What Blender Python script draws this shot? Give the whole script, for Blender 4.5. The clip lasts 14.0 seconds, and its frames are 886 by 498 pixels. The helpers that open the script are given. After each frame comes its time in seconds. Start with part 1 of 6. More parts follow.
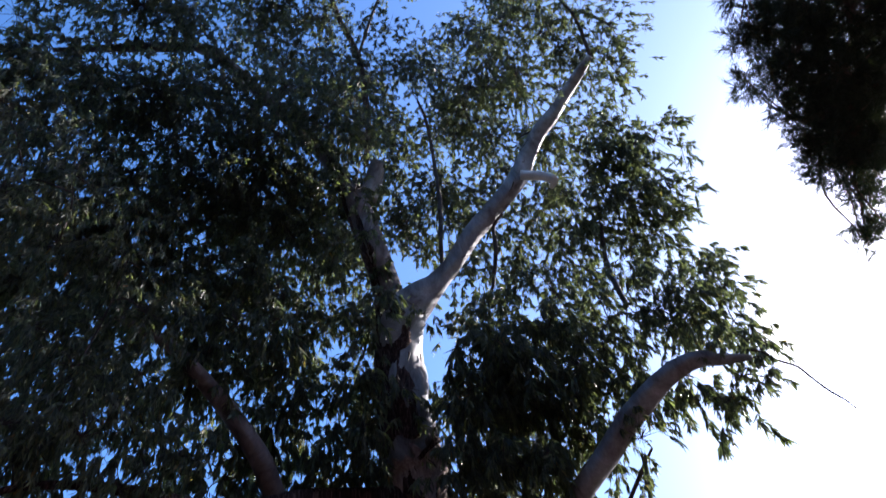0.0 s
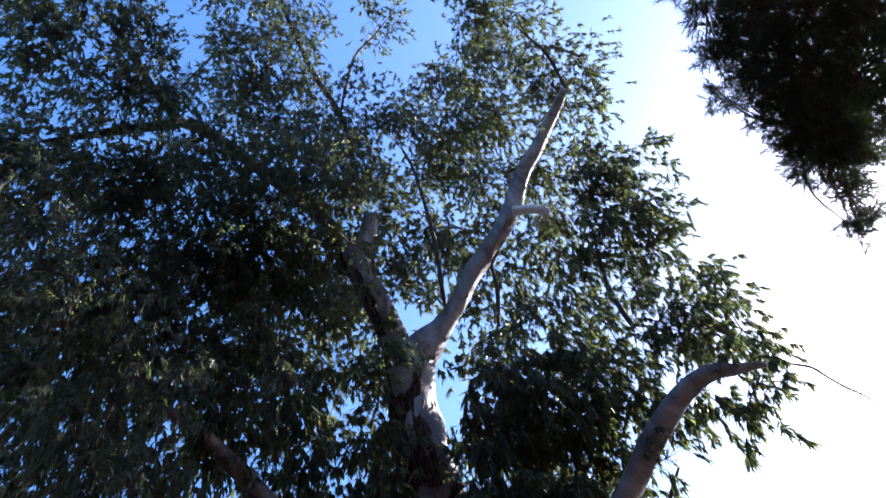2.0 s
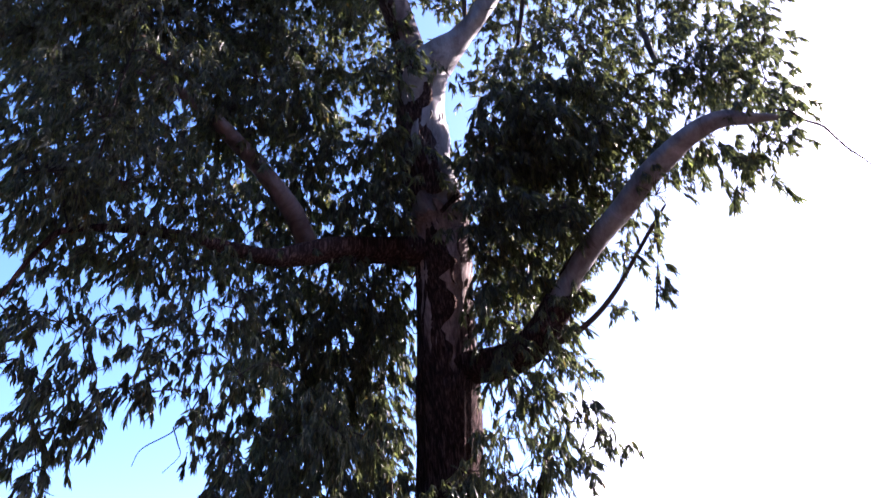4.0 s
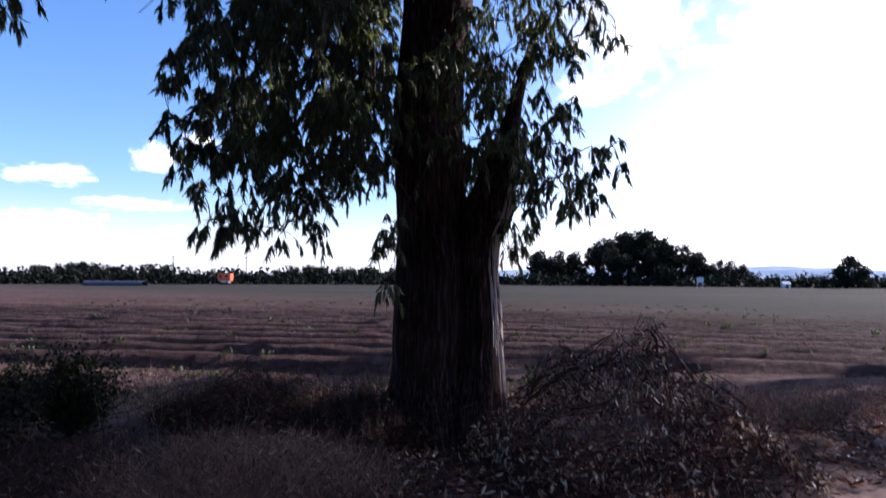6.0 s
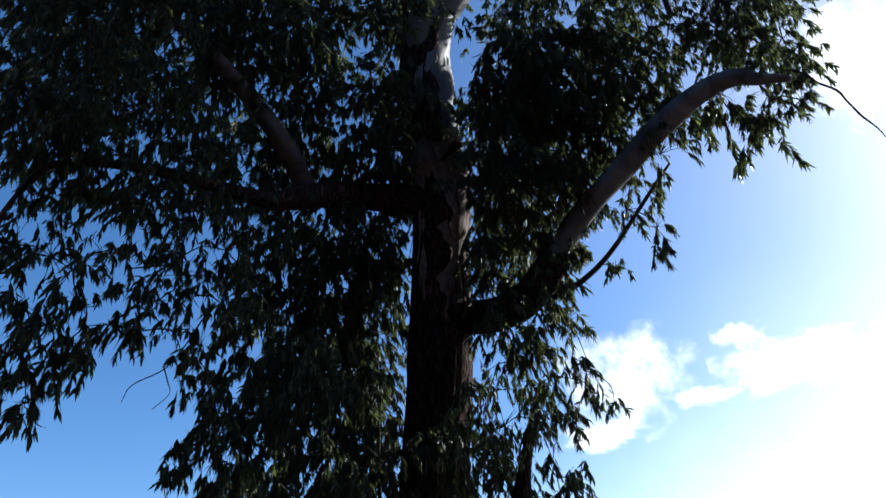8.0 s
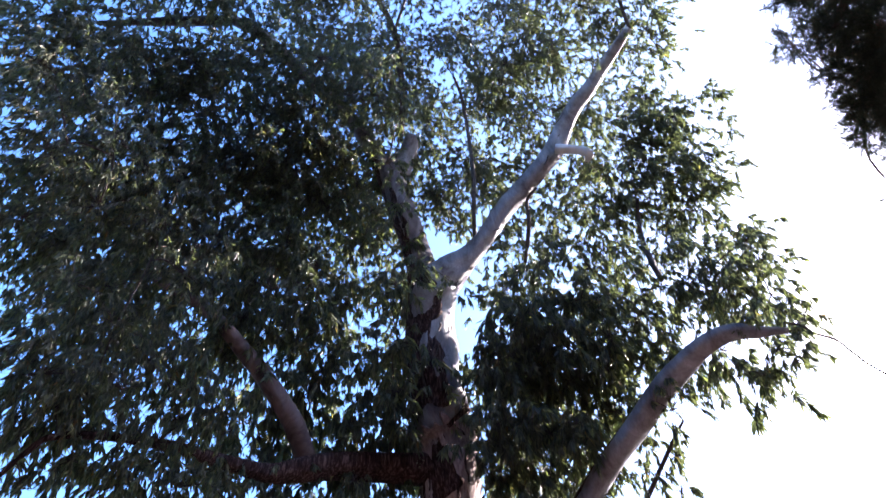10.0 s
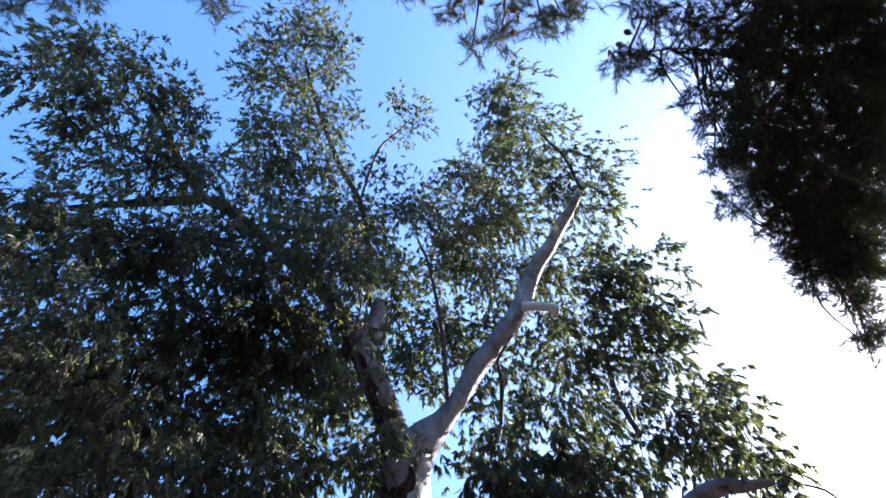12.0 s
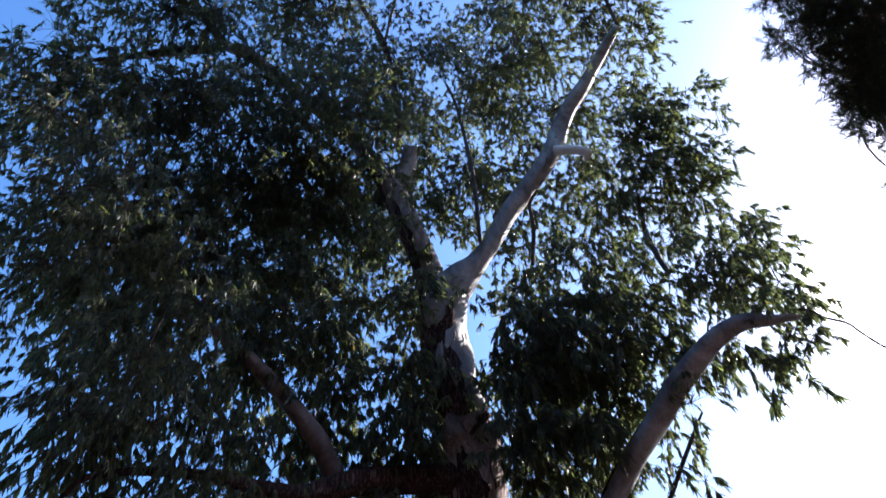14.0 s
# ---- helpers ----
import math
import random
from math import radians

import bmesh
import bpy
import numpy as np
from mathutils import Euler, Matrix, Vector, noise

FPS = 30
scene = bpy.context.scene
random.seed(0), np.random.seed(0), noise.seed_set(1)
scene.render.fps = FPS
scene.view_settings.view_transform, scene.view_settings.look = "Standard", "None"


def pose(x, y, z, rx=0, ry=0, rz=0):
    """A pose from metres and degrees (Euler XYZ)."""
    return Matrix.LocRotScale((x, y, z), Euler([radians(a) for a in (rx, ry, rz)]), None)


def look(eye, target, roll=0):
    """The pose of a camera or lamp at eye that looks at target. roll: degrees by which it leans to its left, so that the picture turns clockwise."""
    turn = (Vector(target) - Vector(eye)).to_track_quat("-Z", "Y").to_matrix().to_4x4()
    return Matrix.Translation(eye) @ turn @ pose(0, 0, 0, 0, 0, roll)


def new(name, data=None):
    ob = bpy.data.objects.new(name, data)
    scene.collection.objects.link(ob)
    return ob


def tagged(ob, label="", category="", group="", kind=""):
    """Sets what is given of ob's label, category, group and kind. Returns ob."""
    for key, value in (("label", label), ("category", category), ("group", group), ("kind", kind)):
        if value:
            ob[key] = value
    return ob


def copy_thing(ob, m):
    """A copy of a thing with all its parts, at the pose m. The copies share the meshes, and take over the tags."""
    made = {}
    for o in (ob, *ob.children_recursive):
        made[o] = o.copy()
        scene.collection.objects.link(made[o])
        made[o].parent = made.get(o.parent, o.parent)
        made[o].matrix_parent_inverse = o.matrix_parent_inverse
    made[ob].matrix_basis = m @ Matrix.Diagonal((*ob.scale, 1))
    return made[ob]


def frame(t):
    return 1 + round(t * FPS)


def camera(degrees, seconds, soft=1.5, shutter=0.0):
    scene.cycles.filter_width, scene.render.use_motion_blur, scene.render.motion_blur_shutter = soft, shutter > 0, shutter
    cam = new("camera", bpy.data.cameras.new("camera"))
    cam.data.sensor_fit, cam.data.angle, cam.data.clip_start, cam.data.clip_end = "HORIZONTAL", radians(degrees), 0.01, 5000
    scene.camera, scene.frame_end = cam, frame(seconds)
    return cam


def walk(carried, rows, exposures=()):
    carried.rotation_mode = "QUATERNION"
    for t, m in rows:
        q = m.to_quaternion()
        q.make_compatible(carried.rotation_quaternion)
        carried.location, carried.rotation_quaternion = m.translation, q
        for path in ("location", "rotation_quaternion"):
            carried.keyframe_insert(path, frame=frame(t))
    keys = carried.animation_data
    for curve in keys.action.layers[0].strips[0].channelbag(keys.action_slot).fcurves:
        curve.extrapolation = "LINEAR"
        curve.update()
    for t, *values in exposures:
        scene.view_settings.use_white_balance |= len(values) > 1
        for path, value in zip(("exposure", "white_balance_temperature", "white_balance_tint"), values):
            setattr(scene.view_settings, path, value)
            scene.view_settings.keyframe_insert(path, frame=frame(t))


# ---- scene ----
# One tall eucalyptus at the edge of a ploughed field, under a low afternoon sun;
# the camera stands under a pine and tilts down the tree and up again.
# seconds, stops, kelvin, tint
EXPOSURES = [(0.0, 1.75, 6100, 19), (1.0, 2.15, 6150, 19), (2.2, 2.15, 6150, 19), (4.5, 2.5, 6400, 40), (5.2, 1.6, 6300, 38), (5.6, 1.15, 6100, 25),
             (6.2, 0.85, 6050, 23), (7.5, 0.28, 5800, 7), (8.2, 0.75, 5900, 9), (10.3, 3.1, 6400, 26), (11.0, 3.06, 6400, 26), (11.6, 2.73, 6350, 21), (12.5, 2.28, 6300, 17),
             (13.5, 1.95, 6300, 16), (14.0, 2.0, 6300, 17)]
cam = camera(67.2, 14.0, soft=1.5, shutter=0.18)
walk(cam, [
    (0.0, pose(-0.001, -0.043, 1.681, 146.91, 6.33, 4.35)),
    (0.5, pose(-0.026, -0.041, 1.654, 153.56, 7.76, 5.34)),
    (1.0, pose(-0.012, -0.042, 1.612, 154.85, 8.54, 8.35)),
    (1.5, pose(0.011, -0.048, 1.630, 155.01, 9.91, 10.42)),
    (2.0, pose(-0.025, -0.047, 1.630, 151.60, 9.85, 9.97)),
    (2.2, pose(-0.041, -0.038, 1.637, 149.45, 9.63, 9.64)),
    (4.3, pose(-0.048, -0.020, 1.594, 123.28, 3.64, 4.86)),
    (4.5, pose(-0.029, -0.012, 1.593, 120.69, 2.84, 4.90)),
    (5.0, pose(0.013, 0.003, 1.621, 111.10, 0.67, 4.34)),
    (5.5, pose(0.027, 0.036, 1.570, 102.18, -0.46, 3.43)),
    (6.0, pose(0.019, 0.070, 1.509, 92.45, -0.33, 2.57)),
    (6.2, pose(0.019, 0.070, 1.509, 88.52, -0.25, 1.67)),
    (6.5, pose(0.033, 0.060, 1.575, 95.82, 0.16, 1.01)),
    (7.0, pose(0.020, 0.053, 1.648, 106.52, 1.03, 1.44)),
    (7.5, pose(0.010, 0.007, 1.629, 116.58, 2.86, 3.24)),
    (8.0, pose(0.015, 0.004, 1.662, 122.27, 2.54, 3.77)),
    (8.2, pose(0.015, -0.000, 1.668, 124.25, 2.49, 4.02)),
    (10.3, pose(0.032, 0.101, 1.556, 149.46, 4.00, 5.92)),
    (10.5, pose(0.030, 0.083, 1.543, 151.88, 4.89, 6.14)),
    (11.0, pose(0.012, 0.060, 1.546, 156.76, 6.17, 6.40)),
    (11.5, pose(0.059, 0.043, 1.585, 159.27, 6.79, 7.12)),
    (12.0, pose(0.055, 0.032, 1.590, 159.36, 6.94, 6.95)),
    (12.5, pose(0.032, 0.003, 1.579, 160.63, 7.49, 7.53)),
    (13.0, pose(0.019, -0.041, 1.562, 161.74, 7.79, 9.45)),
    (13.5, pose(-0.011, -0.017, 1.580, 155.21, 6.85, 10.29)),
    (14.0, pose(-0.055, -0.071, 1.571, 146.05, 5.75, 9.00)),
], exposures=EXPOSURES)

# ---- sky and sun ----
SUN_AZ, SUN_EL = 62.0, 30.0
world = bpy.data.worlds.new("world")
scene.world = world
world.use_nodes = True
wn = world.node_tree.nodes
sky = wn.new("ShaderNodeTexSky")
sky.sky_type = "NISHITA"
sky.sun_disc = False
sky.sun_elevation, sky.sun_rotation = radians(SUN_EL), radians(SUN_AZ)
sky.air_density, sky.dust_density, sky.ozone_density = 0.8, 1.2, 2.6
wn["Background"].inputs["Strength"].default_value = 0.14
rich = wn.new("ShaderNodeHueSaturation")
rich.inputs["Saturation"].default_value = 1.2
world.node_tree.links.new(sky.outputs["Color"], rich.inputs["Color"])
world.node_tree.links.new(rich.outputs["Color"], wn["Background"].inputs["Color"])
sun_data = bpy.data.lights.new("sun", "SUN")
sun_data.energy, sun_data.angle, sun_data.color = 5.0, radians(0.5), (1.0, 0.95, 0.88)
sun = new("sun", sun_data)
sun_way = Vector((math.sin(radians(SUN_AZ)) * math.cos(radians(SUN_EL)),
                  math.cos(radians(SUN_AZ)) * math.cos(radians(SUN_EL)), math.sin(radians(SUN_EL))))
sun.matrix_world = look(sun_way * 60, (0, 0, 0))


# ---- materials ----
def material(name, base, rough=0.8, spec=0.3):
    m = bpy.data.materials.new(name)
    m.use_nodes = True
    b = m.node_tree.nodes["Principled BSDF"]
    b.inputs["Base Color"].default_value = (*base, 1)
    b.inputs["Roughness"].default_value = rough
    b.inputs["Specular IOR Level"].default_value = spec
    return m


def link(m, a, b):
    m.node_tree.links.new(a, b)


def node(m, kind, **values):
    n = m.node_tree.nodes.new(kind)
    for key, value in values.items():
        n.inputs[key.replace("_", " ")].default_value = value
    return n


def bsdf(m):
    return m.node_tree.nodes["Principled BSDF"]


def ramp(m, fac, stops):
    r = m.node_tree.nodes.new("ShaderNodeValToRGB")
    e = r.color_ramp.elements
    e[0].position, e[0].color = stops[0][0], (*stops[0][1], 1)
    e[1].position, e[1].color = stops[-1][0], (*stops[-1][1], 1)
    for p, c in stops[1:-1]:
        e.new(p).color = (*c, 1)
    link(m, fac, r.inputs["Fac"])
    return r.outputs["Color"]


def texture(m, scale, detail=6.0, rough=0.6, stretch=None, distort=0.0):
    """Noise in the object's own metres; stretch squeezes it along the axes."""
    c = m.node_tree.nodes.new("ShaderNodeTexCoord")
    g = node(m, "ShaderNodeMapping")
    g.inputs["Scale"].default_value = stretch or (1, 1, 1)
    link(m, c.outputs["Object"], g.inputs["Vector"])
    n = node(m, "ShaderNodeTexNoise", Scale=scale, Detail=detail, Roughness=rough, Distortion=distort)
    link(m, g.outputs["Vector"], n.inputs["Vector"])
    return n.outputs["Fac"]


def blend(m, kind, fac, a, b):
    n = m.node_tree.nodes.new("ShaderNodeMix")
    n.data_type, n.blend_type = "RGBA", kind
    for slot, v in ((0, fac), (6, a), (7, b)):
        if isinstance(v, (int, float)):
            n.inputs[slot].default_value = v
        elif isinstance(v, tuple):
            n.inputs[slot].default_value = (*v, 1)
        else:
            link(m, v, n.inputs[slot])
    return n.outputs[2]


def bump(m, fac, strength, distance):
    n = node(m, "ShaderNodeBump", Strength=strength, Distance=distance)
    link(m, fac, n.inputs["Height"])
    link(m, n.outputs["Normal"], bsdf(m).inputs["Normal"])


def leaf_material(name, stops, through_colour, share, rough, gloss=0.2):
    """A leaf: gloss over colour that varies leaf by leaf, and light that comes through."""
    m = material(name, (0.1, 0.1, 0.1), rough, gloss)
    g = m.node_tree.nodes.new("ShaderNodeNewGeometry")
    colour = ramp(m, g.outputs["Random Per Island"], stops)
    spots = ramp(m, texture(m, 35, 3), [(0.35, (0.7, 0.7, 0.65)), (0.65, (1.1, 1.1, 1.05))])
    colour = blend(m, "MULTIPLY", 1.0, colour, spots)
    link(m, colour, bsdf(m).inputs["Base Color"])
    tr = m.node_tree.nodes.new("ShaderNodeBsdfTranslucent")
    link(m, blend(m, "MULTIPLY", 1.0, colour, through_colour), tr.inputs["Color"])
    mix = node(m, "ShaderNodeMixShader", Fac=share)
    link(m, bsdf(m).outputs["BSDF"], mix.inputs[1])
    link(m, tr.outputs["BSDF"], mix.inputs[2])
    link(m, mix.outputs["Shader"], m.node_tree.nodes["Material Output"].inputs["Surface"])
    return m


M_LEAF = leaf_material("eucalyptus_leaf", [(0.0, (0.045, 0.053, 0.042)), (0.45, (0.086, 0.09, 0.07)), (0.8, (0.125, 0.132, 0.095)),
                                           (0.97, (0.17, 0.18, 0.10)), (1.0, (0.19, 0.11, 0.05))], (1.4, 1.65, 0.75), 0.4, 0.44)
M_NEEDLE = leaf_material("pine_needle", [(0.0, (0.024, 0.032, 0.024)), (0.7, (0.042, 0.055, 0.038)), (1.0, (0.075, 0.08, 0.05))],
                         (1.4, 1.6, 0.8), 0.2, 0.5)
M_DEAD_LEAF = leaf_material("dead_leaf", [(0.0, (0.035, 0.014, 0.013)), (0.55, (0.1, 0.042, 0.036)), (0.88, (0.28, 0.15, 0.125)),
                                          (1.0, (0.26, 0.17, 0.14))], (1.3, 0.9, 0.5), 0.12, 0.65, 0.08)
M_WEED = leaf_material("dry_weed", [(0.0, (0.12, 0.072, 0.065)), (0.65, (0.25, 0.165, 0.145)), (0.95, (0.38, 0.27, 0.235)), (1.0, (0.55, 0.43, 0.37))],
                       (1.2, 1.0, 0.8), 0.1, 0.9, 0.05)
# pale leaf undersides, with the sun flecks put into their colour
M_FLECK_LEAF = leaf_material("sun_fleck_leaf", [(0.0, (0.3, 0.22, 0.18)), (0.5, (0.6, 0.5, 0.43)), (1.0, (0.85, 0.76, 0.69))], (1.2, 1.0, 0.8), 0.15, 0.5, 0.15)
M_SEEDLING = leaf_material("seedling_leaf", [(0.0, (0.035, 0.043, 0.022)), (0.7, (0.05, 0.065, 0.03)), (1.0, (0.085, 0.1, 0.045))], (1.3, 1.4, 0.6), 0.3, 0.6)
M_STRAW = leaf_material("straw", [(0.0, (0.16, 0.12, 0.085)), (0.6, (0.27, 0.21, 0.155)), (1.0, (0.38, 0.31, 0.24))], (1.2, 1.1, 0.8), 0.2, 0.7)
M_SHRUB = leaf_material("shrub_leaf", [(0.0, (0.018, 0.021, 0.015)), (0.7, (0.033, 0.037, 0.025)), (1.0, (0.06, 0.066, 0.04))],
                        (1.3, 1.5, 0.7), 0.12, 0.7, 0.1)
M_FAR_LEAF = leaf_material("far_foliage", [(0.0, (0.009, 0.012, 0.010)), (0.7, (0.016, 0.020, 0.015)), (1.0, (0.028, 0.03, 0.022))],
                           (1.2, 1.3, 0.7), 0.1, 0.8, 0.08)

# old stringy bark of the lower trunk
M_BARK = material("stringy_bark", (0.16, 0.12, 0.1), 0.95, 0.08)
fibre = texture(M_BARK, 9, 8, 0.65, (5, 5, 0.35), 0.4)
patch = texture(M_BARK, 1.3, 5, 0.6, (1, 1, 0.5))
link(M_BARK, blend(M_BARK, "MULTIPLY", 1.0,
     ramp(M_BARK, fibre, [(0.3, (0.012, 0.007, 0.007)), (0.5, (0.04, 0.024, 0.022)), (0.7, (0.17, 0.12, 0.108))]),
     ramp(M_BARK, patch, [(0.3, (0.6, 0.55, 0.52)), (0.7, (1.1, 1.05, 1.0))])), bsdf(M_BARK).inputs["Base Color"])
bump(M_BARK, fibre, 0.9, 0.03)

# greyer, finer bark higher up
M_MID = material("weathered_bark", (0.2, 0.16, 0.14), 0.85, 0.15)
strand = texture(M_MID, 8, 8, 0.65, (4.5, 4.5, 0.25), 0.3)
flush = texture(M_MID, 1.1, 5, 0.6, (1.3, 1.3, 0.35), 0.5)
link(M_MID, blend(M_MID, "MULTIPLY", 1.0,
     ramp(M_MID, strand, [(0.3, (0.14, 0.105, 0.096)), (0.5, (0.26, 0.215, 0.197)), (0.7, (0.4, 0.36, 0.335))]),
     ramp(M_MID, flush, [(0.36, (0.72, 0.63, 0.6)), (0.6, (1.15, 1.12, 1.1))])), bsdf(M_MID).inputs["Base Color"])
# the dark stringy bark thins out upwards
height = M_MID.node_tree.nodes.new("ShaderNodeSeparateXYZ")
link(M_MID, M_MID.node_tree.nodes.new("ShaderNodeTexCoord").outputs["Object"], height.inputs["Vector"])
uneven = M_MID.node_tree.nodes.new("ShaderNodeMath")
uneven.operation = "MULTIPLY_ADD"
uneven.inputs[1].default_value = 2.4
link(M_MID, texture(M_MID, 2.6, 5, 0.6, (2.2, 2.2, 0.3)), uneven.inputs[0])
link(M_MID, height.outputs["Z"], uneven.inputs[2])
aged = node(M_MID, "ShaderNodeMapRange", From_Min=5.9, From_Max=6.6)
link(M_MID, uneven.outputs[0], aged.inputs["Value"])
clean = bsdf(M_MID).inputs["Base Color"].links[0].from_socket
link(M_MID, blend(M_MID, "MIX", aged.outputs["Result"], ramp(M_MID, strand, [(0.3, (0.012, 0.007, 0.007)), (0.5, (0.04, 0.024, 0.022)), (0.7, (0.17, 0.12, 0.108))]), clean),
     bsdf(M_MID).inputs["Base Color"])
bump(M_MID, strand, 0.8, 0.02)
# sunlight on the stem's edge, put into a pale fibre colour
M_LIT_FIBRE = material("lit_fibre", (0.5, 0.44, 0.41), 0.8, 0.15)

# smooth bark of the limbs, pale grey where the old skin has peeled
M_SMOOTH = material("smooth_bark", (0.4, 0.37, 0.33), 0.6, 0.35)
flake = texture(M_SMOOTH, 2.2, 8, 0.65, (1.7, 1.7, 0.5), 0.5)
grain = texture(M_SMOOTH, 14, 5, 0.6, (3, 3, 0.5))
link(M_SMOOTH, blend(M_SMOOTH, "MULTIPLY", 1.0,
     ramp(M_SMOOTH, flake, [(0.33, (0.06, 0.044, 0.042)), (0.42, (0.13, 0.116, 0.113)), (0.53, (0.2, 0.194, 0.194)), (0.75, (0.36, 0.36, 0.365))]),
     ramp(M_SMOOTH, grain, [(0.3, (0.78, 0.76, 0.74)), (0.7, (1.05, 1.05, 1.05))])), bsdf(M_SMOOTH).inputs["Base Color"])
bump(M_SMOOTH, flake, 0.6, 0.03)
M_PEELED = material("peeled_wood", (0.62, 0.6, 0.57), 0.6, 0.25)
link(M_PEELED, ramp(M_PEELED, texture(M_PEELED, 9, 5, 0.6), [(0.3, (0.5, 0.48, 0.45)), (0.7, (0.68, 0.66, 0.63))]), bsdf(M_PEELED).inputs["Base Color"])

# darker grey-brown copy of the smooth bark, with the limbs' shade in its colour
M_SMOOTH_SHADED = material("smooth_bark_shaded", (0.2, 0.17, 0.15), 0.75, 0.25)
dull = texture(M_SMOOTH_SHADED, 2.2, 7, 0.62, (1.6, 1.6, 0.5), 0.8)
link(M_SMOOTH_SHADED, ramp(M_SMOOTH_SHADED, dull, [(0.36, (0.045, 0.032, 0.03)), (0.5, (0.115, 0.092, 0.085)), (0.7, (0.23, 0.2, 0.19))]), bsdf(M_SMOOTH_SHADED).inputs["Base Color"])
bump(M_SMOOTH_SHADED, dull, 0.8, 0.03)

M_TWIG = material("twig_bark", (0.09, 0.065, 0.05), 0.8, 0.25)
link(M_TWIG, ramp(M_TWIG, texture(M_TWIG, 12, 4), [(0.3, (0.022, 0.016, 0.014)), (0.7, (0.075, 0.058, 0.048))]), bsdf(M_TWIG).inputs["Base Color"])
M_PINE_BARK = material("pine_bark", (0.12, 0.08, 0.06), 0.9, 0.2)
plate = texture(M_PINE_BARK, 6, 6, 0.6, (2, 2, 0.7), 0.5)
link(M_PINE_BARK, ramp(M_PINE_BARK, plate, [(0.35, (0.035, 0.025, 0.02)), (0.5, (0.11, 0.075, 0.055)), (0.75, (0.2, 0.14, 0.11))]),
     bsdf(M_PINE_BARK).inputs["Base Color"])
bump(M_PINE_BARK, plate, 0.8, 0.04)
M_CONE = material("pine_cone", (0.1, 0.06, 0.04), 0.7, 0.3)
link(M_CONE, ramp(M_CONE, texture(M_CONE, 40, 3), [(0.3, (0.05, 0.03, 0.02)), (0.7, (0.16, 0.1, 0.06))]), bsdf(M_CONE).inputs["Base Color"])
M_DEAD_WOOD = material("dead_wood", (0.2, 0.17, 0.14), 0.85, 0.25)
link(M_DEAD_WOOD, ramp(M_DEAD_WOOD, texture(M_DEAD_WOOD, 9, 5), [(0.3, (0.05, 0.04, 0.035)), (0.75, (0.2, 0.17, 0.15))]),
     bsdf(M_DEAD_WOOD).inputs["Base Color"])

M_DARK_WOOD = material("dark_twig", (0.04, 0.027, 0.023), 0.85, 0.2)
link(M_DARK_WOOD, ramp(M_DARK_WOOD, texture(M_DARK_WOOD, 9, 5), [(0.3, (0.02, 0.013, 0.011)), (0.75, (0.075, 0.05, 0.042))]), bsdf(M_DARK_WOOD).inputs["Base Color"])

# soil: brown earth, paler where it has dried, with crumbs and a few weeds
M_SOIL = material("field_soil", (0.15, 0.11, 0.085), 0.95, 0.06)
clod = texture(M_SOIL, 7, 9, 0.7)
field_tone = texture(M_SOIL, 0.09, 5, 0.55, (0.35, 1, 1))
mid_tone = texture(M_SOIL, 0.9, 6, 0.6)
soil = ramp(M_SOIL, clod, [(0.3, (0.042, 0.024, 0.023)), (0.5, (0.084, 0.053, 0.05)), (0.75, (0.145, 0.1, 0.092))])
soil = blend(M_SOIL, "MULTIPLY", 1.0, soil, ramp(M_SOIL, mid_tone, [(0.3, (0.72, 0.7, 0.68)), (0.7, (1.15, 1.12, 1.1))]))
soil = blend(M_SOIL, "MULTIPLY", 1.0, soil, ramp(M_SOIL, field_tone, [(0.35, (0.8, 0.82, 0.75)), (0.65, (1.1, 1.05, 1.0))]))
where = M_SOIL.node_tree.nodes.new("ShaderNodeTexCoord")
split = M_SOIL.node_tree.nodes.new("ShaderNodeSeparateXYZ")
link(M_SOIL, where.outputs["Object"], split.inputs["Vector"])
edge_x = node(M_SOIL, "ShaderNodeMapRange", From_Min=3.9, From_Max=4.9)
edge_y = node(M_SOIL, "ShaderNodeMapRange", From_Min=4.0, From_Max=2.5)
edge_n = node(M_SOIL, "ShaderNodeMapRange", From_Min=0.36, From_Max=0.5)
for axis, target in (("X", edge_x), ("Y", edge_y)):
    shifted = M_SOIL.node_tree.nodes.new("ShaderNodeMath")
    shifted.operation = "MULTIPLY_ADD"
    shifted.inputs[1].default_value = 5.0 if axis == "X" else -3.0
    link(M_SOIL, mid_tone, shifted.inputs[0])
    link(M_SOIL, split.outputs[axis], shifted.inputs[2])
    link(M_SOIL, shifted.outputs[0], target.inputs["Value"])
link(M_SOIL, mid_tone, edge_n.inputs["Value"])
track = blend(M_SOIL, "MULTIPLY", 1.0, edge_x.outputs["Result"], edge_y.outputs["Result"])
track = blend(M_SOIL, "MULTIPLY", 0.7, track, edge_n.outputs["Result"])
# bare sandy track; the sun patch on it is put into this paler colour
sand = ramp(M_SOIL, clod, [(0.3, (0.2, 0.135, 0.118)), (0.7, (0.4, 0.29, 0.25))])
soil = blend(M_SOIL, "MIX", track, soil, sand)
# darker grey-green tone that grows with distance and towards the right
grey_green = node(M_SOIL, "ShaderNodeMapRange", From_Min=14.0, From_Max=46.0, To_Max=0.85)
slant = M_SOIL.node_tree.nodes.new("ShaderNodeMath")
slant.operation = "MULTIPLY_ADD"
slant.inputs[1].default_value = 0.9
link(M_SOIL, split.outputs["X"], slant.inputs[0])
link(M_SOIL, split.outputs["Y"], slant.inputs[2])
link(M_SOIL, slant.outputs[0], grey_green.inputs["Value"])
soil = blend(M_SOIL, "MIX", grey_green.outputs["Result"], soil, ramp(M_SOIL, field_tone, [(0.35, (0.021, 0.024, 0.017)), (0.65, (0.032, 0.032, 0.024))]))
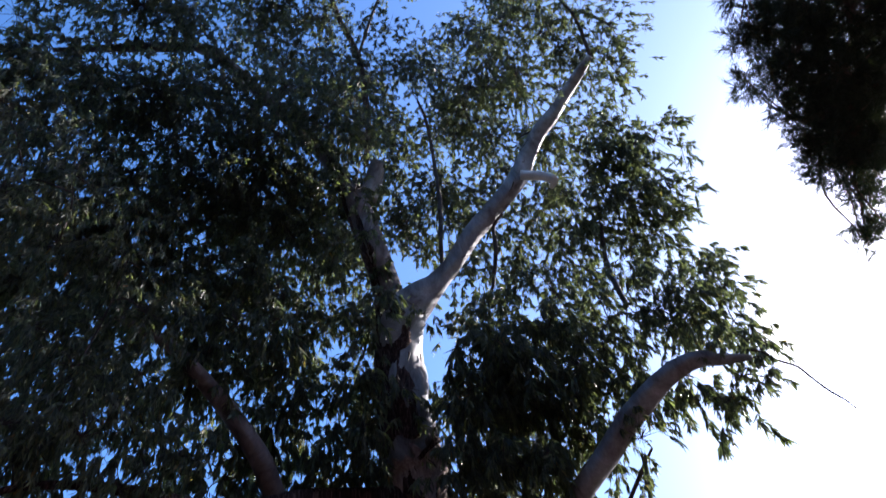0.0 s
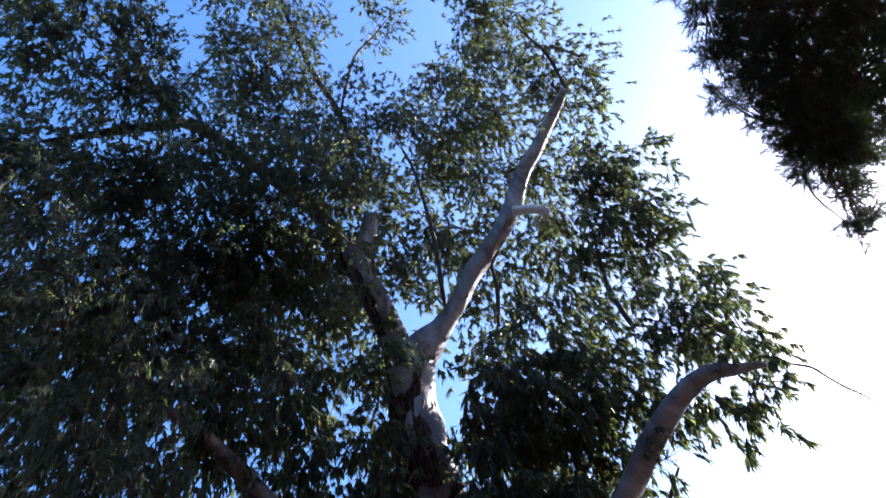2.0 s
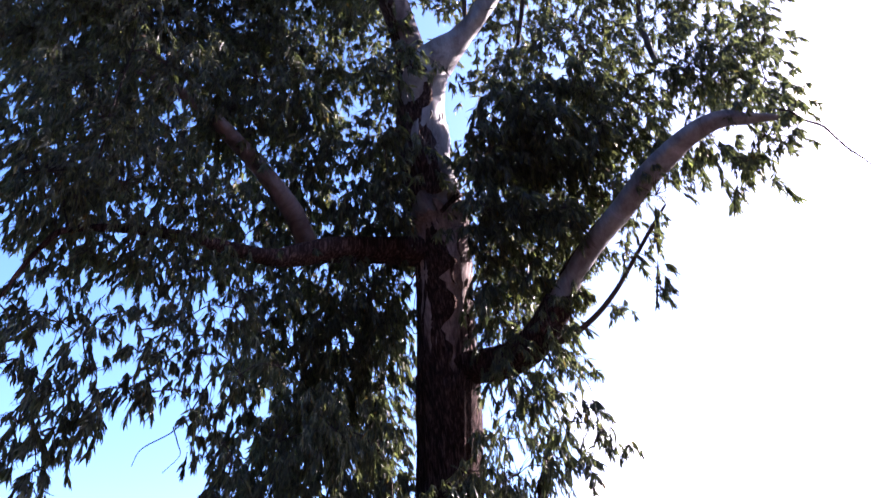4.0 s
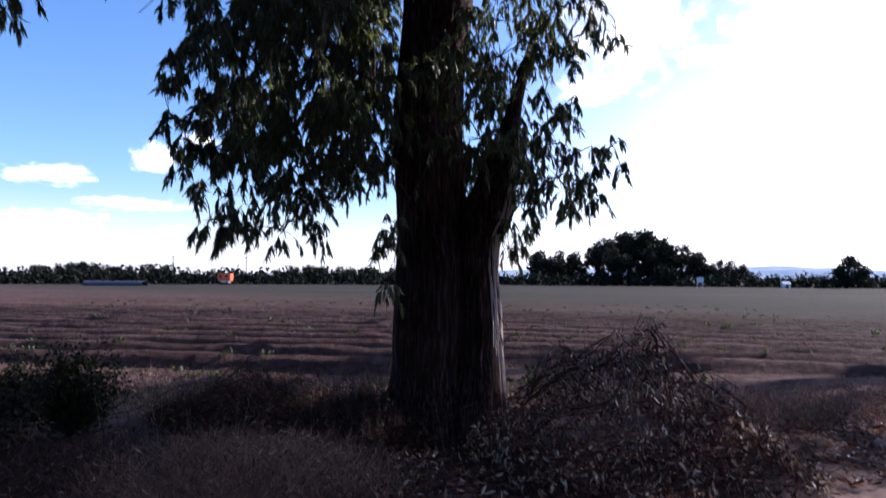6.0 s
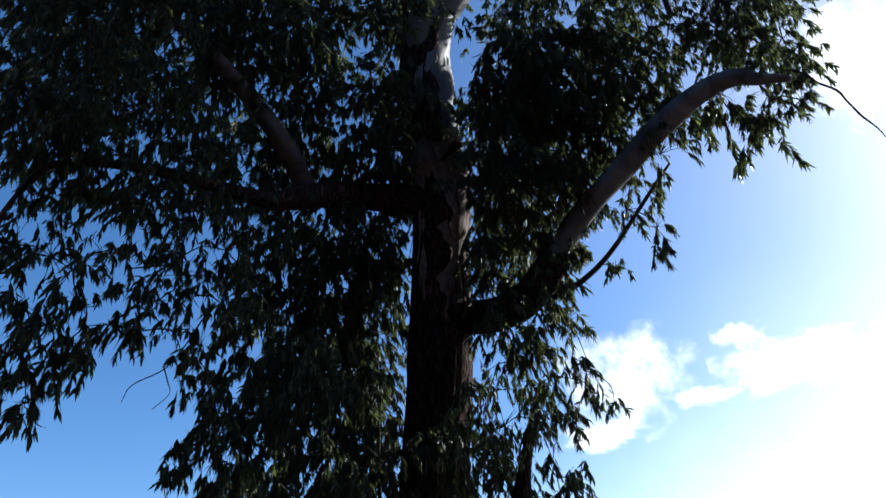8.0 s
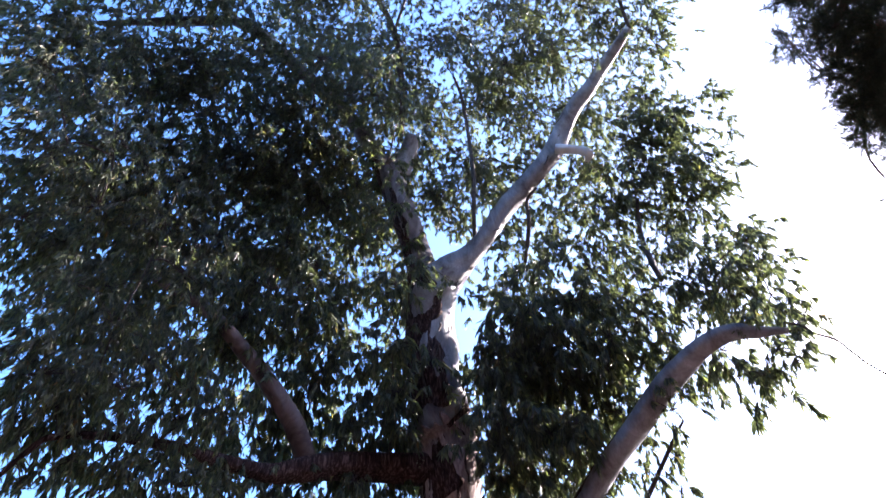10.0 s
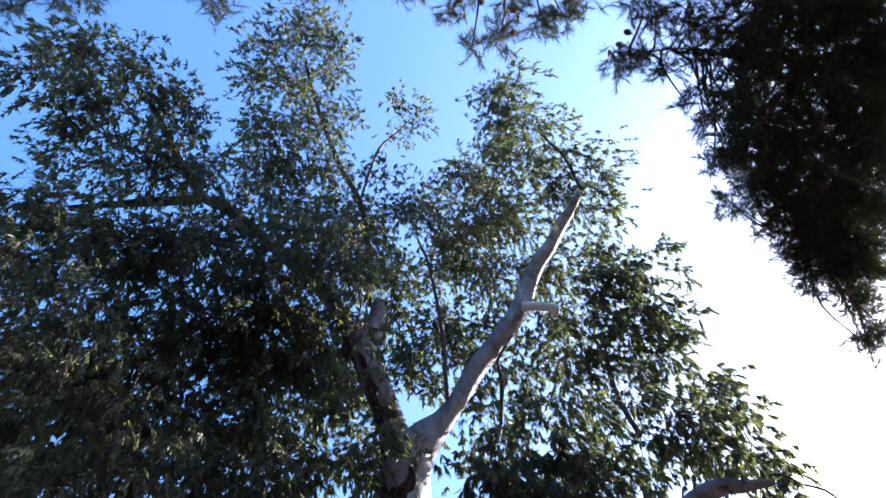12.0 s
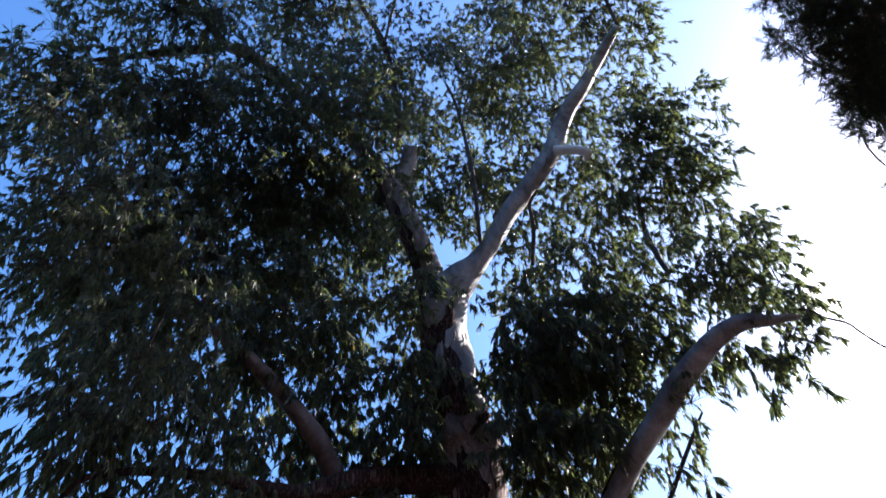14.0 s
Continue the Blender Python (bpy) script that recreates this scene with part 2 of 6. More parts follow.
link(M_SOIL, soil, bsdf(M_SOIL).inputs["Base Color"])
bump(M_SOIL, clod, 0.9, 0.05)

# blue haze of the distance, put into the hills' own colour
M_HILL = material("far_hills", (0.2, 0.27, 0.36), 1.0, 0.0)
link(M_HILL, ramp(M_HILL, texture(M_HILL, 0.006, 6, 0.6, (1, 1, 4)), [(0.35, (0.17, 0.24, 0.34)), (0.65, (0.30, 0.36, 0.43))]),
     bsdf(M_HILL).inputs["Base Color"])
M_ORANGE = material("orange_paint", (0.6, 0.12, 0.04), 0.5, 0.4)
M_WHITE = material("white_paint", (0.6, 0.61, 0.63), 0.5, 0.4)
M_DARK = material("dark_rubber", (0.03, 0.03, 0.033), 0.8, 0.3)
M_BLUE = material("blue_sheet", (0.028, 0.036, 0.06), 0.8, 0.3)
M_ROOF = material("pale_roof", (0.45, 0.5, 0.58), 0.5, 0.4)
M_STONE = material("pale_stone", (0.34, 0.31, 0.28), 0.9, 0.2)
link(M_STONE, ramp(M_STONE, texture(M_STONE, 9, 6), [(0.3, (0.12, 0.10, 0.085)), (0.7, (0.28, 0.24, 0.21))]), bsdf(M_STONE).inputs["Base Color"])


def cloud_material(name, ragged=2.5, offset=-0.85, low=-0.65, high=0.3):
    """Thin vapour: an uneven soft edge over the unit square of the sheet, bright with daylight."""
    m = bpy.data.materials.new(name)
    m.use_nodes = True
    nt = m.node_tree
    out = nt.nodes["Material Output"]
    nt.nodes.remove(nt.nodes["Principled BSDF"])
    c = nt.nodes.new("ShaderNodeTexCoord")
    info = nt.nodes.new("ShaderNodeObjectInfo")
    wobble = node(m, "ShaderNodeTexNoise", Scale=2.2, Detail=7.0, Roughness=0.62)
    wobble.noise_dimensions = "4D"
    seed = nt.nodes.new("ShaderNodeMath")
    seed.operation = "MULTIPLY"
    seed.inputs[1].default_value = 40.0
    link(m, info.outputs["Random"], seed.inputs[0])
    link(m, seed.outputs[0], wobble.inputs["W"])
    shape = node(m, "ShaderNodeMapping")
    shape.inputs["Scale"].default_value = (1.6, 1.0, 1.0)
    link(m, c.outputs["UV"], shape.inputs["Vector"])
    link(m, shape.outputs["Vector"], wobble.inputs["Vector"])
    centre = node(m, "ShaderNodeMapping")
    centre.inputs["Location"].default_value = (-1, -1, 0)
    centre.inputs["Scale"].default_value = (2, 2, 0)
    link(m, c.outputs["UV"], centre.inputs["Vector"])
    length = nt.nodes.new("ShaderNodeVectorMath")
    length.operation = "LENGTH"
    link(m, centre.outputs["Vector"], length.inputs[0])
    total = nt.nodes.new("ShaderNodeMath")
    total.operation = "MULTIPLY_ADD"
    total.inputs[1].default_value, total.inputs[2].default_value = ragged, offset
    link(m, wobble.outputs["Fac"], total.inputs[0])
    less = nt.nodes.new("ShaderNodeMath")
    less.operation = "SUBTRACT"
    link(m, total.outputs[0], less.inputs[0])
    link(m, length.outputs["Value"], less.inputs[1])
    edge = node(m, "ShaderNodeMapRange", From_Min=low, From_Max=high, To_Min=0.0, To_Max=1.0)
    edge.interpolation_type = "SMOOTHSTEP"
    link(m, less.outputs[0], edge.inputs["Value"])
    glow = node(m, "ShaderNodeEmission", Color=(1.0, 0.98, 0.97, 1), Strength=1.3)
    clear = nt.nodes.new("ShaderNodeBsdfTransparent")
    mix = nt.nodes.new("ShaderNodeMixShader")
    link(m, edge.outputs["Result"], mix.inputs["Fac"])
    link(m, clear.outputs["BSDF"], mix.inputs[1])
    link(m, glow.outputs["Emission"], mix.inputs[2])
    link(m, mix.outputs["Shader"], out.inputs["Surface"])
    return m


M_CLOUD = cloud_material("cloud_vapour")
# soft emission for the bright haze on the sun's side
M_SUN_GLOW = cloud_material("sun_glow", 0.5, 0.4, -0.3, 1.15)


# ---- mesh helpers ----
def mesh_of(name, verts, tris, mats, slots=None, smooth=True):
    """A triangle mesh from arrays."""
    me = bpy.data.meshes.new(name)
    verts, tris = np.asarray(verts, np.float32), np.asarray(tris, np.int32)
    me.vertices.add(len(verts))
    me.vertices.foreach_set("co", verts.ravel())
    me.loops.add(len(tris) * 3)
    me.loops.foreach_set("vertex_index", tris.ravel())
    me.polygons.add(len(tris))
    me.polygons.foreach_set("loop_start", np.arange(0, len(tris) * 3, 3, dtype=np.int32))
    if slots is not None:
        me.polygons.foreach_set("material_index", np.asarray(slots, np.int32))
    me.polygons.foreach_set("use_smooth", np.full(len(tris), smooth))
    for m in mats:
        me.materials.append(m)
    me.update(calc_edges=True)
    return me


def part(name, me, parent, label=""):
    ob = new(name, me)
    ob.parent = parent
    return tagged(ob, label) if label else ob


def thing(name, at, label, category, group="", kind=""):
    ob = new(name)
    ob.location = at
    bpy.context.view_layer.update()
    return tagged(ob, label, category, group, kind)


def smooth_line(points, n):
    """A Catmull-Rom line through rows of any width."""
    p = np.asarray(points, float)
    p = np.vstack([2 * p[0] - p[1], p, 2 * p[-1] - p[-2]])
    out = []
    seg = len(p) - 3
    for u in np.linspace(0, seg - 1e-6, n):
        i, t = int(u), u - int(u)
        a, b, c, d = p[i:i + 4]
        out.append(0.5 * (2 * b + (c - a) * t + (2 * a - 5 * b + 4 * c - d) * t * t + (3 * b - a - 3 * c + d) * t ** 3))
    return np.array(out)


def tube(line, sides, rough=None, closed=True):
    """Verts and triangles of a tapered tube along rows of x, y, z, radius."""
    line = np.asarray(line, float)
    c, r = line[:, :3], np.maximum(line[:, 3], 0.001)
    d = np.gradient(c, axis=0)
    d /= np.linalg.norm(d, axis=1)[:, None] + 1e-9
    ref = np.array([0.31, 0.17, 0.93]) if abs(d[:, 2].mean()) < 0.8 else np.array([1.0, 0.12, 0.05])
    u = np.cross(d, ref)
    u /= np.linalg.norm(u, axis=1)[:, None]
    v = np.cross(d, u)
    ang = np.linspace(0, 2 * np.pi, sides, endpoint=False)
    k = np.ones((len(c), sides))
    if rough is not None:
        k = rough(ang, c)
    ring = c[:, None] + (r[:, None] * k)[..., None] * (np.cos(ang)[None, :, None] * u[:, None] + np.sin(ang)[None, :, None] * v[:, None])
    verts = ring.reshape(-1, 3)
    i = (np.arange(len(c) - 1)[:, None] * sides + np.arange(sides)[None]).ravel()
    j = (np.arange(len(c) - 1)[:, None] * sides + (np.arange(sides)[None] + 1) % sides).ravel()
    tris = np.vstack([np.stack([i, j, j + sides], 1), np.stack([i, j + sides, i + sides], 1)])
    if closed:
        n = len(verts)
        verts = np.vstack([verts, c[:1], c[-1:]])
        a = np.arange(sides)
        b = (a + 1) % sides
        e = (len(c) - 1) * sides
        tris = np.vstack([tris, np.stack([b, a, np.full(sides, n)], 1), np.stack([e + a, e + b, np.full(sides, n + 1)], 1)])
    return verts, tris


def join(pieces):
    """Pieces of (verts, tris, slot) as one set of arrays."""
    vs, ts, ss, n = [], [], [], 0
    for v, t, s in pieces:
        if len(v) == 0:
            continue
        vs.append(v)
        ts.append(t + n)
        ss.append(np.full(len(t), s))
        n += len(v)
    return np.vstack(vs), np.vstack(ts), np.concatenate(ss)


def lumps(size, depth, fine=0.0, fibres=0, along=0.9):
    """Uneven radius for trunks: swellings, and ridges that run along the wood."""
    def rough(ang, c):
        k = np.ones((len(c), len(ang)))
        for a, p in enumerate(c):
            for b, t in enumerate(ang):
                q = Vector((math.cos(t) * size, math.sin(t) * size, p[2] * along + p[0] * along * 1.1))
                s = 1 + depth * noise.noise(q)
                if fibres:
                    g = Vector((math.cos(t) * fibres, math.sin(t) * fibres, p[2] * 0.7))
                    s += fine * (1 - 2 * abs(noise.noise(g))) + fine * 0.6 * noise.noise(g * 2.3)
                k[a, b] = s
        return k
    return rough


def unit(v):
    return v / (np.linalg.norm(v, axis=-1, keepdims=True) + 1e-9)


LEAF_TRIS = np.array([(0, 2, 1), (1, 2, 4), (1, 4, 3), (3, 4, 5)])


def leaves(base, way, length, width, rng, curl=0.12):
    """Lance-shaped, folded and slightly sickle-shaped leaves."""
    n = len(base)
    way = unit(way)
    side = unit(np.cross(way, rng.normal(size=(n, 3))))
    face = np.cross(way, side)
    L, w = length[:, None], width[:, None]
    bend = rng.uniform(-curl, curl, (n, 1)) * L
    fold = 0.25 * w
    v = np.empty((n, 6, 3))
    v[:, 0] = base
    a = base + way * L * 0.3 + side * bend * 0.3
    b = base + way * L * 0.66 + side * bend * 0.75
    v[:, 1], v[:, 2] = a + side * w * 0.5 + face * fold, a - side * w * 0.5 + face * fold * 0.3
    v[:, 3], v[:, 4] = b + side * w * 0.4 + face * fold, b - side * w * 0.4 + face * fold * 0.3
    v[:, 5] = base + way * L + side * bend * 0.6 - face * fold * 2
    t = (LEAF_TRIS[None] + (np.arange(n) * 6)[:, None, None]).reshape(-1, 3)
    return v.reshape(-1, 3), t


def small_leaves(base, way, length, width, rng):
    """Narrow leaves folded along the rib."""
    n = len(base)
    way = unit(way)
    side = unit(np.cross(way, rng.normal(size=(n, 3))))
    face = np.cross(way, side)
    L, w = length[:, None], width[:, None]
    v = np.empty((n, 4, 3))
    a = base + way * L * rng.uniform(0.34, 0.5, (n, 1)) + face * w * 0.22
    v[:, 0], v[:, 1], v[:, 2] = base, a + side * w * 0.55, a - side * w * 0.55
    v[:, 3] = base + way * L + side * L * rng.uniform(-0.12, 0.12, (n, 1))
    t = (np.array([(0, 3, 1), (0, 2, 3)])[None] + (np.arange(n) * 4)[:, None, None]).reshape(-1, 3)
    return v.reshape(-1, 3), t


def thin_twigs(start, middle, end, r):
    """Three-sided twigs of two lengths, many at once."""
    n = len(start)
    d = unit(end - start)
    u = unit(np.cross(d, np.array([0.3, 0.5, 0.8])))
    w = np.cross(d, u)
    ang = np.arange(3) * 2.0944
    off = np.cos(ang)[None, :, None] * u[:, None] + np.sin(ang)[None, :, None] * w[:, None]
    v = np.empty((n, 9, 3))
    v[:, 0:3] = start[:, None] + off * r
    v[:, 3:6] = middle[:, None] + off * r * 0.7
    v[:, 6:9] = end[:, None] + off * r * 0.25
    f = []
    for k in (0, 3):
        for i in range(3):
            j = (i + 1) % 3
            f += [(k + i, k + j, k + 3 + j), (k + i, k + 3 + j, k + 3 + i)]
    t = (np.array(f)[None] + (np.arange(n) * 9)[:, None, None]).reshape(-1, 3)
    return v.reshape(-1, 3), t


def short_twigs(start, end, r):
    """Three-sided tapering twigs of one length, many at once."""
    n = len(start)
    d = unit(end - start)
    u = unit(np.cross(d, np.array([0.3, 0.5, 0.8])))
    w = np.cross(d, u)
    ang = np.arange(3) * 2.0944
    off = np.cos(ang)[None, :, None] * u[:, None] + np.sin(ang)[None, :, None] * w[:, None]
    v = np.concatenate([start[:, None] + off * r, end[:, None] + off * r * 0.3], 1)
    f = np.array([(0, 1, 4), (0, 4, 3), (1, 2, 5), (1, 5, 4), (2, 0, 3), (2, 3, 5)])
    return v.reshape(-1, 3), (f[None] + (np.arange(n) * 6)[:, None, None]).reshape(-1, 3)


# ---- ground: one sheet from under the camera to the horizon ----
def ground_height(x, y):
    """Verge of trodden earth, then furrows that run along the field."""
    across = x * 0.12 + y * 0.993
    along = x * 0.993 - y * 0.12
    start = 9.3 + 0.7 * np.sin(x * 0.21 + 1) + 0.4 * np.sin(x * 0.9)
    inside = np.clip((y - start) / 1.2, 0, 1) * np.clip((75 - y) / 25, 0, 1) * np.clip(1.1 - x / 16, 0.4, 1)
    wobble = 0.06 * np.sin(along * 0.37) + 0.025 * np.sin(along * 1.13 + across * 0.5)
    p = ((across + wobble) / 1.42) % 1.0
    ridge = np.where(p < 0.2, p / 0.2, (1 - p) / 0.8)
    h = inside * 0.26 * (np.clip(ridge * 1.35 - 0.3, 0, 1) + 0.04 * np.sin(along * 1.7 + across * 3) + 0.02 * np.sin(along * 3.3 - across * 2))
    verge = 1 - np.clip((y - start) / 1.2, 0, 1)
    h += verge * (0.05 * np.sin(x * 1.3 + y * 0.7) + 0.035 * np.sin(x * 2.9 - y * 2.1) + 0.02 * np.sin(x * 6.1 + y * 5.3))
    h *= np.clip((160 - np.hypot(x, y)) / 60, 0, 1)
    return h


def graded(limit, fine, near, grow):
    out, s = [0.0], fine
    while out[-1] < limit:
        out.append(out[-1] + s)
        if out[-1] > near:
            s *= grow
    return np.array(out)


gx = graded(3900, 0.45, 13, 1.13)
gx = np.concatenate([-gx[:0:-1], gx])
gy_far = graded(3900, 0.11, 24, 1.06)
gy = np.concatenate([-graded(3900, 0.3, 3, 1.25)[:0:-1], gy_far])
GX, GY = np.meshgrid(gx, gy, indexing="ij")
GY = GY - 0.1208 * np.clip(GX, -70, 70)
rng0 = np.random.default_rng(5)
GZ = ground_height(GX, GY) + rng0.normal(0, 0.013, GX.shape) * (np.hypot(GX, GY) < 40)
idx = np.arange(GX.size).reshape(GX.shape)
q = np.stack([idx[:-1, :-1], idx[1:, :-1], idx[1:, 1:], idx[:-1, 1:]], -1).reshape(-1, 4)
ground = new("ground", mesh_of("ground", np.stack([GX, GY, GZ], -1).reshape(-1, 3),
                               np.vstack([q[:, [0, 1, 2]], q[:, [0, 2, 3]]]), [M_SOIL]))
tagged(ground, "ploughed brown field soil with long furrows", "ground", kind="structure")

# ---- the eucalyptus ----
TRUNK = [
    (-0.41, 6.71, -0.25, 0.582), (-0.39, 6.75, 0.45, 0.399), (-0.38, 6.76, 0.90, 0.379), (-0.38, 6.76, 1.46, 0.363), (-0.40, 6.75, 2.03, 0.352),
    (-0.42, 6.72, 2.60, 0.335), (-0.44, 6.67, 3.16, 0.317), (-0.36, 6.55, 3.90, 0.323), (-0.30, 6.37, 4.66, 0.322),
]
MID_TRUNK = [
    (-0.37, 6.59, 3.92, 0.296), (-0.30, 6.38, 4.67, 0.317), (-0.25, 6.23, 5.26, 0.314), (-0.21, 6.05, 5.85, 0.310), (-0.19, 5.88, 6.38, 0.311),
    (-0.25, 5.81, 6.49, 0.327),
]
UPPER_TRUNK = [
    (-0.25, 5.92, 6.42, 0.303), (-0.26, 5.80, 6.83, 0.315), (-0.29, 5.70, 7.37, 0.310), (-0.29, 5.59, 7.83, 0.303), (-0.25, 5.50, 8.09, 0.297),
    (-0.18, 5.35, 8.38, 0.298), (0.06, 5.27, 8.60, 0.239), (0.33, 5.18, 8.79, 0.147), (0.59, 5.05, 9.04, 0.126), (0.84, 4.93, 9.37, 0.124),
    (1.14, 4.78, 9.65, 0.134), (1.46, 4.64, 9.94, 0.137), (1.72, 4.50, 10.21, 0.139), (1.92, 4.32, 10.52, 0.129), (2.14, 4.10, 10.75, 0.117),
    (2.41, 3.89, 10.92, 0.097), (2.63, 3.67, 11.09, 0.084), (2.85, 3.42, 11.20, 0.077), (3.02, 3.20, 11.24, 0.056),
]
STEM = [
    (0.03, 6.57, -0.25, 0.360), (0.09, 6.62, 0.69, 0.209), (0.08, 6.63, 1.13, 0.199), (0.05, 6.63, 1.58, 0.194), (0.07, 6.64, 1.91, 0.206),
    (0.16, 6.64, 2.12, 0.226), (0.25, 6.64, 2.46, 0.181), (0.34, 6.63, 2.79, 0.139), (0.42, 6.59, 3.17, 0.068), (0.51, 6.53, 3.50, 0.046),
    (0.60, 6.44, 3.83, 0.034), (0.71, 6.37, 4.04, 0.023),
]
LEADER_L = [
    (-0.28, 5.54, 8.14, 0.195), (-0.33, 5.43, 8.57, 0.203), (-0.35, 5.35, 8.96, 0.196), (-0.45, 5.18, 9.49, 0.189), (-0.60, 5.09, 10.23, 0.194),
    (-0.71, 4.96, 10.72, 0.192), (-0.88, 4.82, 11.13, 0.153), (-1.09, 4.64, 11.63, 0.130), (-1.31, 4.44, 11.96, 0.123), (-1.96, 3.72, 12.34, 0.105),
    (-2.53, 3.03, 12.44, 0.093), (-2.89, 2.75, 12.42, 0.083),
]
KNOB = [
    (-0.57, 5.03, 10.92, 0.152), (-0.43, 4.84, 11.29, 0.146), (-0.33, 4.66, 11.54, 0.112),
]
STUB = [
    (1.71, 4.39, 10.01, 0.073), (1.98, 4.37, 9.87, 0.064), (2.12, 4.39, 9.76, 0.063), (2.08, 4.50, 9.75, 0.032),
]
BOUGH_R = [
    (-0.19, 6.22, 4.72, 0.164), (0.01, 6.18, 4.70, 0.163), (0.30, 6.08, 4.67, 0.161), (0.56, 5.96, 4.73, 0.164), (0.75, 5.85, 4.88, 0.164),
    (0.92, 5.73, 5.09, 0.132), (1.12, 5.58, 5.34, 0.117), (1.37, 5.40, 5.56, 0.112), (1.63, 5.22, 5.74, 0.115), (1.88, 5.00, 5.92, 0.114),
    (2.09, 4.82, 6.02, 0.112), (2.28, 4.66, 6.09, 0.101), (2.47, 4.53, 6.11, 0.090), (2.62, 4.46, 6.08, 0.076), (2.74, 4.43, 6.01, 0.058),
    (2.88, 4.38, 5.95, 0.039), (2.98, 4.35, 5.90, 0.026),
]
TWIG_TIP = [
    (2.96, 4.31, 5.97, 0.025), (3.07, 4.29, 5.89, 0.024), (3.14, 4.31, 5.80, 0.024), (3.26, 4.29, 5.67, 0.024), (3.31, 4.30, 5.54, 0.019),
    (3.38, 4.32, 5.39, 0.019), (3.45, 4.32, 5.26, 0.014), (3.50, 4.34, 5.16, 0.009),
]
TWIG_R = [
    (0.58, 6.01, 4.66, 0.051), (1.00, 5.86, 4.77, 0.050), (1.26, 5.74, 4.90, 0.044), (1.49, 5.60, 5.09, 0.039), (1.73, 5.39, 5.35, 0.033),
    (1.92, 5.20, 5.55, 0.027), (2.02, 5.08, 5.64, 0.016),
]
BOUGH_R_FOOT = [
    (-0.19, 6.22, 4.72, 0.174), (0.01, 6.18, 4.70, 0.173), (0.30, 6.08, 4.67, 0.170), (0.56, 5.96, 4.73, 0.174), (0.75, 5.85, 4.88, 0.174),
    (0.92, 5.73, 5.09, 0.162),
]
BOUGH_L = [
    (-0.32, 5.90, 6.02, 0.169), (-0.54, 5.83, 6.01, 0.168), (-0.89, 5.68, 5.97, 0.152), (-1.33, 5.45, 5.86, 0.135), (-1.63, 5.25, 5.69, 0.114),
    (-1.83, 5.09, 5.57, 0.088), (-2.12, 4.74, 5.46, 0.063), (-2.43, 4.37, 5.37, 0.049), (-2.71, 3.98, 5.19, 0.037), (-2.95, 3.67, 4.97, 0.026),
    (-3.05, 3.61, 4.79, 0.021), (-3.12, 3.57, 4.56, 0.016), (-3.19, 3.55, 4.29, 0.008),
]
BOUGH_LU = [
    (-1.56, 5.32, 5.86, 0.105), (-1.66, 5.08, 6.11, 0.104), (-1.80, 4.90, 6.31, 0.097), (-1.95, 4.76, 6.51, 0.092), (-2.14, 4.58, 6.71, 0.085),
    (-2.32, 4.38, 6.88, 0.073), (-2.48, 4.18, 6.97, 0.061), (-2.65, 4.02, 7.01, 0.049), (-2.88, 3.80, 7.03, 0.032),
]
BRANCH_HL = [
    (-2.89, 2.75, 12.42, 0.083), (-3.21, 2.63, 12.07, 0.080), (-3.58, 2.48, 11.66, 0.068), (-3.96, 2.33, 11.22, 0.048), (-4.23, 2.19, 10.80, 0.031),
]
BRANCH_HL2 = [
    (-2.89, 2.75, 12.42, 0.083), (-3.01, 2.23, 12.22, 0.062), (-3.07, 1.70, 12.08, 0.051), (-3.11, 1.29, 11.92, 0.042), (-3.12, 0.94, 11.74, 0.032),
]
TWIG_A = [
    (-0.53, 4.76, 11.69, 0.075), (-0.44, 4.39, 12.81, 0.081), (-0.50, 3.73, 14.19, 0.088), (-0.78, 3.20, 14.98, 0.080), (-1.02, 2.45, 15.74, 0.071),
    (-1.15, 1.74, 16.12, 0.059), (-1.20, 1.06, 16.23, 0.047),
]
TWIG_B = [
    (-0.50, 3.78, 14.43, 0.045), (-0.14, 3.24, 15.27, 0.047), (0.08, 3.00, 15.65, 0.038), (0.49, 2.82, 16.01, 0.029), (0.84, 2.60, 16.23, 0.020),
]
TWIG_C = [
    (0.44, 5.48, 9.47, 0.048), (0.48, 5.17, 9.89, 0.049), (0.56, 5.01, 10.61, 0.052), (0.59, 4.83, 11.69, 0.048), (0.57, 4.48, 12.49, 0.040),
    (0.47, 4.15, 12.68, 0.030),
]
TWIG_D = [
    (1.05, 5.39, 8.77, 0.037), (1.17, 5.03, 9.15, 0.046), (1.20, 4.87, 9.48, 0.039), (1.35, 4.74, 9.60, 0.032),
]
TWIG_E = [
    (2.55, 5.18, 7.83, 0.054), (2.53, 5.14, 8.15, 0.056), (2.54, 5.09, 8.57, 0.051), (2.58, 4.96, 8.91, 0.045), (2.62, 4.83, 9.13, 0.030),
]
TWIG_F = [
    (3.25, 3.44, 11.97, 0.045), (3.17, 2.99, 12.66, 0.041), (3.01, 2.77, 13.13, 0.036), (2.96, 2.46, 13.59, 0.025),
]
TWIG_G = [
    (-2.03, 4.5, 4.02, 0.01), (-2.15, 4.52, 3.8, 0.009), (-2.27, 4.51, 3.63, 0.007),
    (-2.45, 4.45, 3.5, 0.006), (-2.51, 4.46, 3.38, 0.004),
]
TWIG_H = [
    (-2.27, 4.5, 3.66, 0.007), (-2.24, 4.55, 3.55, 0.007), (-2.23, 4.59, 3.47, 0.004),
    (-2.33, 4.57, 3.35, 0.004),
]

eucalyptus = thing("eucalyptus_tree", (-0.22, 6.7, 0), "tall leaning eucalyptus with peeling pale bark and drooping grey-green leaves", "tree")
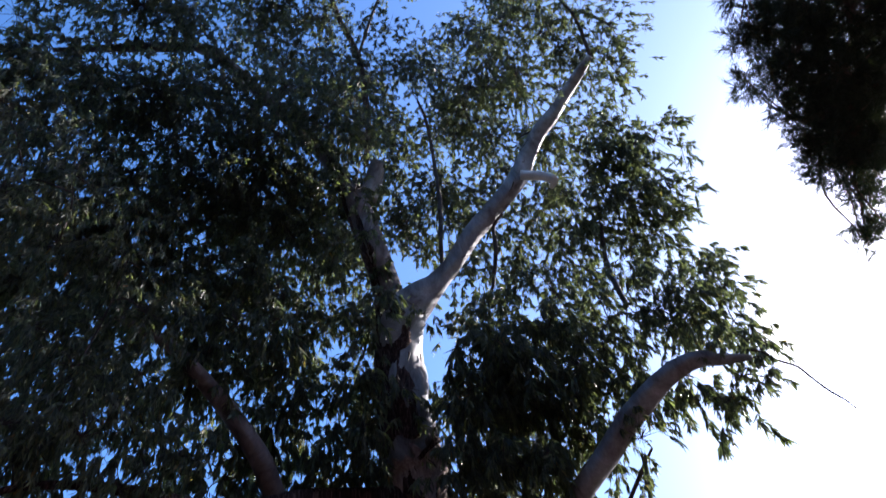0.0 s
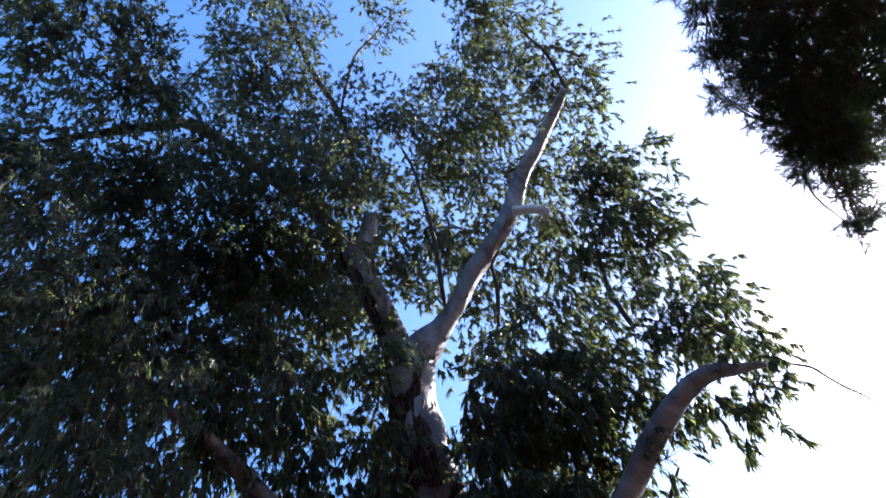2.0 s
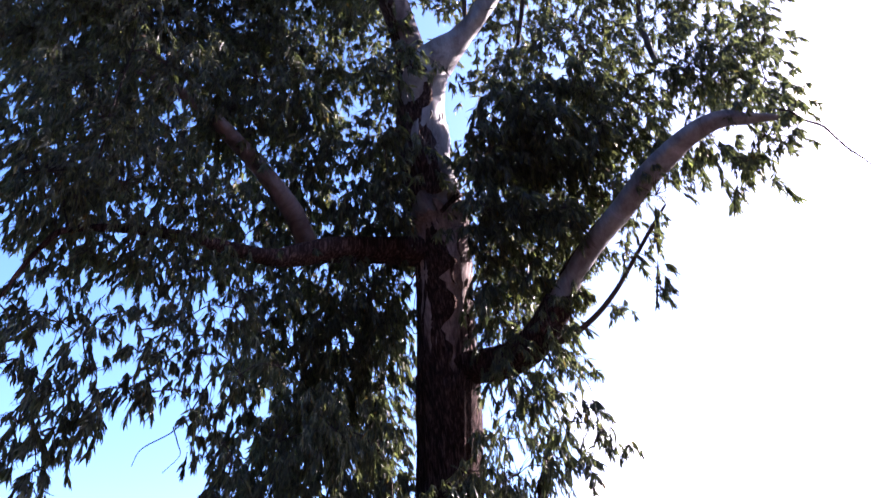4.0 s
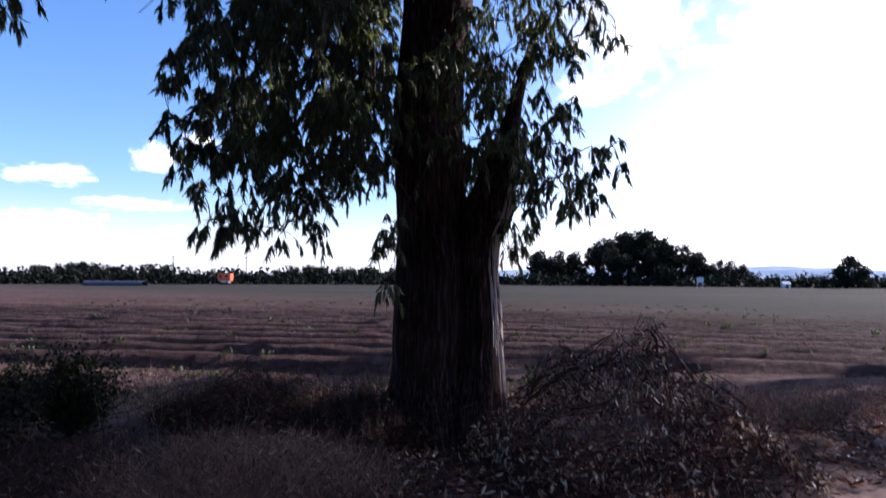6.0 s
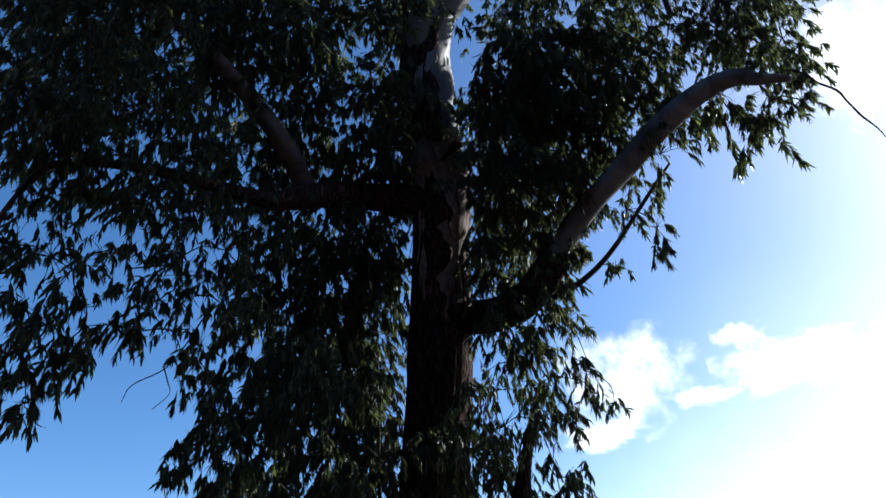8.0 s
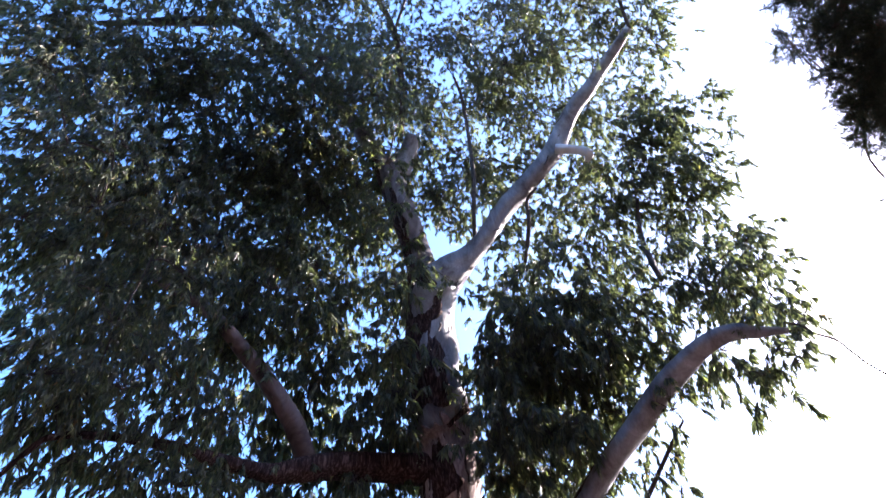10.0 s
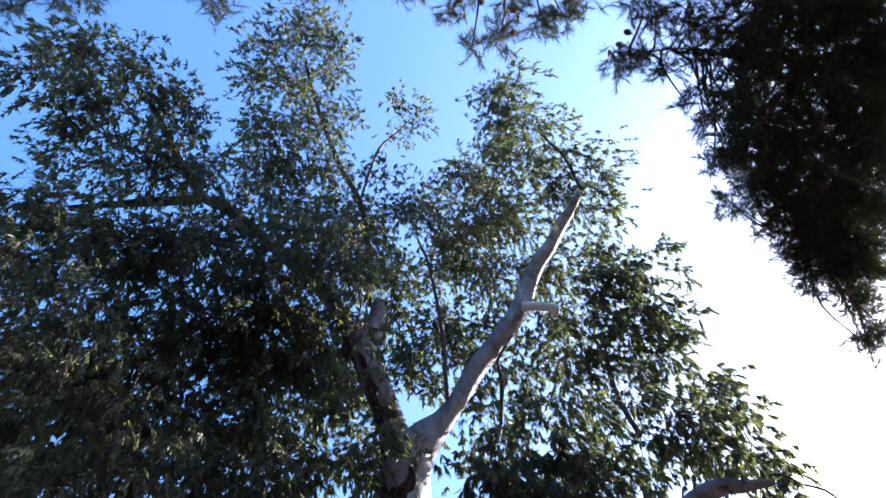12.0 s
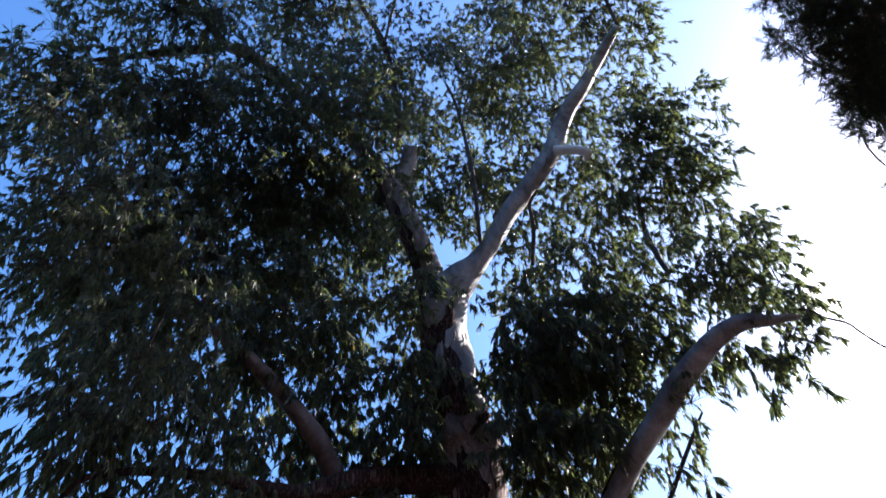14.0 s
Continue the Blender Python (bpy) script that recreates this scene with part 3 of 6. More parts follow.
WOOD = {}


def rel(v, ob):
    return np.asarray(v) - np.array(ob.location)


def limb(name, points, sides, rings, mat, label, rough=None, key="", ragged=0.0):
    line = smooth_line(points, rings)
    v, t = tube(line, sides, rough)
    if ragged:
        # the old bark ends in uneven tongues
        top = len(v) - 2
        axis = unit(line[-1, :3] - line[-4, :3])
        for k in range(sides):
            lift = ragged * (noise.noise(Vector((k * 0.31, 3.1, 0))) + 0.5 * noise.noise(Vector((k * 0.9, 7.7, 0))))
            for ring in range(1, 5):
                v[top - ring * sides + k] += axis * lift * (5 - ring) / 4
    ob = part(name, mesh_of(name, rel(v, eucalyptus), t, [mat]), eucalyptus, label)
    WOOD[key or name] = (ob, line)
    return ob


limb("trunk", TRUNK, 72, 90, M_BARK, "thick trunk with dark stringy bark", lumps(1.2, 0.10, 0.05, 7), "trunk", 0.3)
limb("middle_trunk", MID_TRUNK, 60, 70, M_MID, "grey-brown weathered bark in long fine strands", lumps(1.2, 0.09, 0.025, 7), "mid", 0.25)
limb("upper_trunk", UPPER_TRUNK, 40, 110, M_SMOOTH, "smooth pale grey upper trunk with a crooked sunlit leader", lumps(1.5, 0.15, 0.012, 5, 2.4), "upper")
limb("side_stem", STEM, 40, 70, M_BARK, "thin second stem grown against the trunk", lumps(1.3, 0.12, 0.06, 6), "stem")
BUMPY = lumps(1.6, 0.12)
for key, pts, sides, rings, mat, label in (
        ("leader_l", LEADER_L, 24, 40, M_SMOOTH_SHADED, "grey leader that leans away from the fork"),
        ("knob", KNOB, 18, 12, M_SMOOTH, "sawn grey branch stump"),
        ("stub", STUB, 14, 10, M_PEELED, "short broken white stub"),
        ("bough_r", BOUGH_R, 24, 60, M_SMOOTH, "long rising bough with a bent, broken end"),
        ("foot_r", BOUGH_R_FOOT, 30, 24, M_BARK, "bark-covered foot of the rising bough"),
        ("bough_l", BOUGH_L, 24, 60, M_BARK, "brown level bough that droops at its end"),
        ("bough_lu", BOUGH_LU, 20, 50, M_SMOOTH_SHADED, "grey bough that rises from the level one"),
        ("branch_hl", BRANCH_HL, 14, 40, M_TWIG, ""), ("branch_hl2", BRANCH_HL2, 10, 30, M_TWIG, ""),
        ("twig_r", TWIG_R, 10, 30, M_TWIG, ""), ("twig_a", TWIG_A, 10, 40, M_TWIG, ""), ("twig_b", TWIG_B, 8, 24, M_TWIG, ""),
        ("twig_c", TWIG_C, 8, 24, M_TWIG, ""), ("twig_d", TWIG_D, 8, 18, M_TWIG, ""), ("twig_e", TWIG_E, 8, 24, M_TWIG, ""),
        ("twig_f", TWIG_F, 8, 24, M_TWIG, ""), ("twig_tip", TWIG_TIP, 8, 24, M_TWIG, ""), ("twig_g", TWIG_G, 6, 20, M_TWIG, ""), ("twig_h", TWIG_H, 6, 16, M_TWIG, "")):
    name = "leader" if key.startswith("leader") else "bough" if key.startswith("bough") else "stump" if key in ("knob", "stub") else "bough_foot" if key == "foot_r" else "branch"
    if key.startswith("twig"):
        slim = 0.42 if key == "twig_tip" else 0.65
        pts = [(x, y, z, r * slim) for x, y, z, r in pts]
    limb(name, pts, sides, rings, mat, label, BUMPY, key)

LEAFY = [k for k in WOOD if k not in ("mid", "twig_g", "twig_h", "twig_tip", "knob", "stub")]
NODES = [np.vstack([WOOD[k][1][:, :3] for k in LEAFY])]
OWNERS = [k for k in LEAFY for _ in WOOD[k][1]]


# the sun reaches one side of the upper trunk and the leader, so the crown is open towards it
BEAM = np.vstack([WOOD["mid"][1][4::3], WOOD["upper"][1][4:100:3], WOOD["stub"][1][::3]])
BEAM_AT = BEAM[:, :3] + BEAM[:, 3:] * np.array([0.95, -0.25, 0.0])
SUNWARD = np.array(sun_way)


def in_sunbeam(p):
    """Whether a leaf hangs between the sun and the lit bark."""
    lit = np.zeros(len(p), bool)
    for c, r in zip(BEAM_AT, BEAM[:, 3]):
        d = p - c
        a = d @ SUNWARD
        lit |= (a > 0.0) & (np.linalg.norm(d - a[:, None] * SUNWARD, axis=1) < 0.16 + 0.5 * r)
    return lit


def spray(at, r, density, rng, size=1.0, spread=0.26, fine=False):
    """A bunch of drooping leafy twigs, in clumps, on a branchlet that springs from the nearest wood."""
    at = np.array(at)
    d = np.linalg.norm((NODES[0] - at) * np.array([1, 1, 0.8]), axis=1)
    i = int(d.argmin())
    key = OWNERS[i]
    root = NODES[0][i]
    pieces = []
    mid = (root + at) / 2 + np.array([0, 0, 0.16 * d[i]]) + rng.normal(0, 0.06 * d[i] + 0.01, 3)
    line = smooth_line([(*root, 0.005 + 0.009 * r), (*mid, 0.004 + 0.006 * r), (*at, 0.003)], 10)
    pieces.append((*tube(line, 5), 1))
    NODES[0] = np.vstack([NODES[0], line[4:, :3]])
    OWNERS.extend([key] * len(line[4:]))
    n = int(3700 * density * r * r / 15 / size) + 6
    m = 15 if fine else 24
    # clumps round the end of the branchlet, each on a twig of its own
    count = 9 + int(26 * r)
    clumps = at + unit(rng.normal(size=(count, 3))) * rng.uniform(0.05, 1.0, (count, 1)) ** 0.7 * r + np.array([0, 0, 0.12 * r])
    pieces.append((*thin_twigs(np.repeat(at[None], len(clumps), 0), (at + clumps) / 2 + np.array([0, 0, 0.06 * r]), clumps, 0.005), 1))
    pick = rng.integers(0, len(clumps), n)
    inner = clumps[pick] + rng.normal(0, 0.2, (n, 3)) * r
    way = unit((inner - at) * 0.8 + rng.normal(0, 0.35, (n, 3)) * r + np.array([0, 0, 0.1]) * r)
    L = (0.18 + r * rng.uniform(0.15, 0.6, n))[:, None] * 0.62
    drop = np.array([0, 0, -1.0])
    middle = inner + way * L * 0.42 + drop * L * 0.15
    end = inner + way * L * 0.62 + drop * L * 0.72
    pieces.append((*short_twigs(inner, end, 0.003), 1))
    s = rng.uniform(0.1, 1.0, (n, m, 1))
    p = (1 - s) ** 2 * inner[:, None] + 2 * s * (1 - s) * middle[:, None] + s * s * end[:, None]
    w = way[:, None] * 0.2 + drop * rng.uniform(0.7, 1.7, (n, m, 1)) + rng.normal(0, spread, (n, m, 3))
    p, w = p.reshape(-1, 3), w.reshape(-1, 3)
    m2 = int(40 * d[i] * r) + 4
    k = rng.integers(4, 9, m2)
    p = np.vstack([p, line[k, :3] + (line[k + 1, :3] - line[k, :3]) * rng.uniform(0, 1, (m2, 1)) + rng.normal(0, 0.02, (m2, 3))])
    w = np.vstack([w, rng.normal(0, 0.4, (m2, 3)) + np.array([0, 0, -1.0])])
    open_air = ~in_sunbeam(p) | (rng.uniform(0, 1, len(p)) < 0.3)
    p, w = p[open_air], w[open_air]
    length = rng.uniform(0.105, 0.2, len(p)) * size
    wide = length * rng.uniform(0.13, 0.2, len(p))
    v, t = leaves(p, w, length, wide, rng) if fine else small_leaves(p, w, length, wide, rng)
    pieces.append((v, t, 0))
    v, t, s = join(pieces)
    return tagged(part("leafy_spray", mesh_of("leafy_spray", rel(v, eucalyptus), t, [M_LEAF, M_TWIG], s), WOOD[key][0]), kind="stuff")


# bunches of leaves: place, radius, density
HIGH_LEFT = [
    (-3.62, 0.35, 9.83, 0.45, 1), (-3.39, 0.23, 10.73, 0.42, 1), (-3.51, 0.70, 10.39, 0.51, 1), (-3.20, 0.69, 11.38, 0.50, 1),
    (-2.90, 1.03, 11.94, 0.49, 1), (-2.72, 1.53, 12.09, 0.39, 1), (-3.63, 1.05, 9.97, 0.40, 0.7), (-3.33, 1.40, 10.63, 0.58, 0.8),
    (-3.04, 1.83, 11.09, 0.63, 1), (-2.65, 2.18, 11.75, 0.55, 1), (-3.76, 1.62, 8.75, 0.35, 1), (-3.65, 1.68, 9.43, 0.39, 0.7),
    (-3.68, 2.10, 8.61, 0.59, 1), (-3.37, 2.27, 9.48, 0.60, 1), (-2.88, 2.73, 10.33, 0.67, 1), (-2.38, 2.75, 11.50, 0.55, 0.8),
    (-2.44, 2.05, 12.35, 0.36, 0.6),
]
HIGH_MID = [
    (-1.14, 0.29, 16.56, 0.59, 1), (-0.59, 0.82, 16.90, 0.55, 1), (-1.65, 0.72, 16.03, 0.52, 1), (-2.07, 1.23, 15.30, 0.55, 1),
    (-1.39, 1.54, 16.46, 0.73, 1), (-0.61, 1.40, 16.85, 0.44, 0.6), (-2.01, 2.08, 15.03, 0.56, 1), (-1.34, 2.43, 15.59, 0.71, 1),
    (-1.85, 2.80, 14.47, 0.66, 1), (-1.09, 3.14, 14.83, 0.63, 1), (-2.15, 2.93, 13.68, 0.62, 1), (-1.60, 3.51, 13.62, 0.73, 1),
    (-0.47, 2.44, 16.57, 0.35, 0.6), (1.05, 2.48, 16.54, 0.35, 0.5), (0.59, 2.20, 16.77, 0.30, 0.5), (0.36, 2.91, 16.12, 0.37, 0.4),
    (-0.37, 3.86, 13.97, 0.61, 1), (0.49, 3.88, 13.95, 0.61, 1), (-0.86, 4.07, 13.17, 0.72, 1),
]
HIGH_RIGHT = [
    (2.86, 2.23, 16.15, 0.56, 1), (2.92, 2.75, 15.52, 0.67, 1), (2.52, 3.21, 15.48, 0.55, 1), (1.55, 3.85, 15.55, 0.56, 0.8),
    (0.87, 4.27, 15.13, 0.54, 0.8), (2.11, 3.83, 15.05, 0.72, 1), (2.97, 3.34, 14.48, 0.68, 1), (3.50, 2.77, 14.22, 0.39, 0.6),
    (2.36, 4.30, 13.62, 0.88, 1), (3.32, 3.62, 13.07, 0.63, 1), (1.32, 4.59, 14.21, 0.64, 0.8), (1.38, 4.97, 12.89, 0.53, 0.8),
]
RIGHT_UPPER = [
    (2.86, 4.69, 9.94, 0.69, 1.2), (2.28, 5.61, 10.99, 0.51, 1), (3.34, 4.78, 9.65, 0.60, 1), (3.45, 4.50, 10.85, 0.52, 1),
    (2.47, 5.12, 9.53, 0.61, 1.2), (3.32, 5.03, 9.05, 0.47, 1), (3.03, 5.30, 9.04, 0.31, 0.7), (3.37, 4.69, 12.12, 0.49, 0.8),
    (1.70, 5.71, 10.10, 0.35, 0.8), (1.89, 5.46, 9.22, 0.32, 0.6), (1.66, 5.06, 12.69, 0.63, 0.9), (0.70, 5.46, 12.08, 0.50, 0.9),
    (0.02, 5.65, 11.19, 0.43, 0.9), (-0.05, 5.36, 12.40, 0.51, 0.9), (0.68, 5.66, 10.99, 0.38, 0.8),
]
RIGHT_LOWER = [
    (3.03, 4.61, 7.49, 0.42, 1), (3.03, 4.77, 7.09, 0.46, 1.1), (2.54, 5.05, 7.27, 0.26, 0.7), (0.82, 5.51, 7.75, 0.38, 0.9),
    (0.43, 5.45, 7.17, 0.35, 1), (1.10, 5.48, 7.26, 0.49, 1), (1.76, 5.40, 7.17, 0.42, 1), (1.37, 5.54, 6.68, 0.48, 1),
    (0.80, 5.64, 6.87, 0.50, 1), (2.06, 5.22, 7.17, 0.26, 0.8),
]
RIGHT_UNDER = [
    (1.94, 5.02, 5.72, 0.23, 1), (1.92, 5.81, 6.01, 0.23, 1), (2.61, 5.69, 6.59, 0.22, 0.8), (2.72, 4.97, 6.02, 0.17, 0.8),
    (2.82, 4.97, 5.92, 0.10, 1), (3.12, 4.80, 6.02, 0.20, 0.8), (3.32, 4.53, 6.22, 0.21, 0.7), (1.44, 5.67, 5.62, 0.21, 0.8),
    (1.15, 5.74, 5.34, 0.17, 0.8), (1.91, 5.57, 5.24, 0.14, 0.7), (1.91, 5.66, 5.05, 0.10, 0.6), (1.52, 5.84, 4.95, 0.14, 0.6),
    (0.95, 5.99, 4.47, 0.22, 0.8), (0.56, 6.07, 4.38, 0.26, 0.8), (0.38, 6.21, 5.34, 0.34, 1.1), (0.49, 6.61, 7.06, 0.58, 1),
    (0.90, 5.56, 7.16, 0.51, 1), (1.46, 5.76, 6.87, 0.39, 0.9),
]
LEFT_INNER = [
    (-2.50, 3.46, 10.97, 0.70, 1), (-2.34, 3.93, 9.55, 0.71, 1.1), (-1.76, 4.19, 10.21, 0.69, 1), (-1.50, 4.51, 9.29, 0.53, 1),
    (-1.90, 4.44, 8.42, 0.55, 1), (-1.53, 4.71, 8.20, 0.30, 0.8), (-1.04, 4.76, 8.68, 0.28, 0.6), (-3.18, 2.99, 10.03, 0.70, 1),
    (-3.03, 3.57, 8.70, 0.60, 1), (-2.20, 4.49, 7.84, 0.55, 1), (-1.74, 4.85, 7.52, 0.41, 0.9), (-2.32, 4.72, 7.05, 0.35, 0.9),
    (-1.47, 5.10, 6.82, 0.32, 0.8), (-1.22, 4.63, 9.58, 0.39, 0.8), (-0.88, 4.06, 11.97, 0.47, 0.9),
]
LEFT_OUTER = [
    (-3.12, 1.60, 7.13, 0.39, 1), (-3.05, 2.15, 6.59, 0.43, 1.1), (-2.74, 2.29, 7.07, 0.51, 1.1), (-2.77, 2.63, 6.46, 0.44, 1),
    (-2.38, 2.94, 6.62, 0.39, 1), (-2.20, 3.21, 6.21, 0.35, 1), (-2.80, 2.88, 5.75, 0.29, 0.8), (-2.51, 3.16, 5.53, 0.29, 0.8),
    (-2.82, 3.13, 5.05, 0.32, 1.1), (-2.43, 3.43, 5.13, 0.24, 0.9), (-3.07, 2.40, 5.99, 0.25, 0.6),
]
LEFT_LOW = [
    (-3.21, 3.35, 5.45, 0.47, 1.1), (-2.80, 3.58, 5.92, 0.50, 1.1), (-3.22, 3.52, 5.06, 0.19, 0.8), (-2.92, 3.73, 5.34, 0.33, 1),
    (-2.43, 3.85, 5.70, 0.38, 1), (-2.05, 4.14, 5.49, 0.31, 1), (-2.43, 4.12, 5.21, 0.35, 1), (-2.92, 3.91, 4.94, 0.28, 0.9),
    (-3.12, 3.81, 4.65, 0.23, 0.9), (-2.63, 4.11, 4.83, 0.33, 0.9), (-2.24, 4.30, 4.91, 0.35, 0.9), (-1.86, 4.49, 4.80, 0.31, 0.8),
    (-3.02, 3.99, 4.36, 0.28, 0.576), (-3.22, 3.80, 4.36, 0.18, 0.7), (-2.25, 4.48, 4.42, 0.28, 0.504), (-1.96, 4.57, 4.42, 0.26, 0.5),
]
LEFT_HANG = [
    (-2.83, 3.97, 3.77, 0.22, 0.648), (-3.03, 3.96, 3.38, 0.16, 0.576), (-2.93, 4.06, 3.18, 0.10, 0.576), (-3.12, 3.68, 3.88, 0.19, 0.36),
    (-2.64, 4.05, 3.57, 0.14, 0.576), (-2.34, 4.17, 4.04, 0.19, 0.576), (-2.44, 4.16, 3.76, 0.13, 0.648), (-2.15, 4.35, 3.85, 0.17, 0.36),
    (-3.13, 3.96, 3.19, 0.11, 0.504), (-2.63, 3.99, 4.34, 0.17, 0.432),
]
MID_LOW = [
    (-1.51, 6.29, 5.55, 0.67, 1.2), (-1.80, 6.36, 4.88, 0.47, 1.1), (-1.23, 6.55, 4.78, 0.59, 1.2), (-0.94, 6.40, 5.54, 0.46, 1.1),
    (-1.88, 6.20, 5.65, 0.32, 0.9), (-1.41, 6.22, 6.03, 0.39, 1), (-1.05, 6.64, 4.39, 0.30, 1), (-1.62, 6.64, 4.31, 0.36, 1),
]
SKIRT_LEFT = [
    (-2.17, 5.33, 3.55, 0.20, 0.8), (-2.17, 5.42, 3.16, 0.19, 0.8), (-1.79, 5.43, 3.83, 0.36, 1), (-1.89, 5.52, 3.35, 0.36, 1),
    (-2.08, 5.52, 2.96, 0.27, 0.9), (-1.31, 5.53, 3.92, 0.47, 1.1), (-1.32, 5.71, 3.34, 0.37, 1), (-1.60, 5.71, 2.86, 0.37, 1.1),
    (-1.13, 5.81, 2.95, 0.28, 1), (-2.17, 5.52, 2.58, 0.20, 0.8), (-1.88, 5.61, 2.48, 0.29, 1), (-1.50, 5.70, 2.47, 0.32, 1),
    (-1.13, 5.80, 2.57, 0.28, 0.9), (-0.85, 5.81, 3.24, 0.25, 0.7), (-0.94, 5.62, 3.72, 0.29, 0.7),
]
SKIRT_LOW = [
    (-2.07, 5.61, 2.19, 0.16, 0.8), (-1.69, 5.70, 2.19, 0.22, 0.9), (-1.41, 5.80, 2.18, 0.21, 0.8), (-1.88, 5.61, 1.90, 0.13, 0.7),
    (-1.60, 5.70, 1.90, 0.12, 0.7), (-1.31, 5.80, 1.89, 0.13, 0.7), (-0.85, 5.90, 2.47, 0.21, 0.8), (-0.66, 5.90, 1.98, 0.14, 0.8),
    (-0.75, 5.89, 1.79, 0.10, 0.6), (-0.75, 5.89, 1.40, 0.13, 0.25), (-1.13, 5.90, 2.37, 0.23, 0.7), (-0.28, 5.82, 3.33, 0.26, 0.6),
    (-0.47, 5.81, 3.24, 0.21, 0.6), (0.00, 5.83, 3.52, 0.18, 0.6),
]
SKIRT_RIGHT = [
    (0.37, 6.16, 4.19, 0.38, 1), (0.27, 6.33, 3.61, 0.28, 0.9), (0.65, 6.16, 3.90, 0.24, 0.8), (0.75, 6.07, 4.28, 0.19, 0.5),
    (1.13, 6.08, 3.99, 0.17, 0.5), (1.32, 6.18, 3.71, 0.09, 0.6), (0.56, 6.24, 3.61, 0.23, 0.8), (0.84, 6.25, 3.61, 0.18, 0.7),
    (0.93, 6.34, 3.13, 0.16, 0.8), (0.74, 6.43, 2.84, 0.28, 1), (0.36, 6.42, 2.75, 0.28, 1), (0.83, 6.43, 2.46, 0.27, 0.9),
    (1.02, 6.33, 2.27, 0.18, 0.8), (1.31, 6.35, 2.75, 0.10, 0.5), (1.40, 6.35, 2.56, 0.08, 0.5), (1.21, 6.34, 2.27, 0.10, 0.6),
    (0.55, 6.42, 2.27, 0.22, 0.8), (0.36, 6.41, 1.79, 0.13, 0.6), (0.36, 6.41, 1.98, 0.14, 0.7),
]
BEHIND = [
    (-0.92, 5.47, 11.62, 0.53, 1.1), (-0.22, 5.15, 13.40, 0.66, 1), (-0.47, 4.69, 14.82, 0.65, 1), (0.72, 5.18, 13.39, 0.61, 0.8),
    (1.40, 4.85, 13.80, 0.67, 0.8), (-1.71, 5.51, 9.86, 0.42, 0.9), (-0.60, 6.03, 8.74, 0.43, 1.2), (-0.81, 6.17, 8.05, 0.37, 1.2),
    (-0.73, 6.32, 7.47, 0.42, 1.2), (0.64, 6.08, 9.01, 0.36, 0.6), (0.22, 6.35, 7.65, 0.39, 1), (-1.03, 5.58, 10.53, 0.36, 0.8),
    (1.15, 5.57, 10.99, 0.42, 0.8), (2.50, 4.91, 11.71, 0.58, 1), (1.60, 5.98, 9.89, 0.35, 0.6), (2.17, 5.56, 9.12, 0.36, 0.6),
    (2.74, 5.46, 8.73, 0.27, 0.5),
]
NOTCH = [
    (0.16, 6.92, 3.23, 0.19, 1.1), (0.16, 7.01, 2.75, 0.15, 1.1), (0.17, 6.83, 3.61, 0.22, 1), (0.26, 6.95, 4.19, 0.24, 1),
    (-0.78, 6.91, 3.14, 0.18, 1), (-0.87, 6.90, 2.66, 0.15, 0.9),
]
FORK_BACK = [
    (0.17, 5.26, 14.58, 0.55, 1), (1.22, 5.12, 14.78, 0.55, 1), (2.08, 4.85, 14.69, 0.49, 1), (0.38, 6.12, 10.88, 0.36, 1),
    (0.08, 6.14, 10.00, 0.25, 1), (1.16, 5.75, 11.97, 0.47, 1), (1.83, 5.59, 12.07, 0.47, 1), (2.51, 5.09, 12.79, 0.45, 1),
    (1.71, 5.87, 10.88, 0.40, 1), (-0.53, 5.75, 12.59, 0.40, 1), (2.48, 5.55, 11.29, 0.40, 0.9), (2.45, 5.89, 9.50, 0.31, 0.8),
    (1.12, 6.07, 9.99, 0.30, 0.8), (-0.87, 5.29, 14.10, 0.53, 1),
]
FRONT_FORK = [
    (-0.29, 4.84, 8.27, 0.17, 0.4), (0.85, 4.80, 8.65, 0.14, 0.3), (-0.99, 4.26, 10.87, 0.31, 0.5), (0.08, 5.02, 7.96, 0.15, 0.35),
    (-1.11, 4.46, 9.78, 0.32, 0.7),
]
HOLE_FILL = [
    (-1.35, 5.51, 8.47, 0.41, 1), (-1.10, 5.84, 7.58, 0.45, 1.1), (-0.83, 5.99, 6.89, 0.42, 1.1), (-1.30, 5.88, 6.80, 0.35, 1),
    (-0.52, 5.86, 7.76, 0.29, 1), (-1.57, 5.64, 7.69, 0.34, 1), (-0.54, 6.00, 6.98, 0.26, 1), (-0.78, 5.64, 8.75, 0.30, 0.8),
    (0.73, 5.67, 8.63, 0.30, 0.8), (0.82, 5.61, 7.84, 0.29, 0.9), (1.21, 5.58, 8.53, 0.28, 0.7), (0.52, 5.88, 7.65, 0.26, 1),
    (-1.12, 6.05, 6.41, 0.37, 1),
]
FRONT_BOUGH = [
    (0.38, 5.78, 4.57, 0.23, 1), (0.76, 5.70, 4.76, 0.20, 0.8), (0.19, 5.76, 4.38, 0.20, 1), (0.96, 5.62, 5.05, 0.17, 0.7),
    (0.57, 5.87, 4.19, 0.23, 0.9), (0.76, 5.78, 4.47, 0.20, 0.8), (1.15, 5.63, 5.05, 0.16, 0.6), (1.63, 5.37, 5.34, 0.14, 0.6),
    (1.93, 5.29, 5.43, 0.13, 0.6), (-0.19, 5.82, 3.52, 0.17, 0.6), (0.00, 5.74, 3.81, 0.14, 0.6), (-2.25, 5.02, 5.58, 0.30, 0.8),
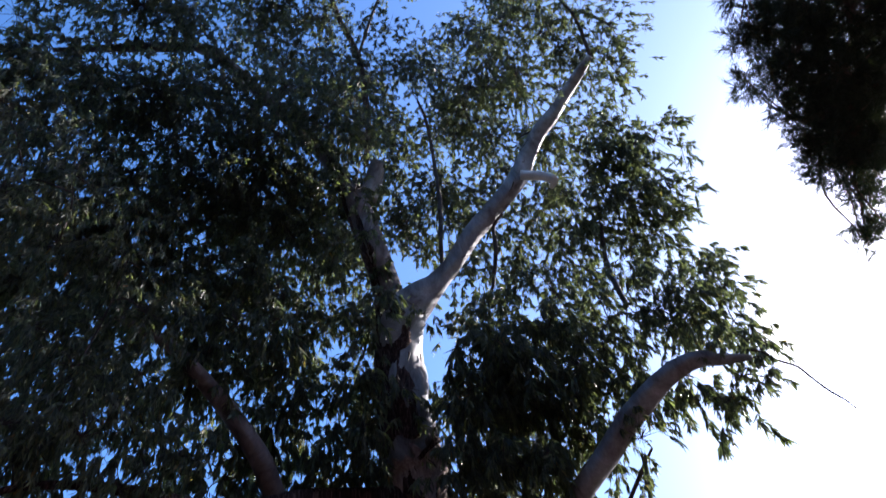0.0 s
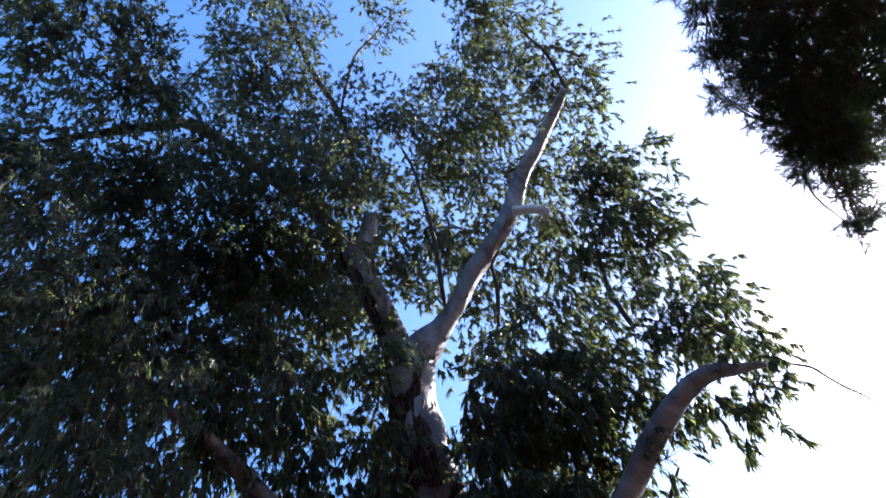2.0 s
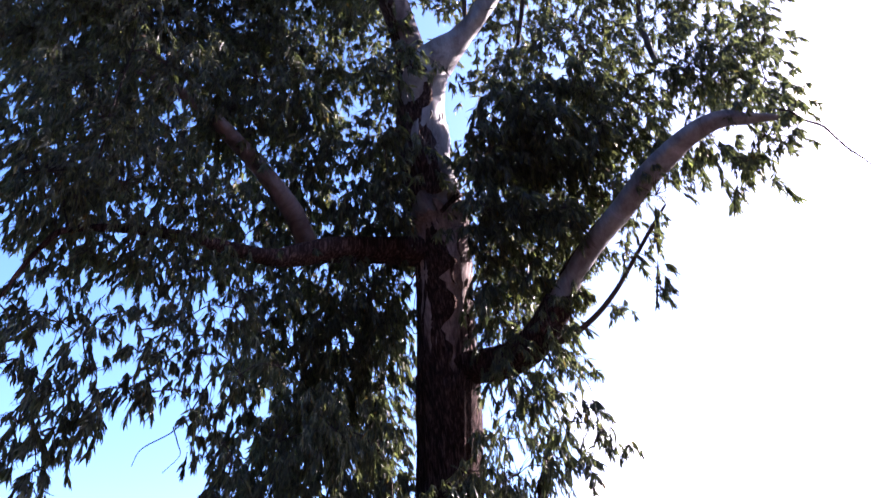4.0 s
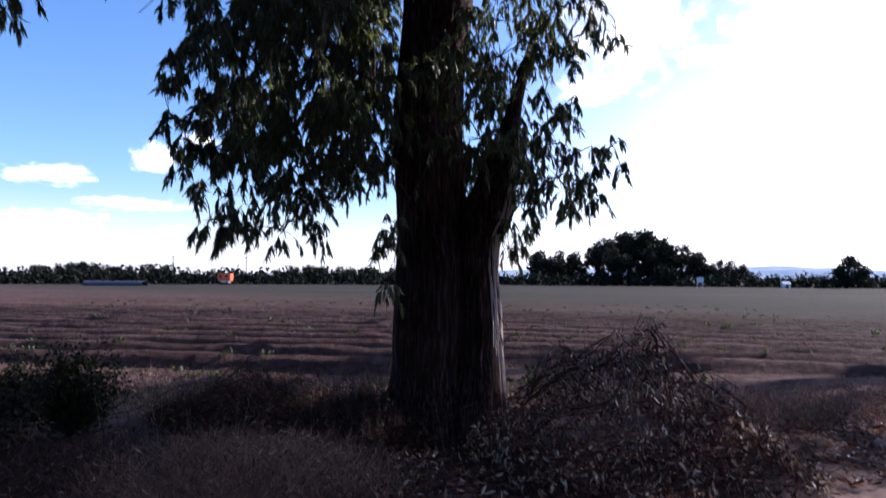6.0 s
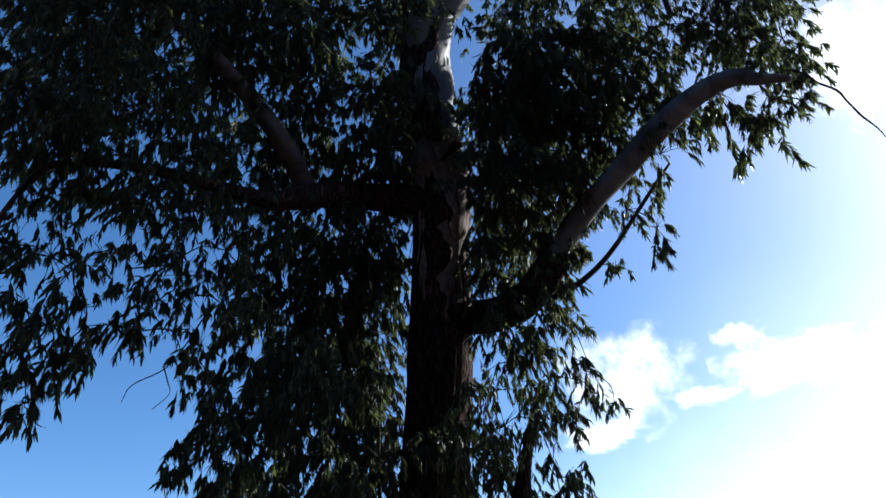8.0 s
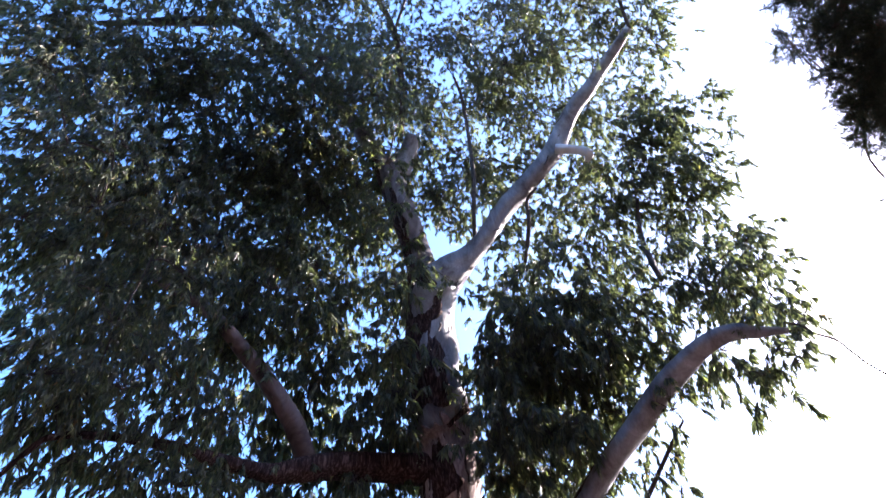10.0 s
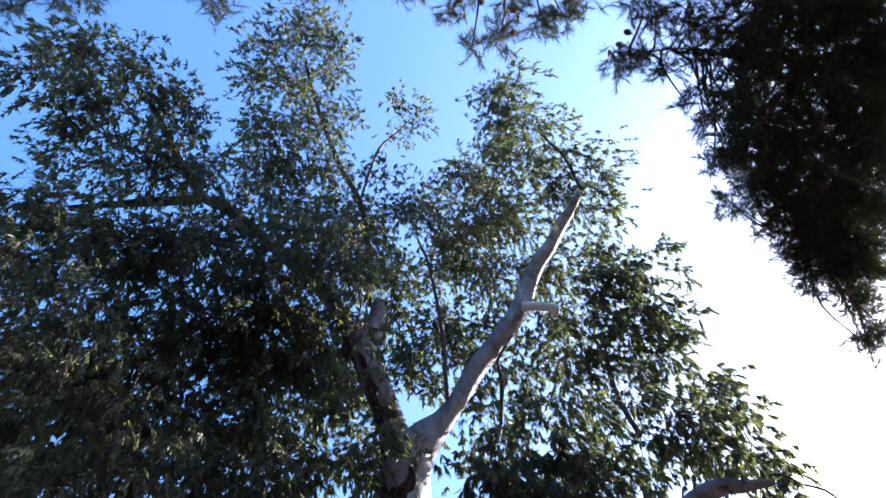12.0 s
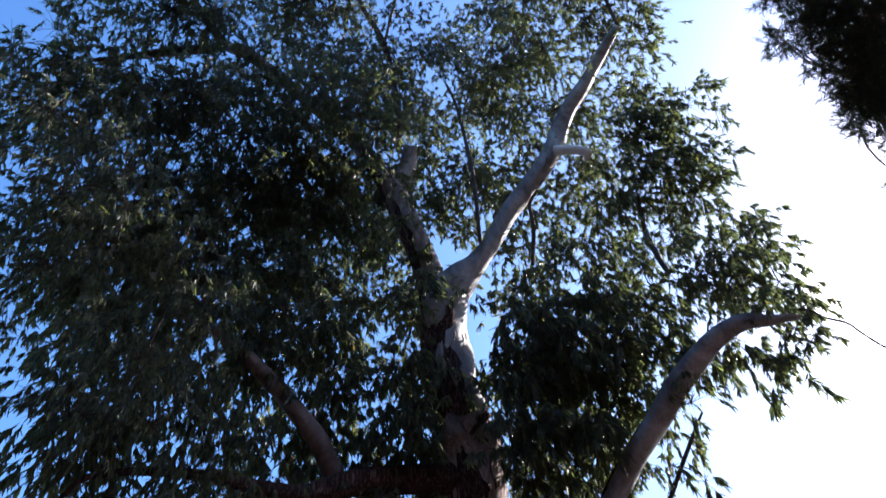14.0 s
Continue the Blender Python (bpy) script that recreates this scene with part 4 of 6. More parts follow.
    (-1.77, 5.31, 5.47, 0.26, 0.8), (-1.11, 5.42, 5.64, 0.17, 0.5),
]
NOTCH_FILL = [
    (0.07, 7.11, 2.56, 0.14, 1.1), (0.07, 7.11, 2.85, 0.18, 1.1), (-0.21, 6.92, 3.71, 0.27, 1.2), (-0.21, 7.01, 3.23, 0.25, 1.2),
    (-0.12, 7.11, 2.75, 0.22, 1.2), (-0.02, 7.10, 2.37, 0.16, 1), (-0.78, 7.01, 3.43, 0.36, 1.2), (-1.25, 6.91, 3.63, 0.41, 1.2),
    (-1.15, 7.00, 2.85, 0.36, 1.2), (-0.96, 6.92, 3.82, 0.35, 1.2), (-1.53, 6.91, 3.15, 0.29, 1), (0.26, 7.03, 3.42, 0.32, 1.1),
    (0.44, 7.12, 2.84, 0.27, 1.1),
]
FRONT_TRUNK = [
    (-0.19, 6.01, 3.14, 0.17, 0.7), (-0.29, 5.92, 3.43, 0.15, 0.6), (0.09, 6.01, 2.75, 0.18, 0.7), (-0.66, 6.00, 2.95, 0.15, 0.5),
    (0.09, 5.92, 3.23, 0.20, 0.7), (-0.29, 6.01, 2.75, 0.10, 0.5),
]
MID_RIGHT = [
    (0.48, 6.78, 6.68, 0.43, 1.2), (0.87, 6.74, 7.35, 0.52, 1.2), (0.94, 7.08, 6.58, 0.40, 1.1), (0.38, 6.73, 5.91, 0.34, 1.1),
    (1.16, 6.01, 6.49, 0.39, 1.1), (0.89, 6.70, 8.12, 0.46, 1.2), (1.66, 5.90, 7.45, 0.37, 1.1), (1.27, 6.07, 7.26, 0.41, 1.1),
    (2.05, 5.75, 7.74, 0.40, 1.1), (2.53, 5.56, 7.56, 0.36, 1), (3.02, 5.37, 7.37, 0.28, 0.8), (0.37, 6.89, 5.14, 0.29, 1),
    (1.38, 5.93, 8.03, 0.42, 1.1), (0.37, 6.70, 5.34, 0.29, 1.1), (0.66, 6.63, 5.62, 0.32, 1.2), (1.05, 6.26, 5.81, 0.32, 1.1),
    (1.34, 6.29, 6.20, 0.29, 1.1), (1.63, 6.13, 6.58, 0.29, 1.1), (0.66, 6.86, 6.20, 0.35, 1.1), (2.03, 5.96, 6.68, 0.29, 1),
    (2.33, 5.70, 6.97, 0.32, 1),
]
FRONT_LEFT = [
    (-1.17, 3.69, 11.01, 0.43, 1), (-1.53, 3.26, 11.64, 0.48, 1), (-1.82, 3.29, 10.95, 0.50, 1), (-0.86, 3.41, 12.11, 0.42, 0.9),
    (-1.28, 3.82, 10.21, 0.35, 0.9), (-1.85, 3.59, 9.94, 0.53, 1), (0.84, 5.53, 9.32, 0.33, 0.6), (1.12, 5.49, 8.63, 0.36, 0.7),
    (1.60, 5.32, 8.73, 0.31, 0.6), (1.78, 5.47, 8.14, 0.38, 0.8), (2.35, 5.30, 8.15, 0.27, 0.6), (0.82, 5.52, 7.94, 0.34, 0.8),
    (-0.63, 5.06, 11.23, 0.28, 0.6), (-0.84, 4.28, 8.69, 0.31, 0.6),
]
LEFT_FILL = [
    (-4.03, 3.68, 7.75, 0.45, 1), (-3.44, 4.11, 8.20, 0.46, 1.1), (-2.95, 4.34, 8.67, 0.48, 1.1), (-1.58, 4.71, 10.67, 0.52, 1.1),
    (-3.10, 3.77, 10.18, 0.59, 1.1), (-3.60, 3.48, 9.03, 0.51, 1.1), (-4.07, 2.71, 9.19, 0.49, 1), (-4.31, 3.20, 7.99, 0.42, 1),
    (-2.59, 4.88, 7.94, 0.36, 1.1), (-2.04, 5.33, 7.42, 0.32, 1), (-3.67, 4.22, 6.92, 0.33, 1), (-2.16, 4.63, 9.81, 0.56, 1.1),
    (-1.10, 4.77, 11.25, 0.46, 1), (-2.01, 4.06, 12.21, 0.57, 1), (-2.96, 3.34, 11.99, 0.63, 1), (-3.64, 2.74, 10.66, 0.54, 1),
    (-3.66, 4.16, 7.52, 0.36, 1), (-3.02, 3.63, 5.24, 0.25, 1),
]
LEFT_DEEP = [
    (-4.33, 3.78, 7.86, 0.46, 1.2), (-3.92, 4.03, 8.62, 0.50, 1.2), (-3.25, 4.62, 8.57, 0.46, 1.2), (-2.66, 4.77, 9.23, 0.46, 1.2),
    (-2.10, 5.14, 8.90, 0.33, 1.1), (-3.56, 4.66, 7.69, 0.41, 1.2), (-4.16, 4.24, 7.23, 0.37, 1.2), (-2.70, 5.17, 8.03, 0.33, 1.2),
    (-1.83, 5.49, 8.29, 0.28, 1.1), (-3.32, 4.18, 9.28, 0.51, 1.2), (-4.09, 3.58, 9.15, 0.48, 1.1), (-2.63, 4.56, 10.23, 0.49, 1.2),
]
FORK_FILL = [
    (0.10, 6.02, 10.98, 0.36, 1), (0.50, 5.82, 11.97, 0.46, 1), (-0.08, 5.87, 11.58, 0.40, 1), (-0.95, 5.97, 10.61, 0.39, 1),
    (-0.68, 6.11, 9.81, 0.24, 1), (-1.12, 5.75, 11.51, 0.44, 1), (0.88, 5.76, 12.17, 0.47, 1), (1.04, 6.02, 10.58, 0.28, 0.6),
    (1.31, 6.14, 9.49, 0.26, 0.5), (1.87, 6.13, 9.10, 0.25, 0.5), (2.44, 6.03, 8.81, 0.26, 0.6),
]
EDGE_LEFT_HIGH = [
    (-2.89, 3.71, 3.45, 0.13, 0.324), (-2.83, 3.92, 3.21, 0.08, 0.324), (-2.77, 3.89, 3.47, 0.10, 0.324), (-2.91, 3.95, 3.76, 0.14, 0.324),
    (-2.69, 3.97, 3.59, 0.12, 0.324), (-2.49, 3.92, 3.51, 0.09, 0.324), (-2.50, 4.07, 3.80, 0.10, 0.324), (-2.55, 3.80, 3.80, 0.14, 0.324),
    (-2.98, 3.77, 3.85, 0.14, 0.324), (-2.85, 4.13, 3.47, 0.08, 0.324), (-2.28, 4.13, 3.77, 0.07, 0.324), (-1.98, 4.18, 3.56, 0.07, 0.324),
    (-2.22, 4.12, 3.99, 0.10, 0.324), (-2.30, 3.88, 3.95, 0.10, 0.324), (-1.99, 4.25, 4.09, 0.12, 0.324), (-1.72, 4.27, 3.90, 0.11, 0.45),
    (-1.62, 4.37, 4.29, 0.12, 0.45), (-1.47, 4.38, 3.99, 0.10, 0.45), (-2.79, 3.46, 3.95, 0.11, 0.324), (-2.67, 3.78, 4.09, 0.12, 0.324),
]
EDGE_LEFT_BACK = [
    (-2.30, 3.74, 4.18, 0.12, 0.324), (-2.11, 4.06, 4.32, 0.13, 0.324), (-1.72, 4.02, 4.32, 0.13, 0.45),
]
EDGE_LEFT_LOW = [
    (-2.09, 4.96, 3.21, 0.13, 0.45), (-2.26, 5.16, 3.14, 0.10, 0.45), (-2.07, 5.12, 2.88, 0.14, 0.45), (-2.23, 5.33, 2.75, 0.13, 0.45),
    (-2.24, 5.17, 2.58, 0.10, 0.45), (-2.16, 5.47, 2.49, 0.13, 0.45), (-1.95, 5.21, 3.19, 0.17, 0.45), (-1.85, 5.16, 2.80, 0.16, 0.45),
    (-1.91, 5.44, 2.48, 0.15, 0.45), (-1.87, 5.32, 2.03, 0.09, 0.45), (-1.98, 5.52, 1.92, 0.06, 0.45), (-1.66, 5.44, 2.21, 0.13, 0.45),
    (-1.45, 5.74, 2.14, 0.10, 0.45), (-2.17, 4.84, 3.95, 0.10, 0.324), (-2.23, 4.75, 3.62, 0.07, 0.324), (-2.12, 5.02, 3.72, 0.13, 0.45),
]
EDGE_LEFT_OUT = [
    (-1.98, 4.97, 3.50, 0.14, 0.45), (-2.36, 5.15, 3.25, 0.06, 0.45), (-2.25, 4.97, 3.00, 0.10, 0.5), (-2.29, 5.03, 2.71, 0.10, 0.5),
    (-2.25, 5.10, 2.46, 0.10, 0.5), (-2.15, 5.19, 2.21, 0.11, 0.5), (-2.06, 5.25, 1.95, 0.09, 0.5), (-1.92, 5.31, 1.86, 0.08, 0.5),
]
EDGE_RIGHT = [
    (0.93, 5.61, 3.89, 0.10, 0.4), (1.06, 5.88, 3.77, 0.08, 0.4), (0.79, 5.72, 3.83, 0.12, 0.4), (0.64, 6.05, 3.62, 0.12, 0.4),
    (0.88, 5.89, 3.45, 0.08, 0.4), (0.68, 6.22, 3.23, 0.10, 0.4), (0.81, 6.09, 2.98, 0.09, 0.4), (0.48, 5.97, 2.86, 0.11, 0.4),
    (0.70, 6.20, 2.74, 0.11, 0.4), (0.92, 6.02, 2.61, 0.11, 0.4), (1.15, 6.22, 2.63, 0.09, 0.4), (1.05, 6.09, 2.42, 0.09, 0.4),
    (0.92, 6.36, 2.20, 0.07, 0.4), (0.67, 6.20, 2.39, 0.12, 0.4), (0.46, 6.03, 2.47, 0.11, 0.4), (0.56, 6.29, 2.15, 0.09, 0.4),
]
CREST_LEFT = [
    (-4.28, 0.26, 11.42, 0.46, 0.408), (-3.79, 0.21, 11.93, 0.48, 0.408), (-3.24, 0.53, 11.88, 0.49, 0.408), (-2.88, 0.95, 12.25, 0.43, 0.408),
    (-2.69, 1.37, 12.04, 0.38, 0.408), (-4.11, 0.73, 11.94, 0.49, 0.408), (-3.50, 1.14, 11.90, 0.50, 0.408), (-3.04, 1.69, 11.74, 0.42, 0.286),
    (-4.44, 1.51, 11.55, 0.40, 0.286), (-3.88, 1.76, 11.52, 0.49, 0.286), (-3.46, 2.19, 11.89, 0.51, 0.286), (-2.69, 2.14, 11.91, 0.43, 0.286),
    (-4.83, 1.84, 11.47, 0.48, 0.286),
]
CREST_MID = [
    (-1.61, 0.60, 14.41, 0.51, 0.468), (-1.01, 0.51, 14.76, 0.53, 0.468), (-0.40, 0.68, 14.58, 0.44, 0.468), (-0.63, 0.16, 14.87, 0.40, 0.468),
    (-2.05, 1.15, 14.45, 0.42, 0.468), (-1.49, 1.28, 14.81, 0.59, 0.468), (-0.74, 1.37, 14.65, 0.54, 0.468), (-2.09, 1.94, 14.20, 0.52, 0.468),
    (-1.43, 2.11, 14.56, 0.65, 0.468), (-0.66, 2.10, 14.41, 0.45, 0.468), (-2.09, 2.75, 14.42, 0.65, 0.468), (-1.26, 2.97, 14.27, 0.65, 0.468),
    (-2.64, 3.41, 14.24, 0.65, 0.374), (-1.81, 3.62, 14.10, 0.65, 0.468), (-0.95, 3.72, 13.94, 0.54, 0.468), (0.55, 2.31, 15.12, 0.34, 0.255),
    (1.06, 2.52, 15.35, 0.33, 0.255), (0.48, 2.01, 15.25, 0.25, 0.255), (0.73, 2.75, 15.40, 0.24, 0.255),
]
CREST_RIGHT = [
    (2.19, 1.83, 13.19, 0.44, 0.51), (2.66, 1.73, 13.40, 0.40, 0.51), (2.03, 2.41, 13.19, 0.50, 0.51), (2.67, 2.53, 13.33, 0.56, 0.51),
    (2.14, 3.12, 13.07, 0.61, 0.51), (2.77, 3.36, 13.18, 0.52, 0.51), (3.35, 2.97, 12.90, 0.50, 0.51), (3.72, 3.14, 12.50, 0.49, 0.51),
    (3.87, 3.44, 12.58, 0.42, 0.51), (3.28, 3.80, 12.51, 0.50, 0.51), (3.87, 4.12, 12.52, 0.51, 0.51), (3.83, 3.88, 12.25, 0.36, 0.51),
    (1.77, 3.86, 13.21, 0.63, 0.51), (1.32, 3.24, 13.23, 0.37, 0.51), (0.20, 3.62, 12.97, 0.40, 0.51), (1.38, 4.16, 13.01, 0.47, 0.51),
    (2.16, 4.08, 12.68, 0.61, 0.51), (-0.28, 2.94, 13.53, 0.31, 0.51), (0.11, 3.05, 13.28, 0.35, 0.51),
]
SHOULDER = [
    (3.49, 3.95, 9.73, 0.30, 0.7), (3.40, 4.16, 10.15, 0.35, 0.7), (3.50, 4.58, 9.63, 0.34, 0.7), (3.09, 3.95, 10.45, 0.32, 0.7),
    (2.77, 4.38, 10.10, 0.35, 0.7), (3.00, 4.65, 9.62, 0.34, 0.7), (3.75, 4.91, 9.43, 0.22, 0.7), (2.34, 4.73, 9.87, 0.31, 0.7),
    (2.02, 5.14, 10.05, 0.26, 0.7), (2.48, 5.19, 9.64, 0.27, 0.7), (4.07, 4.01, 10.51, 0.19, 0.4), (4.16, 4.39, 10.29, 0.20, 0.4),
    (4.32, 4.91, 9.93, 0.17, 0.4),
]
LOW_RIGHT = [
    (3.01, 4.06, 6.94, 0.24, 0.8), (3.21, 4.39, 6.96, 0.24, 0.8), (2.73, 4.35, 6.96, 0.22, 0.8), (3.29, 4.68, 6.77, 0.22, 0.8),
    (2.49, 4.58, 6.97, 0.25, 0.8), (2.97, 4.81, 6.94, 0.25, 0.8), (3.36, 4.69, 6.50, 0.15, 0.8), (2.30, 4.15, 7.21, 0.18, 0.8),
    (1.96, 4.46, 7.47, 0.23, 0.8), (1.53, 4.47, 7.31, 0.23, 0.8), (2.10, 4.82, 7.22, 0.23, 0.8), (1.19, 4.31, 7.60, 0.17, 0.8),
    (0.86, 4.74, 7.69, 0.19, 0.8), (1.14, 4.81, 7.31, 0.20, 0.8), (1.59, 4.73, 6.98, 0.22, 0.8),
]
BY_TRUNK = [
    (0.30, 5.20, 5.92, 0.22, 0.8), (0.53, 5.48, 6.00, 0.23, 0.8), (0.29, 5.51, 5.63, 0.22, 0.8), (0.46, 5.93, 5.51, 0.21, 0.8),
    (0.22, 5.82, 5.32, 0.17, 0.8), (0.65, 5.79, 5.82, 0.23, 0.8), (0.85, 5.42, 5.92, 0.22, 0.8), (0.20, 5.90, 4.91, 0.16, 0.8),
    (0.45, 6.11, 5.08, 0.18, 0.8), (1.07, 5.29, 5.80, 0.16, 0.8),
]
BOUGH_END = [
    (3.68, 5.16, 8.79, 0.26, 0.6), (3.94, 5.34, 8.52, 0.26, 0.6), (4.16, 5.57, 8.20, 0.25, 0.6), (4.26, 5.84, 7.89, 0.20, 0.6),
    (3.94, 6.04, 7.91, 0.22, 0.6), (3.63, 5.72, 8.38, 0.24, 0.6), (4.11, 6.18, 7.66, 0.16, 0.6), (3.64, 6.12, 8.01, 0.21, 0.6),
    (2.72, 4.45, 6.14, 0.14, 0.5), (2.92, 4.56, 5.89, 0.14, 0.5), (3.12, 4.54, 5.77, 0.11, 0.5), (2.79, 4.75, 5.78, 0.10, 0.5),
    (2.46, 4.75, 5.98, 0.10, 0.5), (3.13, 4.38, 5.94, 0.09, 0.5), (2.85, 4.27, 6.23, 0.14, 0.5), (3.04, 4.30, 6.08, 0.10, 0.5),
]
# broad hangings of leaves: four corners, bunches across and down, radius, density
DRAPES = (
    ((-4.32, 2.07, 9.65), (-0.31, 3.07, 10.46), (-0.52, 4.28, 9.93), (-4.48, 3.11, 9.22), 8, 3, 0.36, 0.5),
    ((-4.53, 3.60, 8.97), (-0.63, 4.84, 9.61), (-0.81, 5.84, 8.90), (-4.59, 4.52, 8.41), 8, 3, 0.35, 0.5),
    ((-5.02, 1.61, 9.85), (-4.71, 1.72, 10.01), (-5.48, 4.63, 8.25), (-5.77, 4.44, 8.12), 2, 7, 0.30, 0.45),
    ((1.74, 3.51, 11.42), (3.00, 3.59, 11.08), (2.72, 5.37, 10.31), (1.45, 5.33, 10.63), 3, 4, 0.33, 0.3),
    ((-2.73, 5.43, 11.88), (-0.51, 6.01, 11.91), (-0.79, 7.22, 11.08), (-2.94, 6.63, 11.08), 4, 3, 0.38, 0.6),
    ((0.14, 4.90, 12.89), (1.00, 5.07, 12.77), (0.77, 5.93, 12.35), (-0.09, 5.76, 12.47), 2, 2, 0.29, 0.5),
)
# the dark heart of the crown, in the same way
HEART_LEFT = (
    ((-2.02, 5.63, 6.18), (-0.67, 5.90, 6.25), (-0.77, 6.66, 5.02), (-2.12, 6.38, 4.98), 4, 4, 0.32, 0.52),
    ((-2.14, 6.56, 4.60), (-1.32, 6.76, 4.63), (-1.34, 6.93, 4.21), (-2.15, 6.73, 4.19), 3, 2, 0.32, 0.5),
    ((-3.82, 3.67, 6.82), (-1.44, 4.40, 7.43), (-1.61, 5.38, 6.48), (-4.05, 4.47, 5.94), 7, 4, 0.32, 0.42),
    ((-0.58, 4.55, 7.34), (-0.58, 4.55, 7.34), (-0.72, 5.54, 6.36), (-0.72, 5.54, 6.36), 1, 4, 0.27, 0.55),
    ((-3.54, 4.93, 5.70), (-1.29, 5.69, 6.05), (-1.28, 5.65, 6.10), (-3.54, 4.90, 5.75), 6, 1, 0.26, 0.55),
    ((0.46, 4.86, 7.23), (1.58, 4.83, 7.05), (1.55, 5.63, 6.21), (0.38, 5.69, 6.38), 4, 4, 0.29, 0.8),
)
HEART_BOUGH = (
    ((0.66, 5.99, 5.96), (0.72, 5.99, 5.95), (0.69, 6.27, 5.54), (0.62, 6.27, 5.55), 1, 2, 0.30, 0.55),
    ((1.93, 5.27, 6.49), (2.95, 5.07, 6.19), (2.93, 4.54, 6.72), (1.94, 4.71, 7.04), 5, 1, 0.27, 0.55),
    ((-2.44, 6.50, 3.63), (-1.02, 6.84, 3.73), (-1.04, 7.03, 3.01), (-2.49, 6.67, 2.94), 4, 3, 0.24, 0.5),
    ((0.25, 5.28, 6.13), (1.06, 5.26, 6.05), (1.06, 5.94, 5.08), (0.21, 5.98, 5.15), 3, 5, 0.20, 0.6),
    ((-2.31, 5.80, 5.21), (-0.97, 6.08, 5.35), (-1.03, 6.70, 4.08), (-2.42, 6.37, 3.97), 5, 5, 0.20, 0.5),
    ((-2.50, 4.75, 6.87), (-0.27, 5.17, 7.06), (-0.35, 5.76, 6.43), (-2.64, 5.28, 6.25), 6, 3, 0.25, 0.25),
)
HEART_HIGH = (
    ((-2.14, 6.09, 4.08), (-1.07, 6.36, 4.10), (-1.13, 6.73, 2.69), (-2.15, 6.47, 2.71), 4, 5, 0.19, 0.15),
    ((-4.64, 3.31, 9.39), (-2.03, 4.04, 10.13), (-2.28, 5.68, 9.04), (-4.85, 4.75, 8.44), 6, 4, 0.34, 0.45),
    ((-3.47, 5.81, 8.46), (-2.33, 6.17, 8.62), (-2.42, 7.03, 7.71), (-3.52, 6.65, 7.60), 3, 3, 0.34, 0.45),
    ((-1.40, 5.78, 9.05), (-0.47, 5.94, 9.05), (-0.71, 7.41, 7.54), (-1.59, 7.25, 7.56), 2, 4, 0.28, 0.55),
    ((0.24, 5.24, 7.14), (1.52, 5.30, 6.86), (1.23, 6.12, 5.96), (-0.02, 6.08, 6.20), 4, 4, 0.24, 0.4),
    ((-2.28, 3.76, 12.03), (-0.30, 4.27, 12.07), (-0.79, 6.10, 11.08), (-2.76, 5.52, 11.08), 4, 4, 0.37, 0.4),
)


def drape(rows, seed):
    """Bunches spread unevenly over four-cornered hangings."""
    rng = np.random.default_rng(seed)
    out = []
    for a, b, c, d, n, m, r, density in rows:
        a, b, c, d = (np.array(p) for p in (a, b, c, d))
        for i in range(n):
            for j in range(m):
                u = (i + rng.uniform(-0.3, 0.3)) / max(n - 1, 1)
                v = (j + rng.uniform(-0.3, 0.3)) / max(m - 1, 1)
                p = (a * (1 - u) + b * u) * (1 - v) + (d * (1 - u) + c * u) * v
                p = p * (1 + rng.uniform(-0.03, 0.03))
                out.append((float(p[0]), float(p[1]), float(p[2]), r * rng.uniform(0.9, 1.1), density))
    return out


HANGINGS = drape(DRAPES, 12)
HEART = drape(HEART_LEFT, 13) + drape(HEART_BOUGH, 14) + drape(HEART_HIGH, 15)
rng = np.random.default_rng(11)
BUNCHES = []
for bunch in (HIGH_LEFT, HIGH_MID, HIGH_RIGHT, RIGHT_UPPER, RIGHT_LOWER, RIGHT_UNDER, LEFT_INNER, LEFT_OUTER, LEFT_LOW, LEFT_HANG, MID_LOW,
              SKIRT_LEFT, SKIRT_LOW, SKIRT_RIGHT, BEHIND, NOTCH, NOTCH_FILL, FORK_BACK, FRONT_FORK, HOLE_FILL,
              FRONT_BOUGH, FRONT_TRUNK, MID_RIGHT, FRONT_LEFT, LEFT_FILL, LEFT_DEEP, FORK_FILL,
              CREST_LEFT, CREST_MID, CREST_RIGHT, SHOULDER, LOW_RIGHT, BY_TRUNK, BOUGH_END, HANGINGS,
              EDGE_LEFT_HIGH, EDGE_LEFT_BACK, EDGE_LEFT_LOW, EDGE_LEFT_OUT, EDGE_RIGHT, HEART):
    thin = 0.8 if bunch in (LEFT_LOW, LEFT_HANG) else 0.75 if bunch in (SKIRT_LEFT, SKIRT_LOW, SKIRT_RIGHT, RIGHT_UNDER) else 1.0
    near = bunch in (LEFT_HANG, SKIRT_LOW, SKIRT_RIGHT)
    for x, y, z, r, density in bunch:
        small = 1.0 if bunch is HEART else 0.62 if bunch in (LEFT_OUTER, LEFT_LOW, LEFT_HANG) else 0.64 if z < 7.5 else 0.76
        lush = 1.22 if z > 7.5 and bunch is not HEART else 1.0
        reach = float(np.linalg.norm(NODES[0] - np.array((x, y, z)), axis=1).min())
        BUNCHES.append((reach, (x, y, z), r, density * thin * lush, small, 0.24 if z < 7.5 else 0.27, near))
for reach, at, r, density, small, spread, near in sorted(BUNCHES):
    spray(at, r, density, rng, small, spread, near)

# old dark bark that still clings to one side of the upper trunk and the leaning leader
def sheath(key, i0, i1, a0, a1, seed, swell=1.035):
    ob, line = WOOD[key]
    rng = np.random.default_rng(seed)
    rows, cols = 46, 22
    idx = np.linspace(i0, i1, rows)
    verts = []
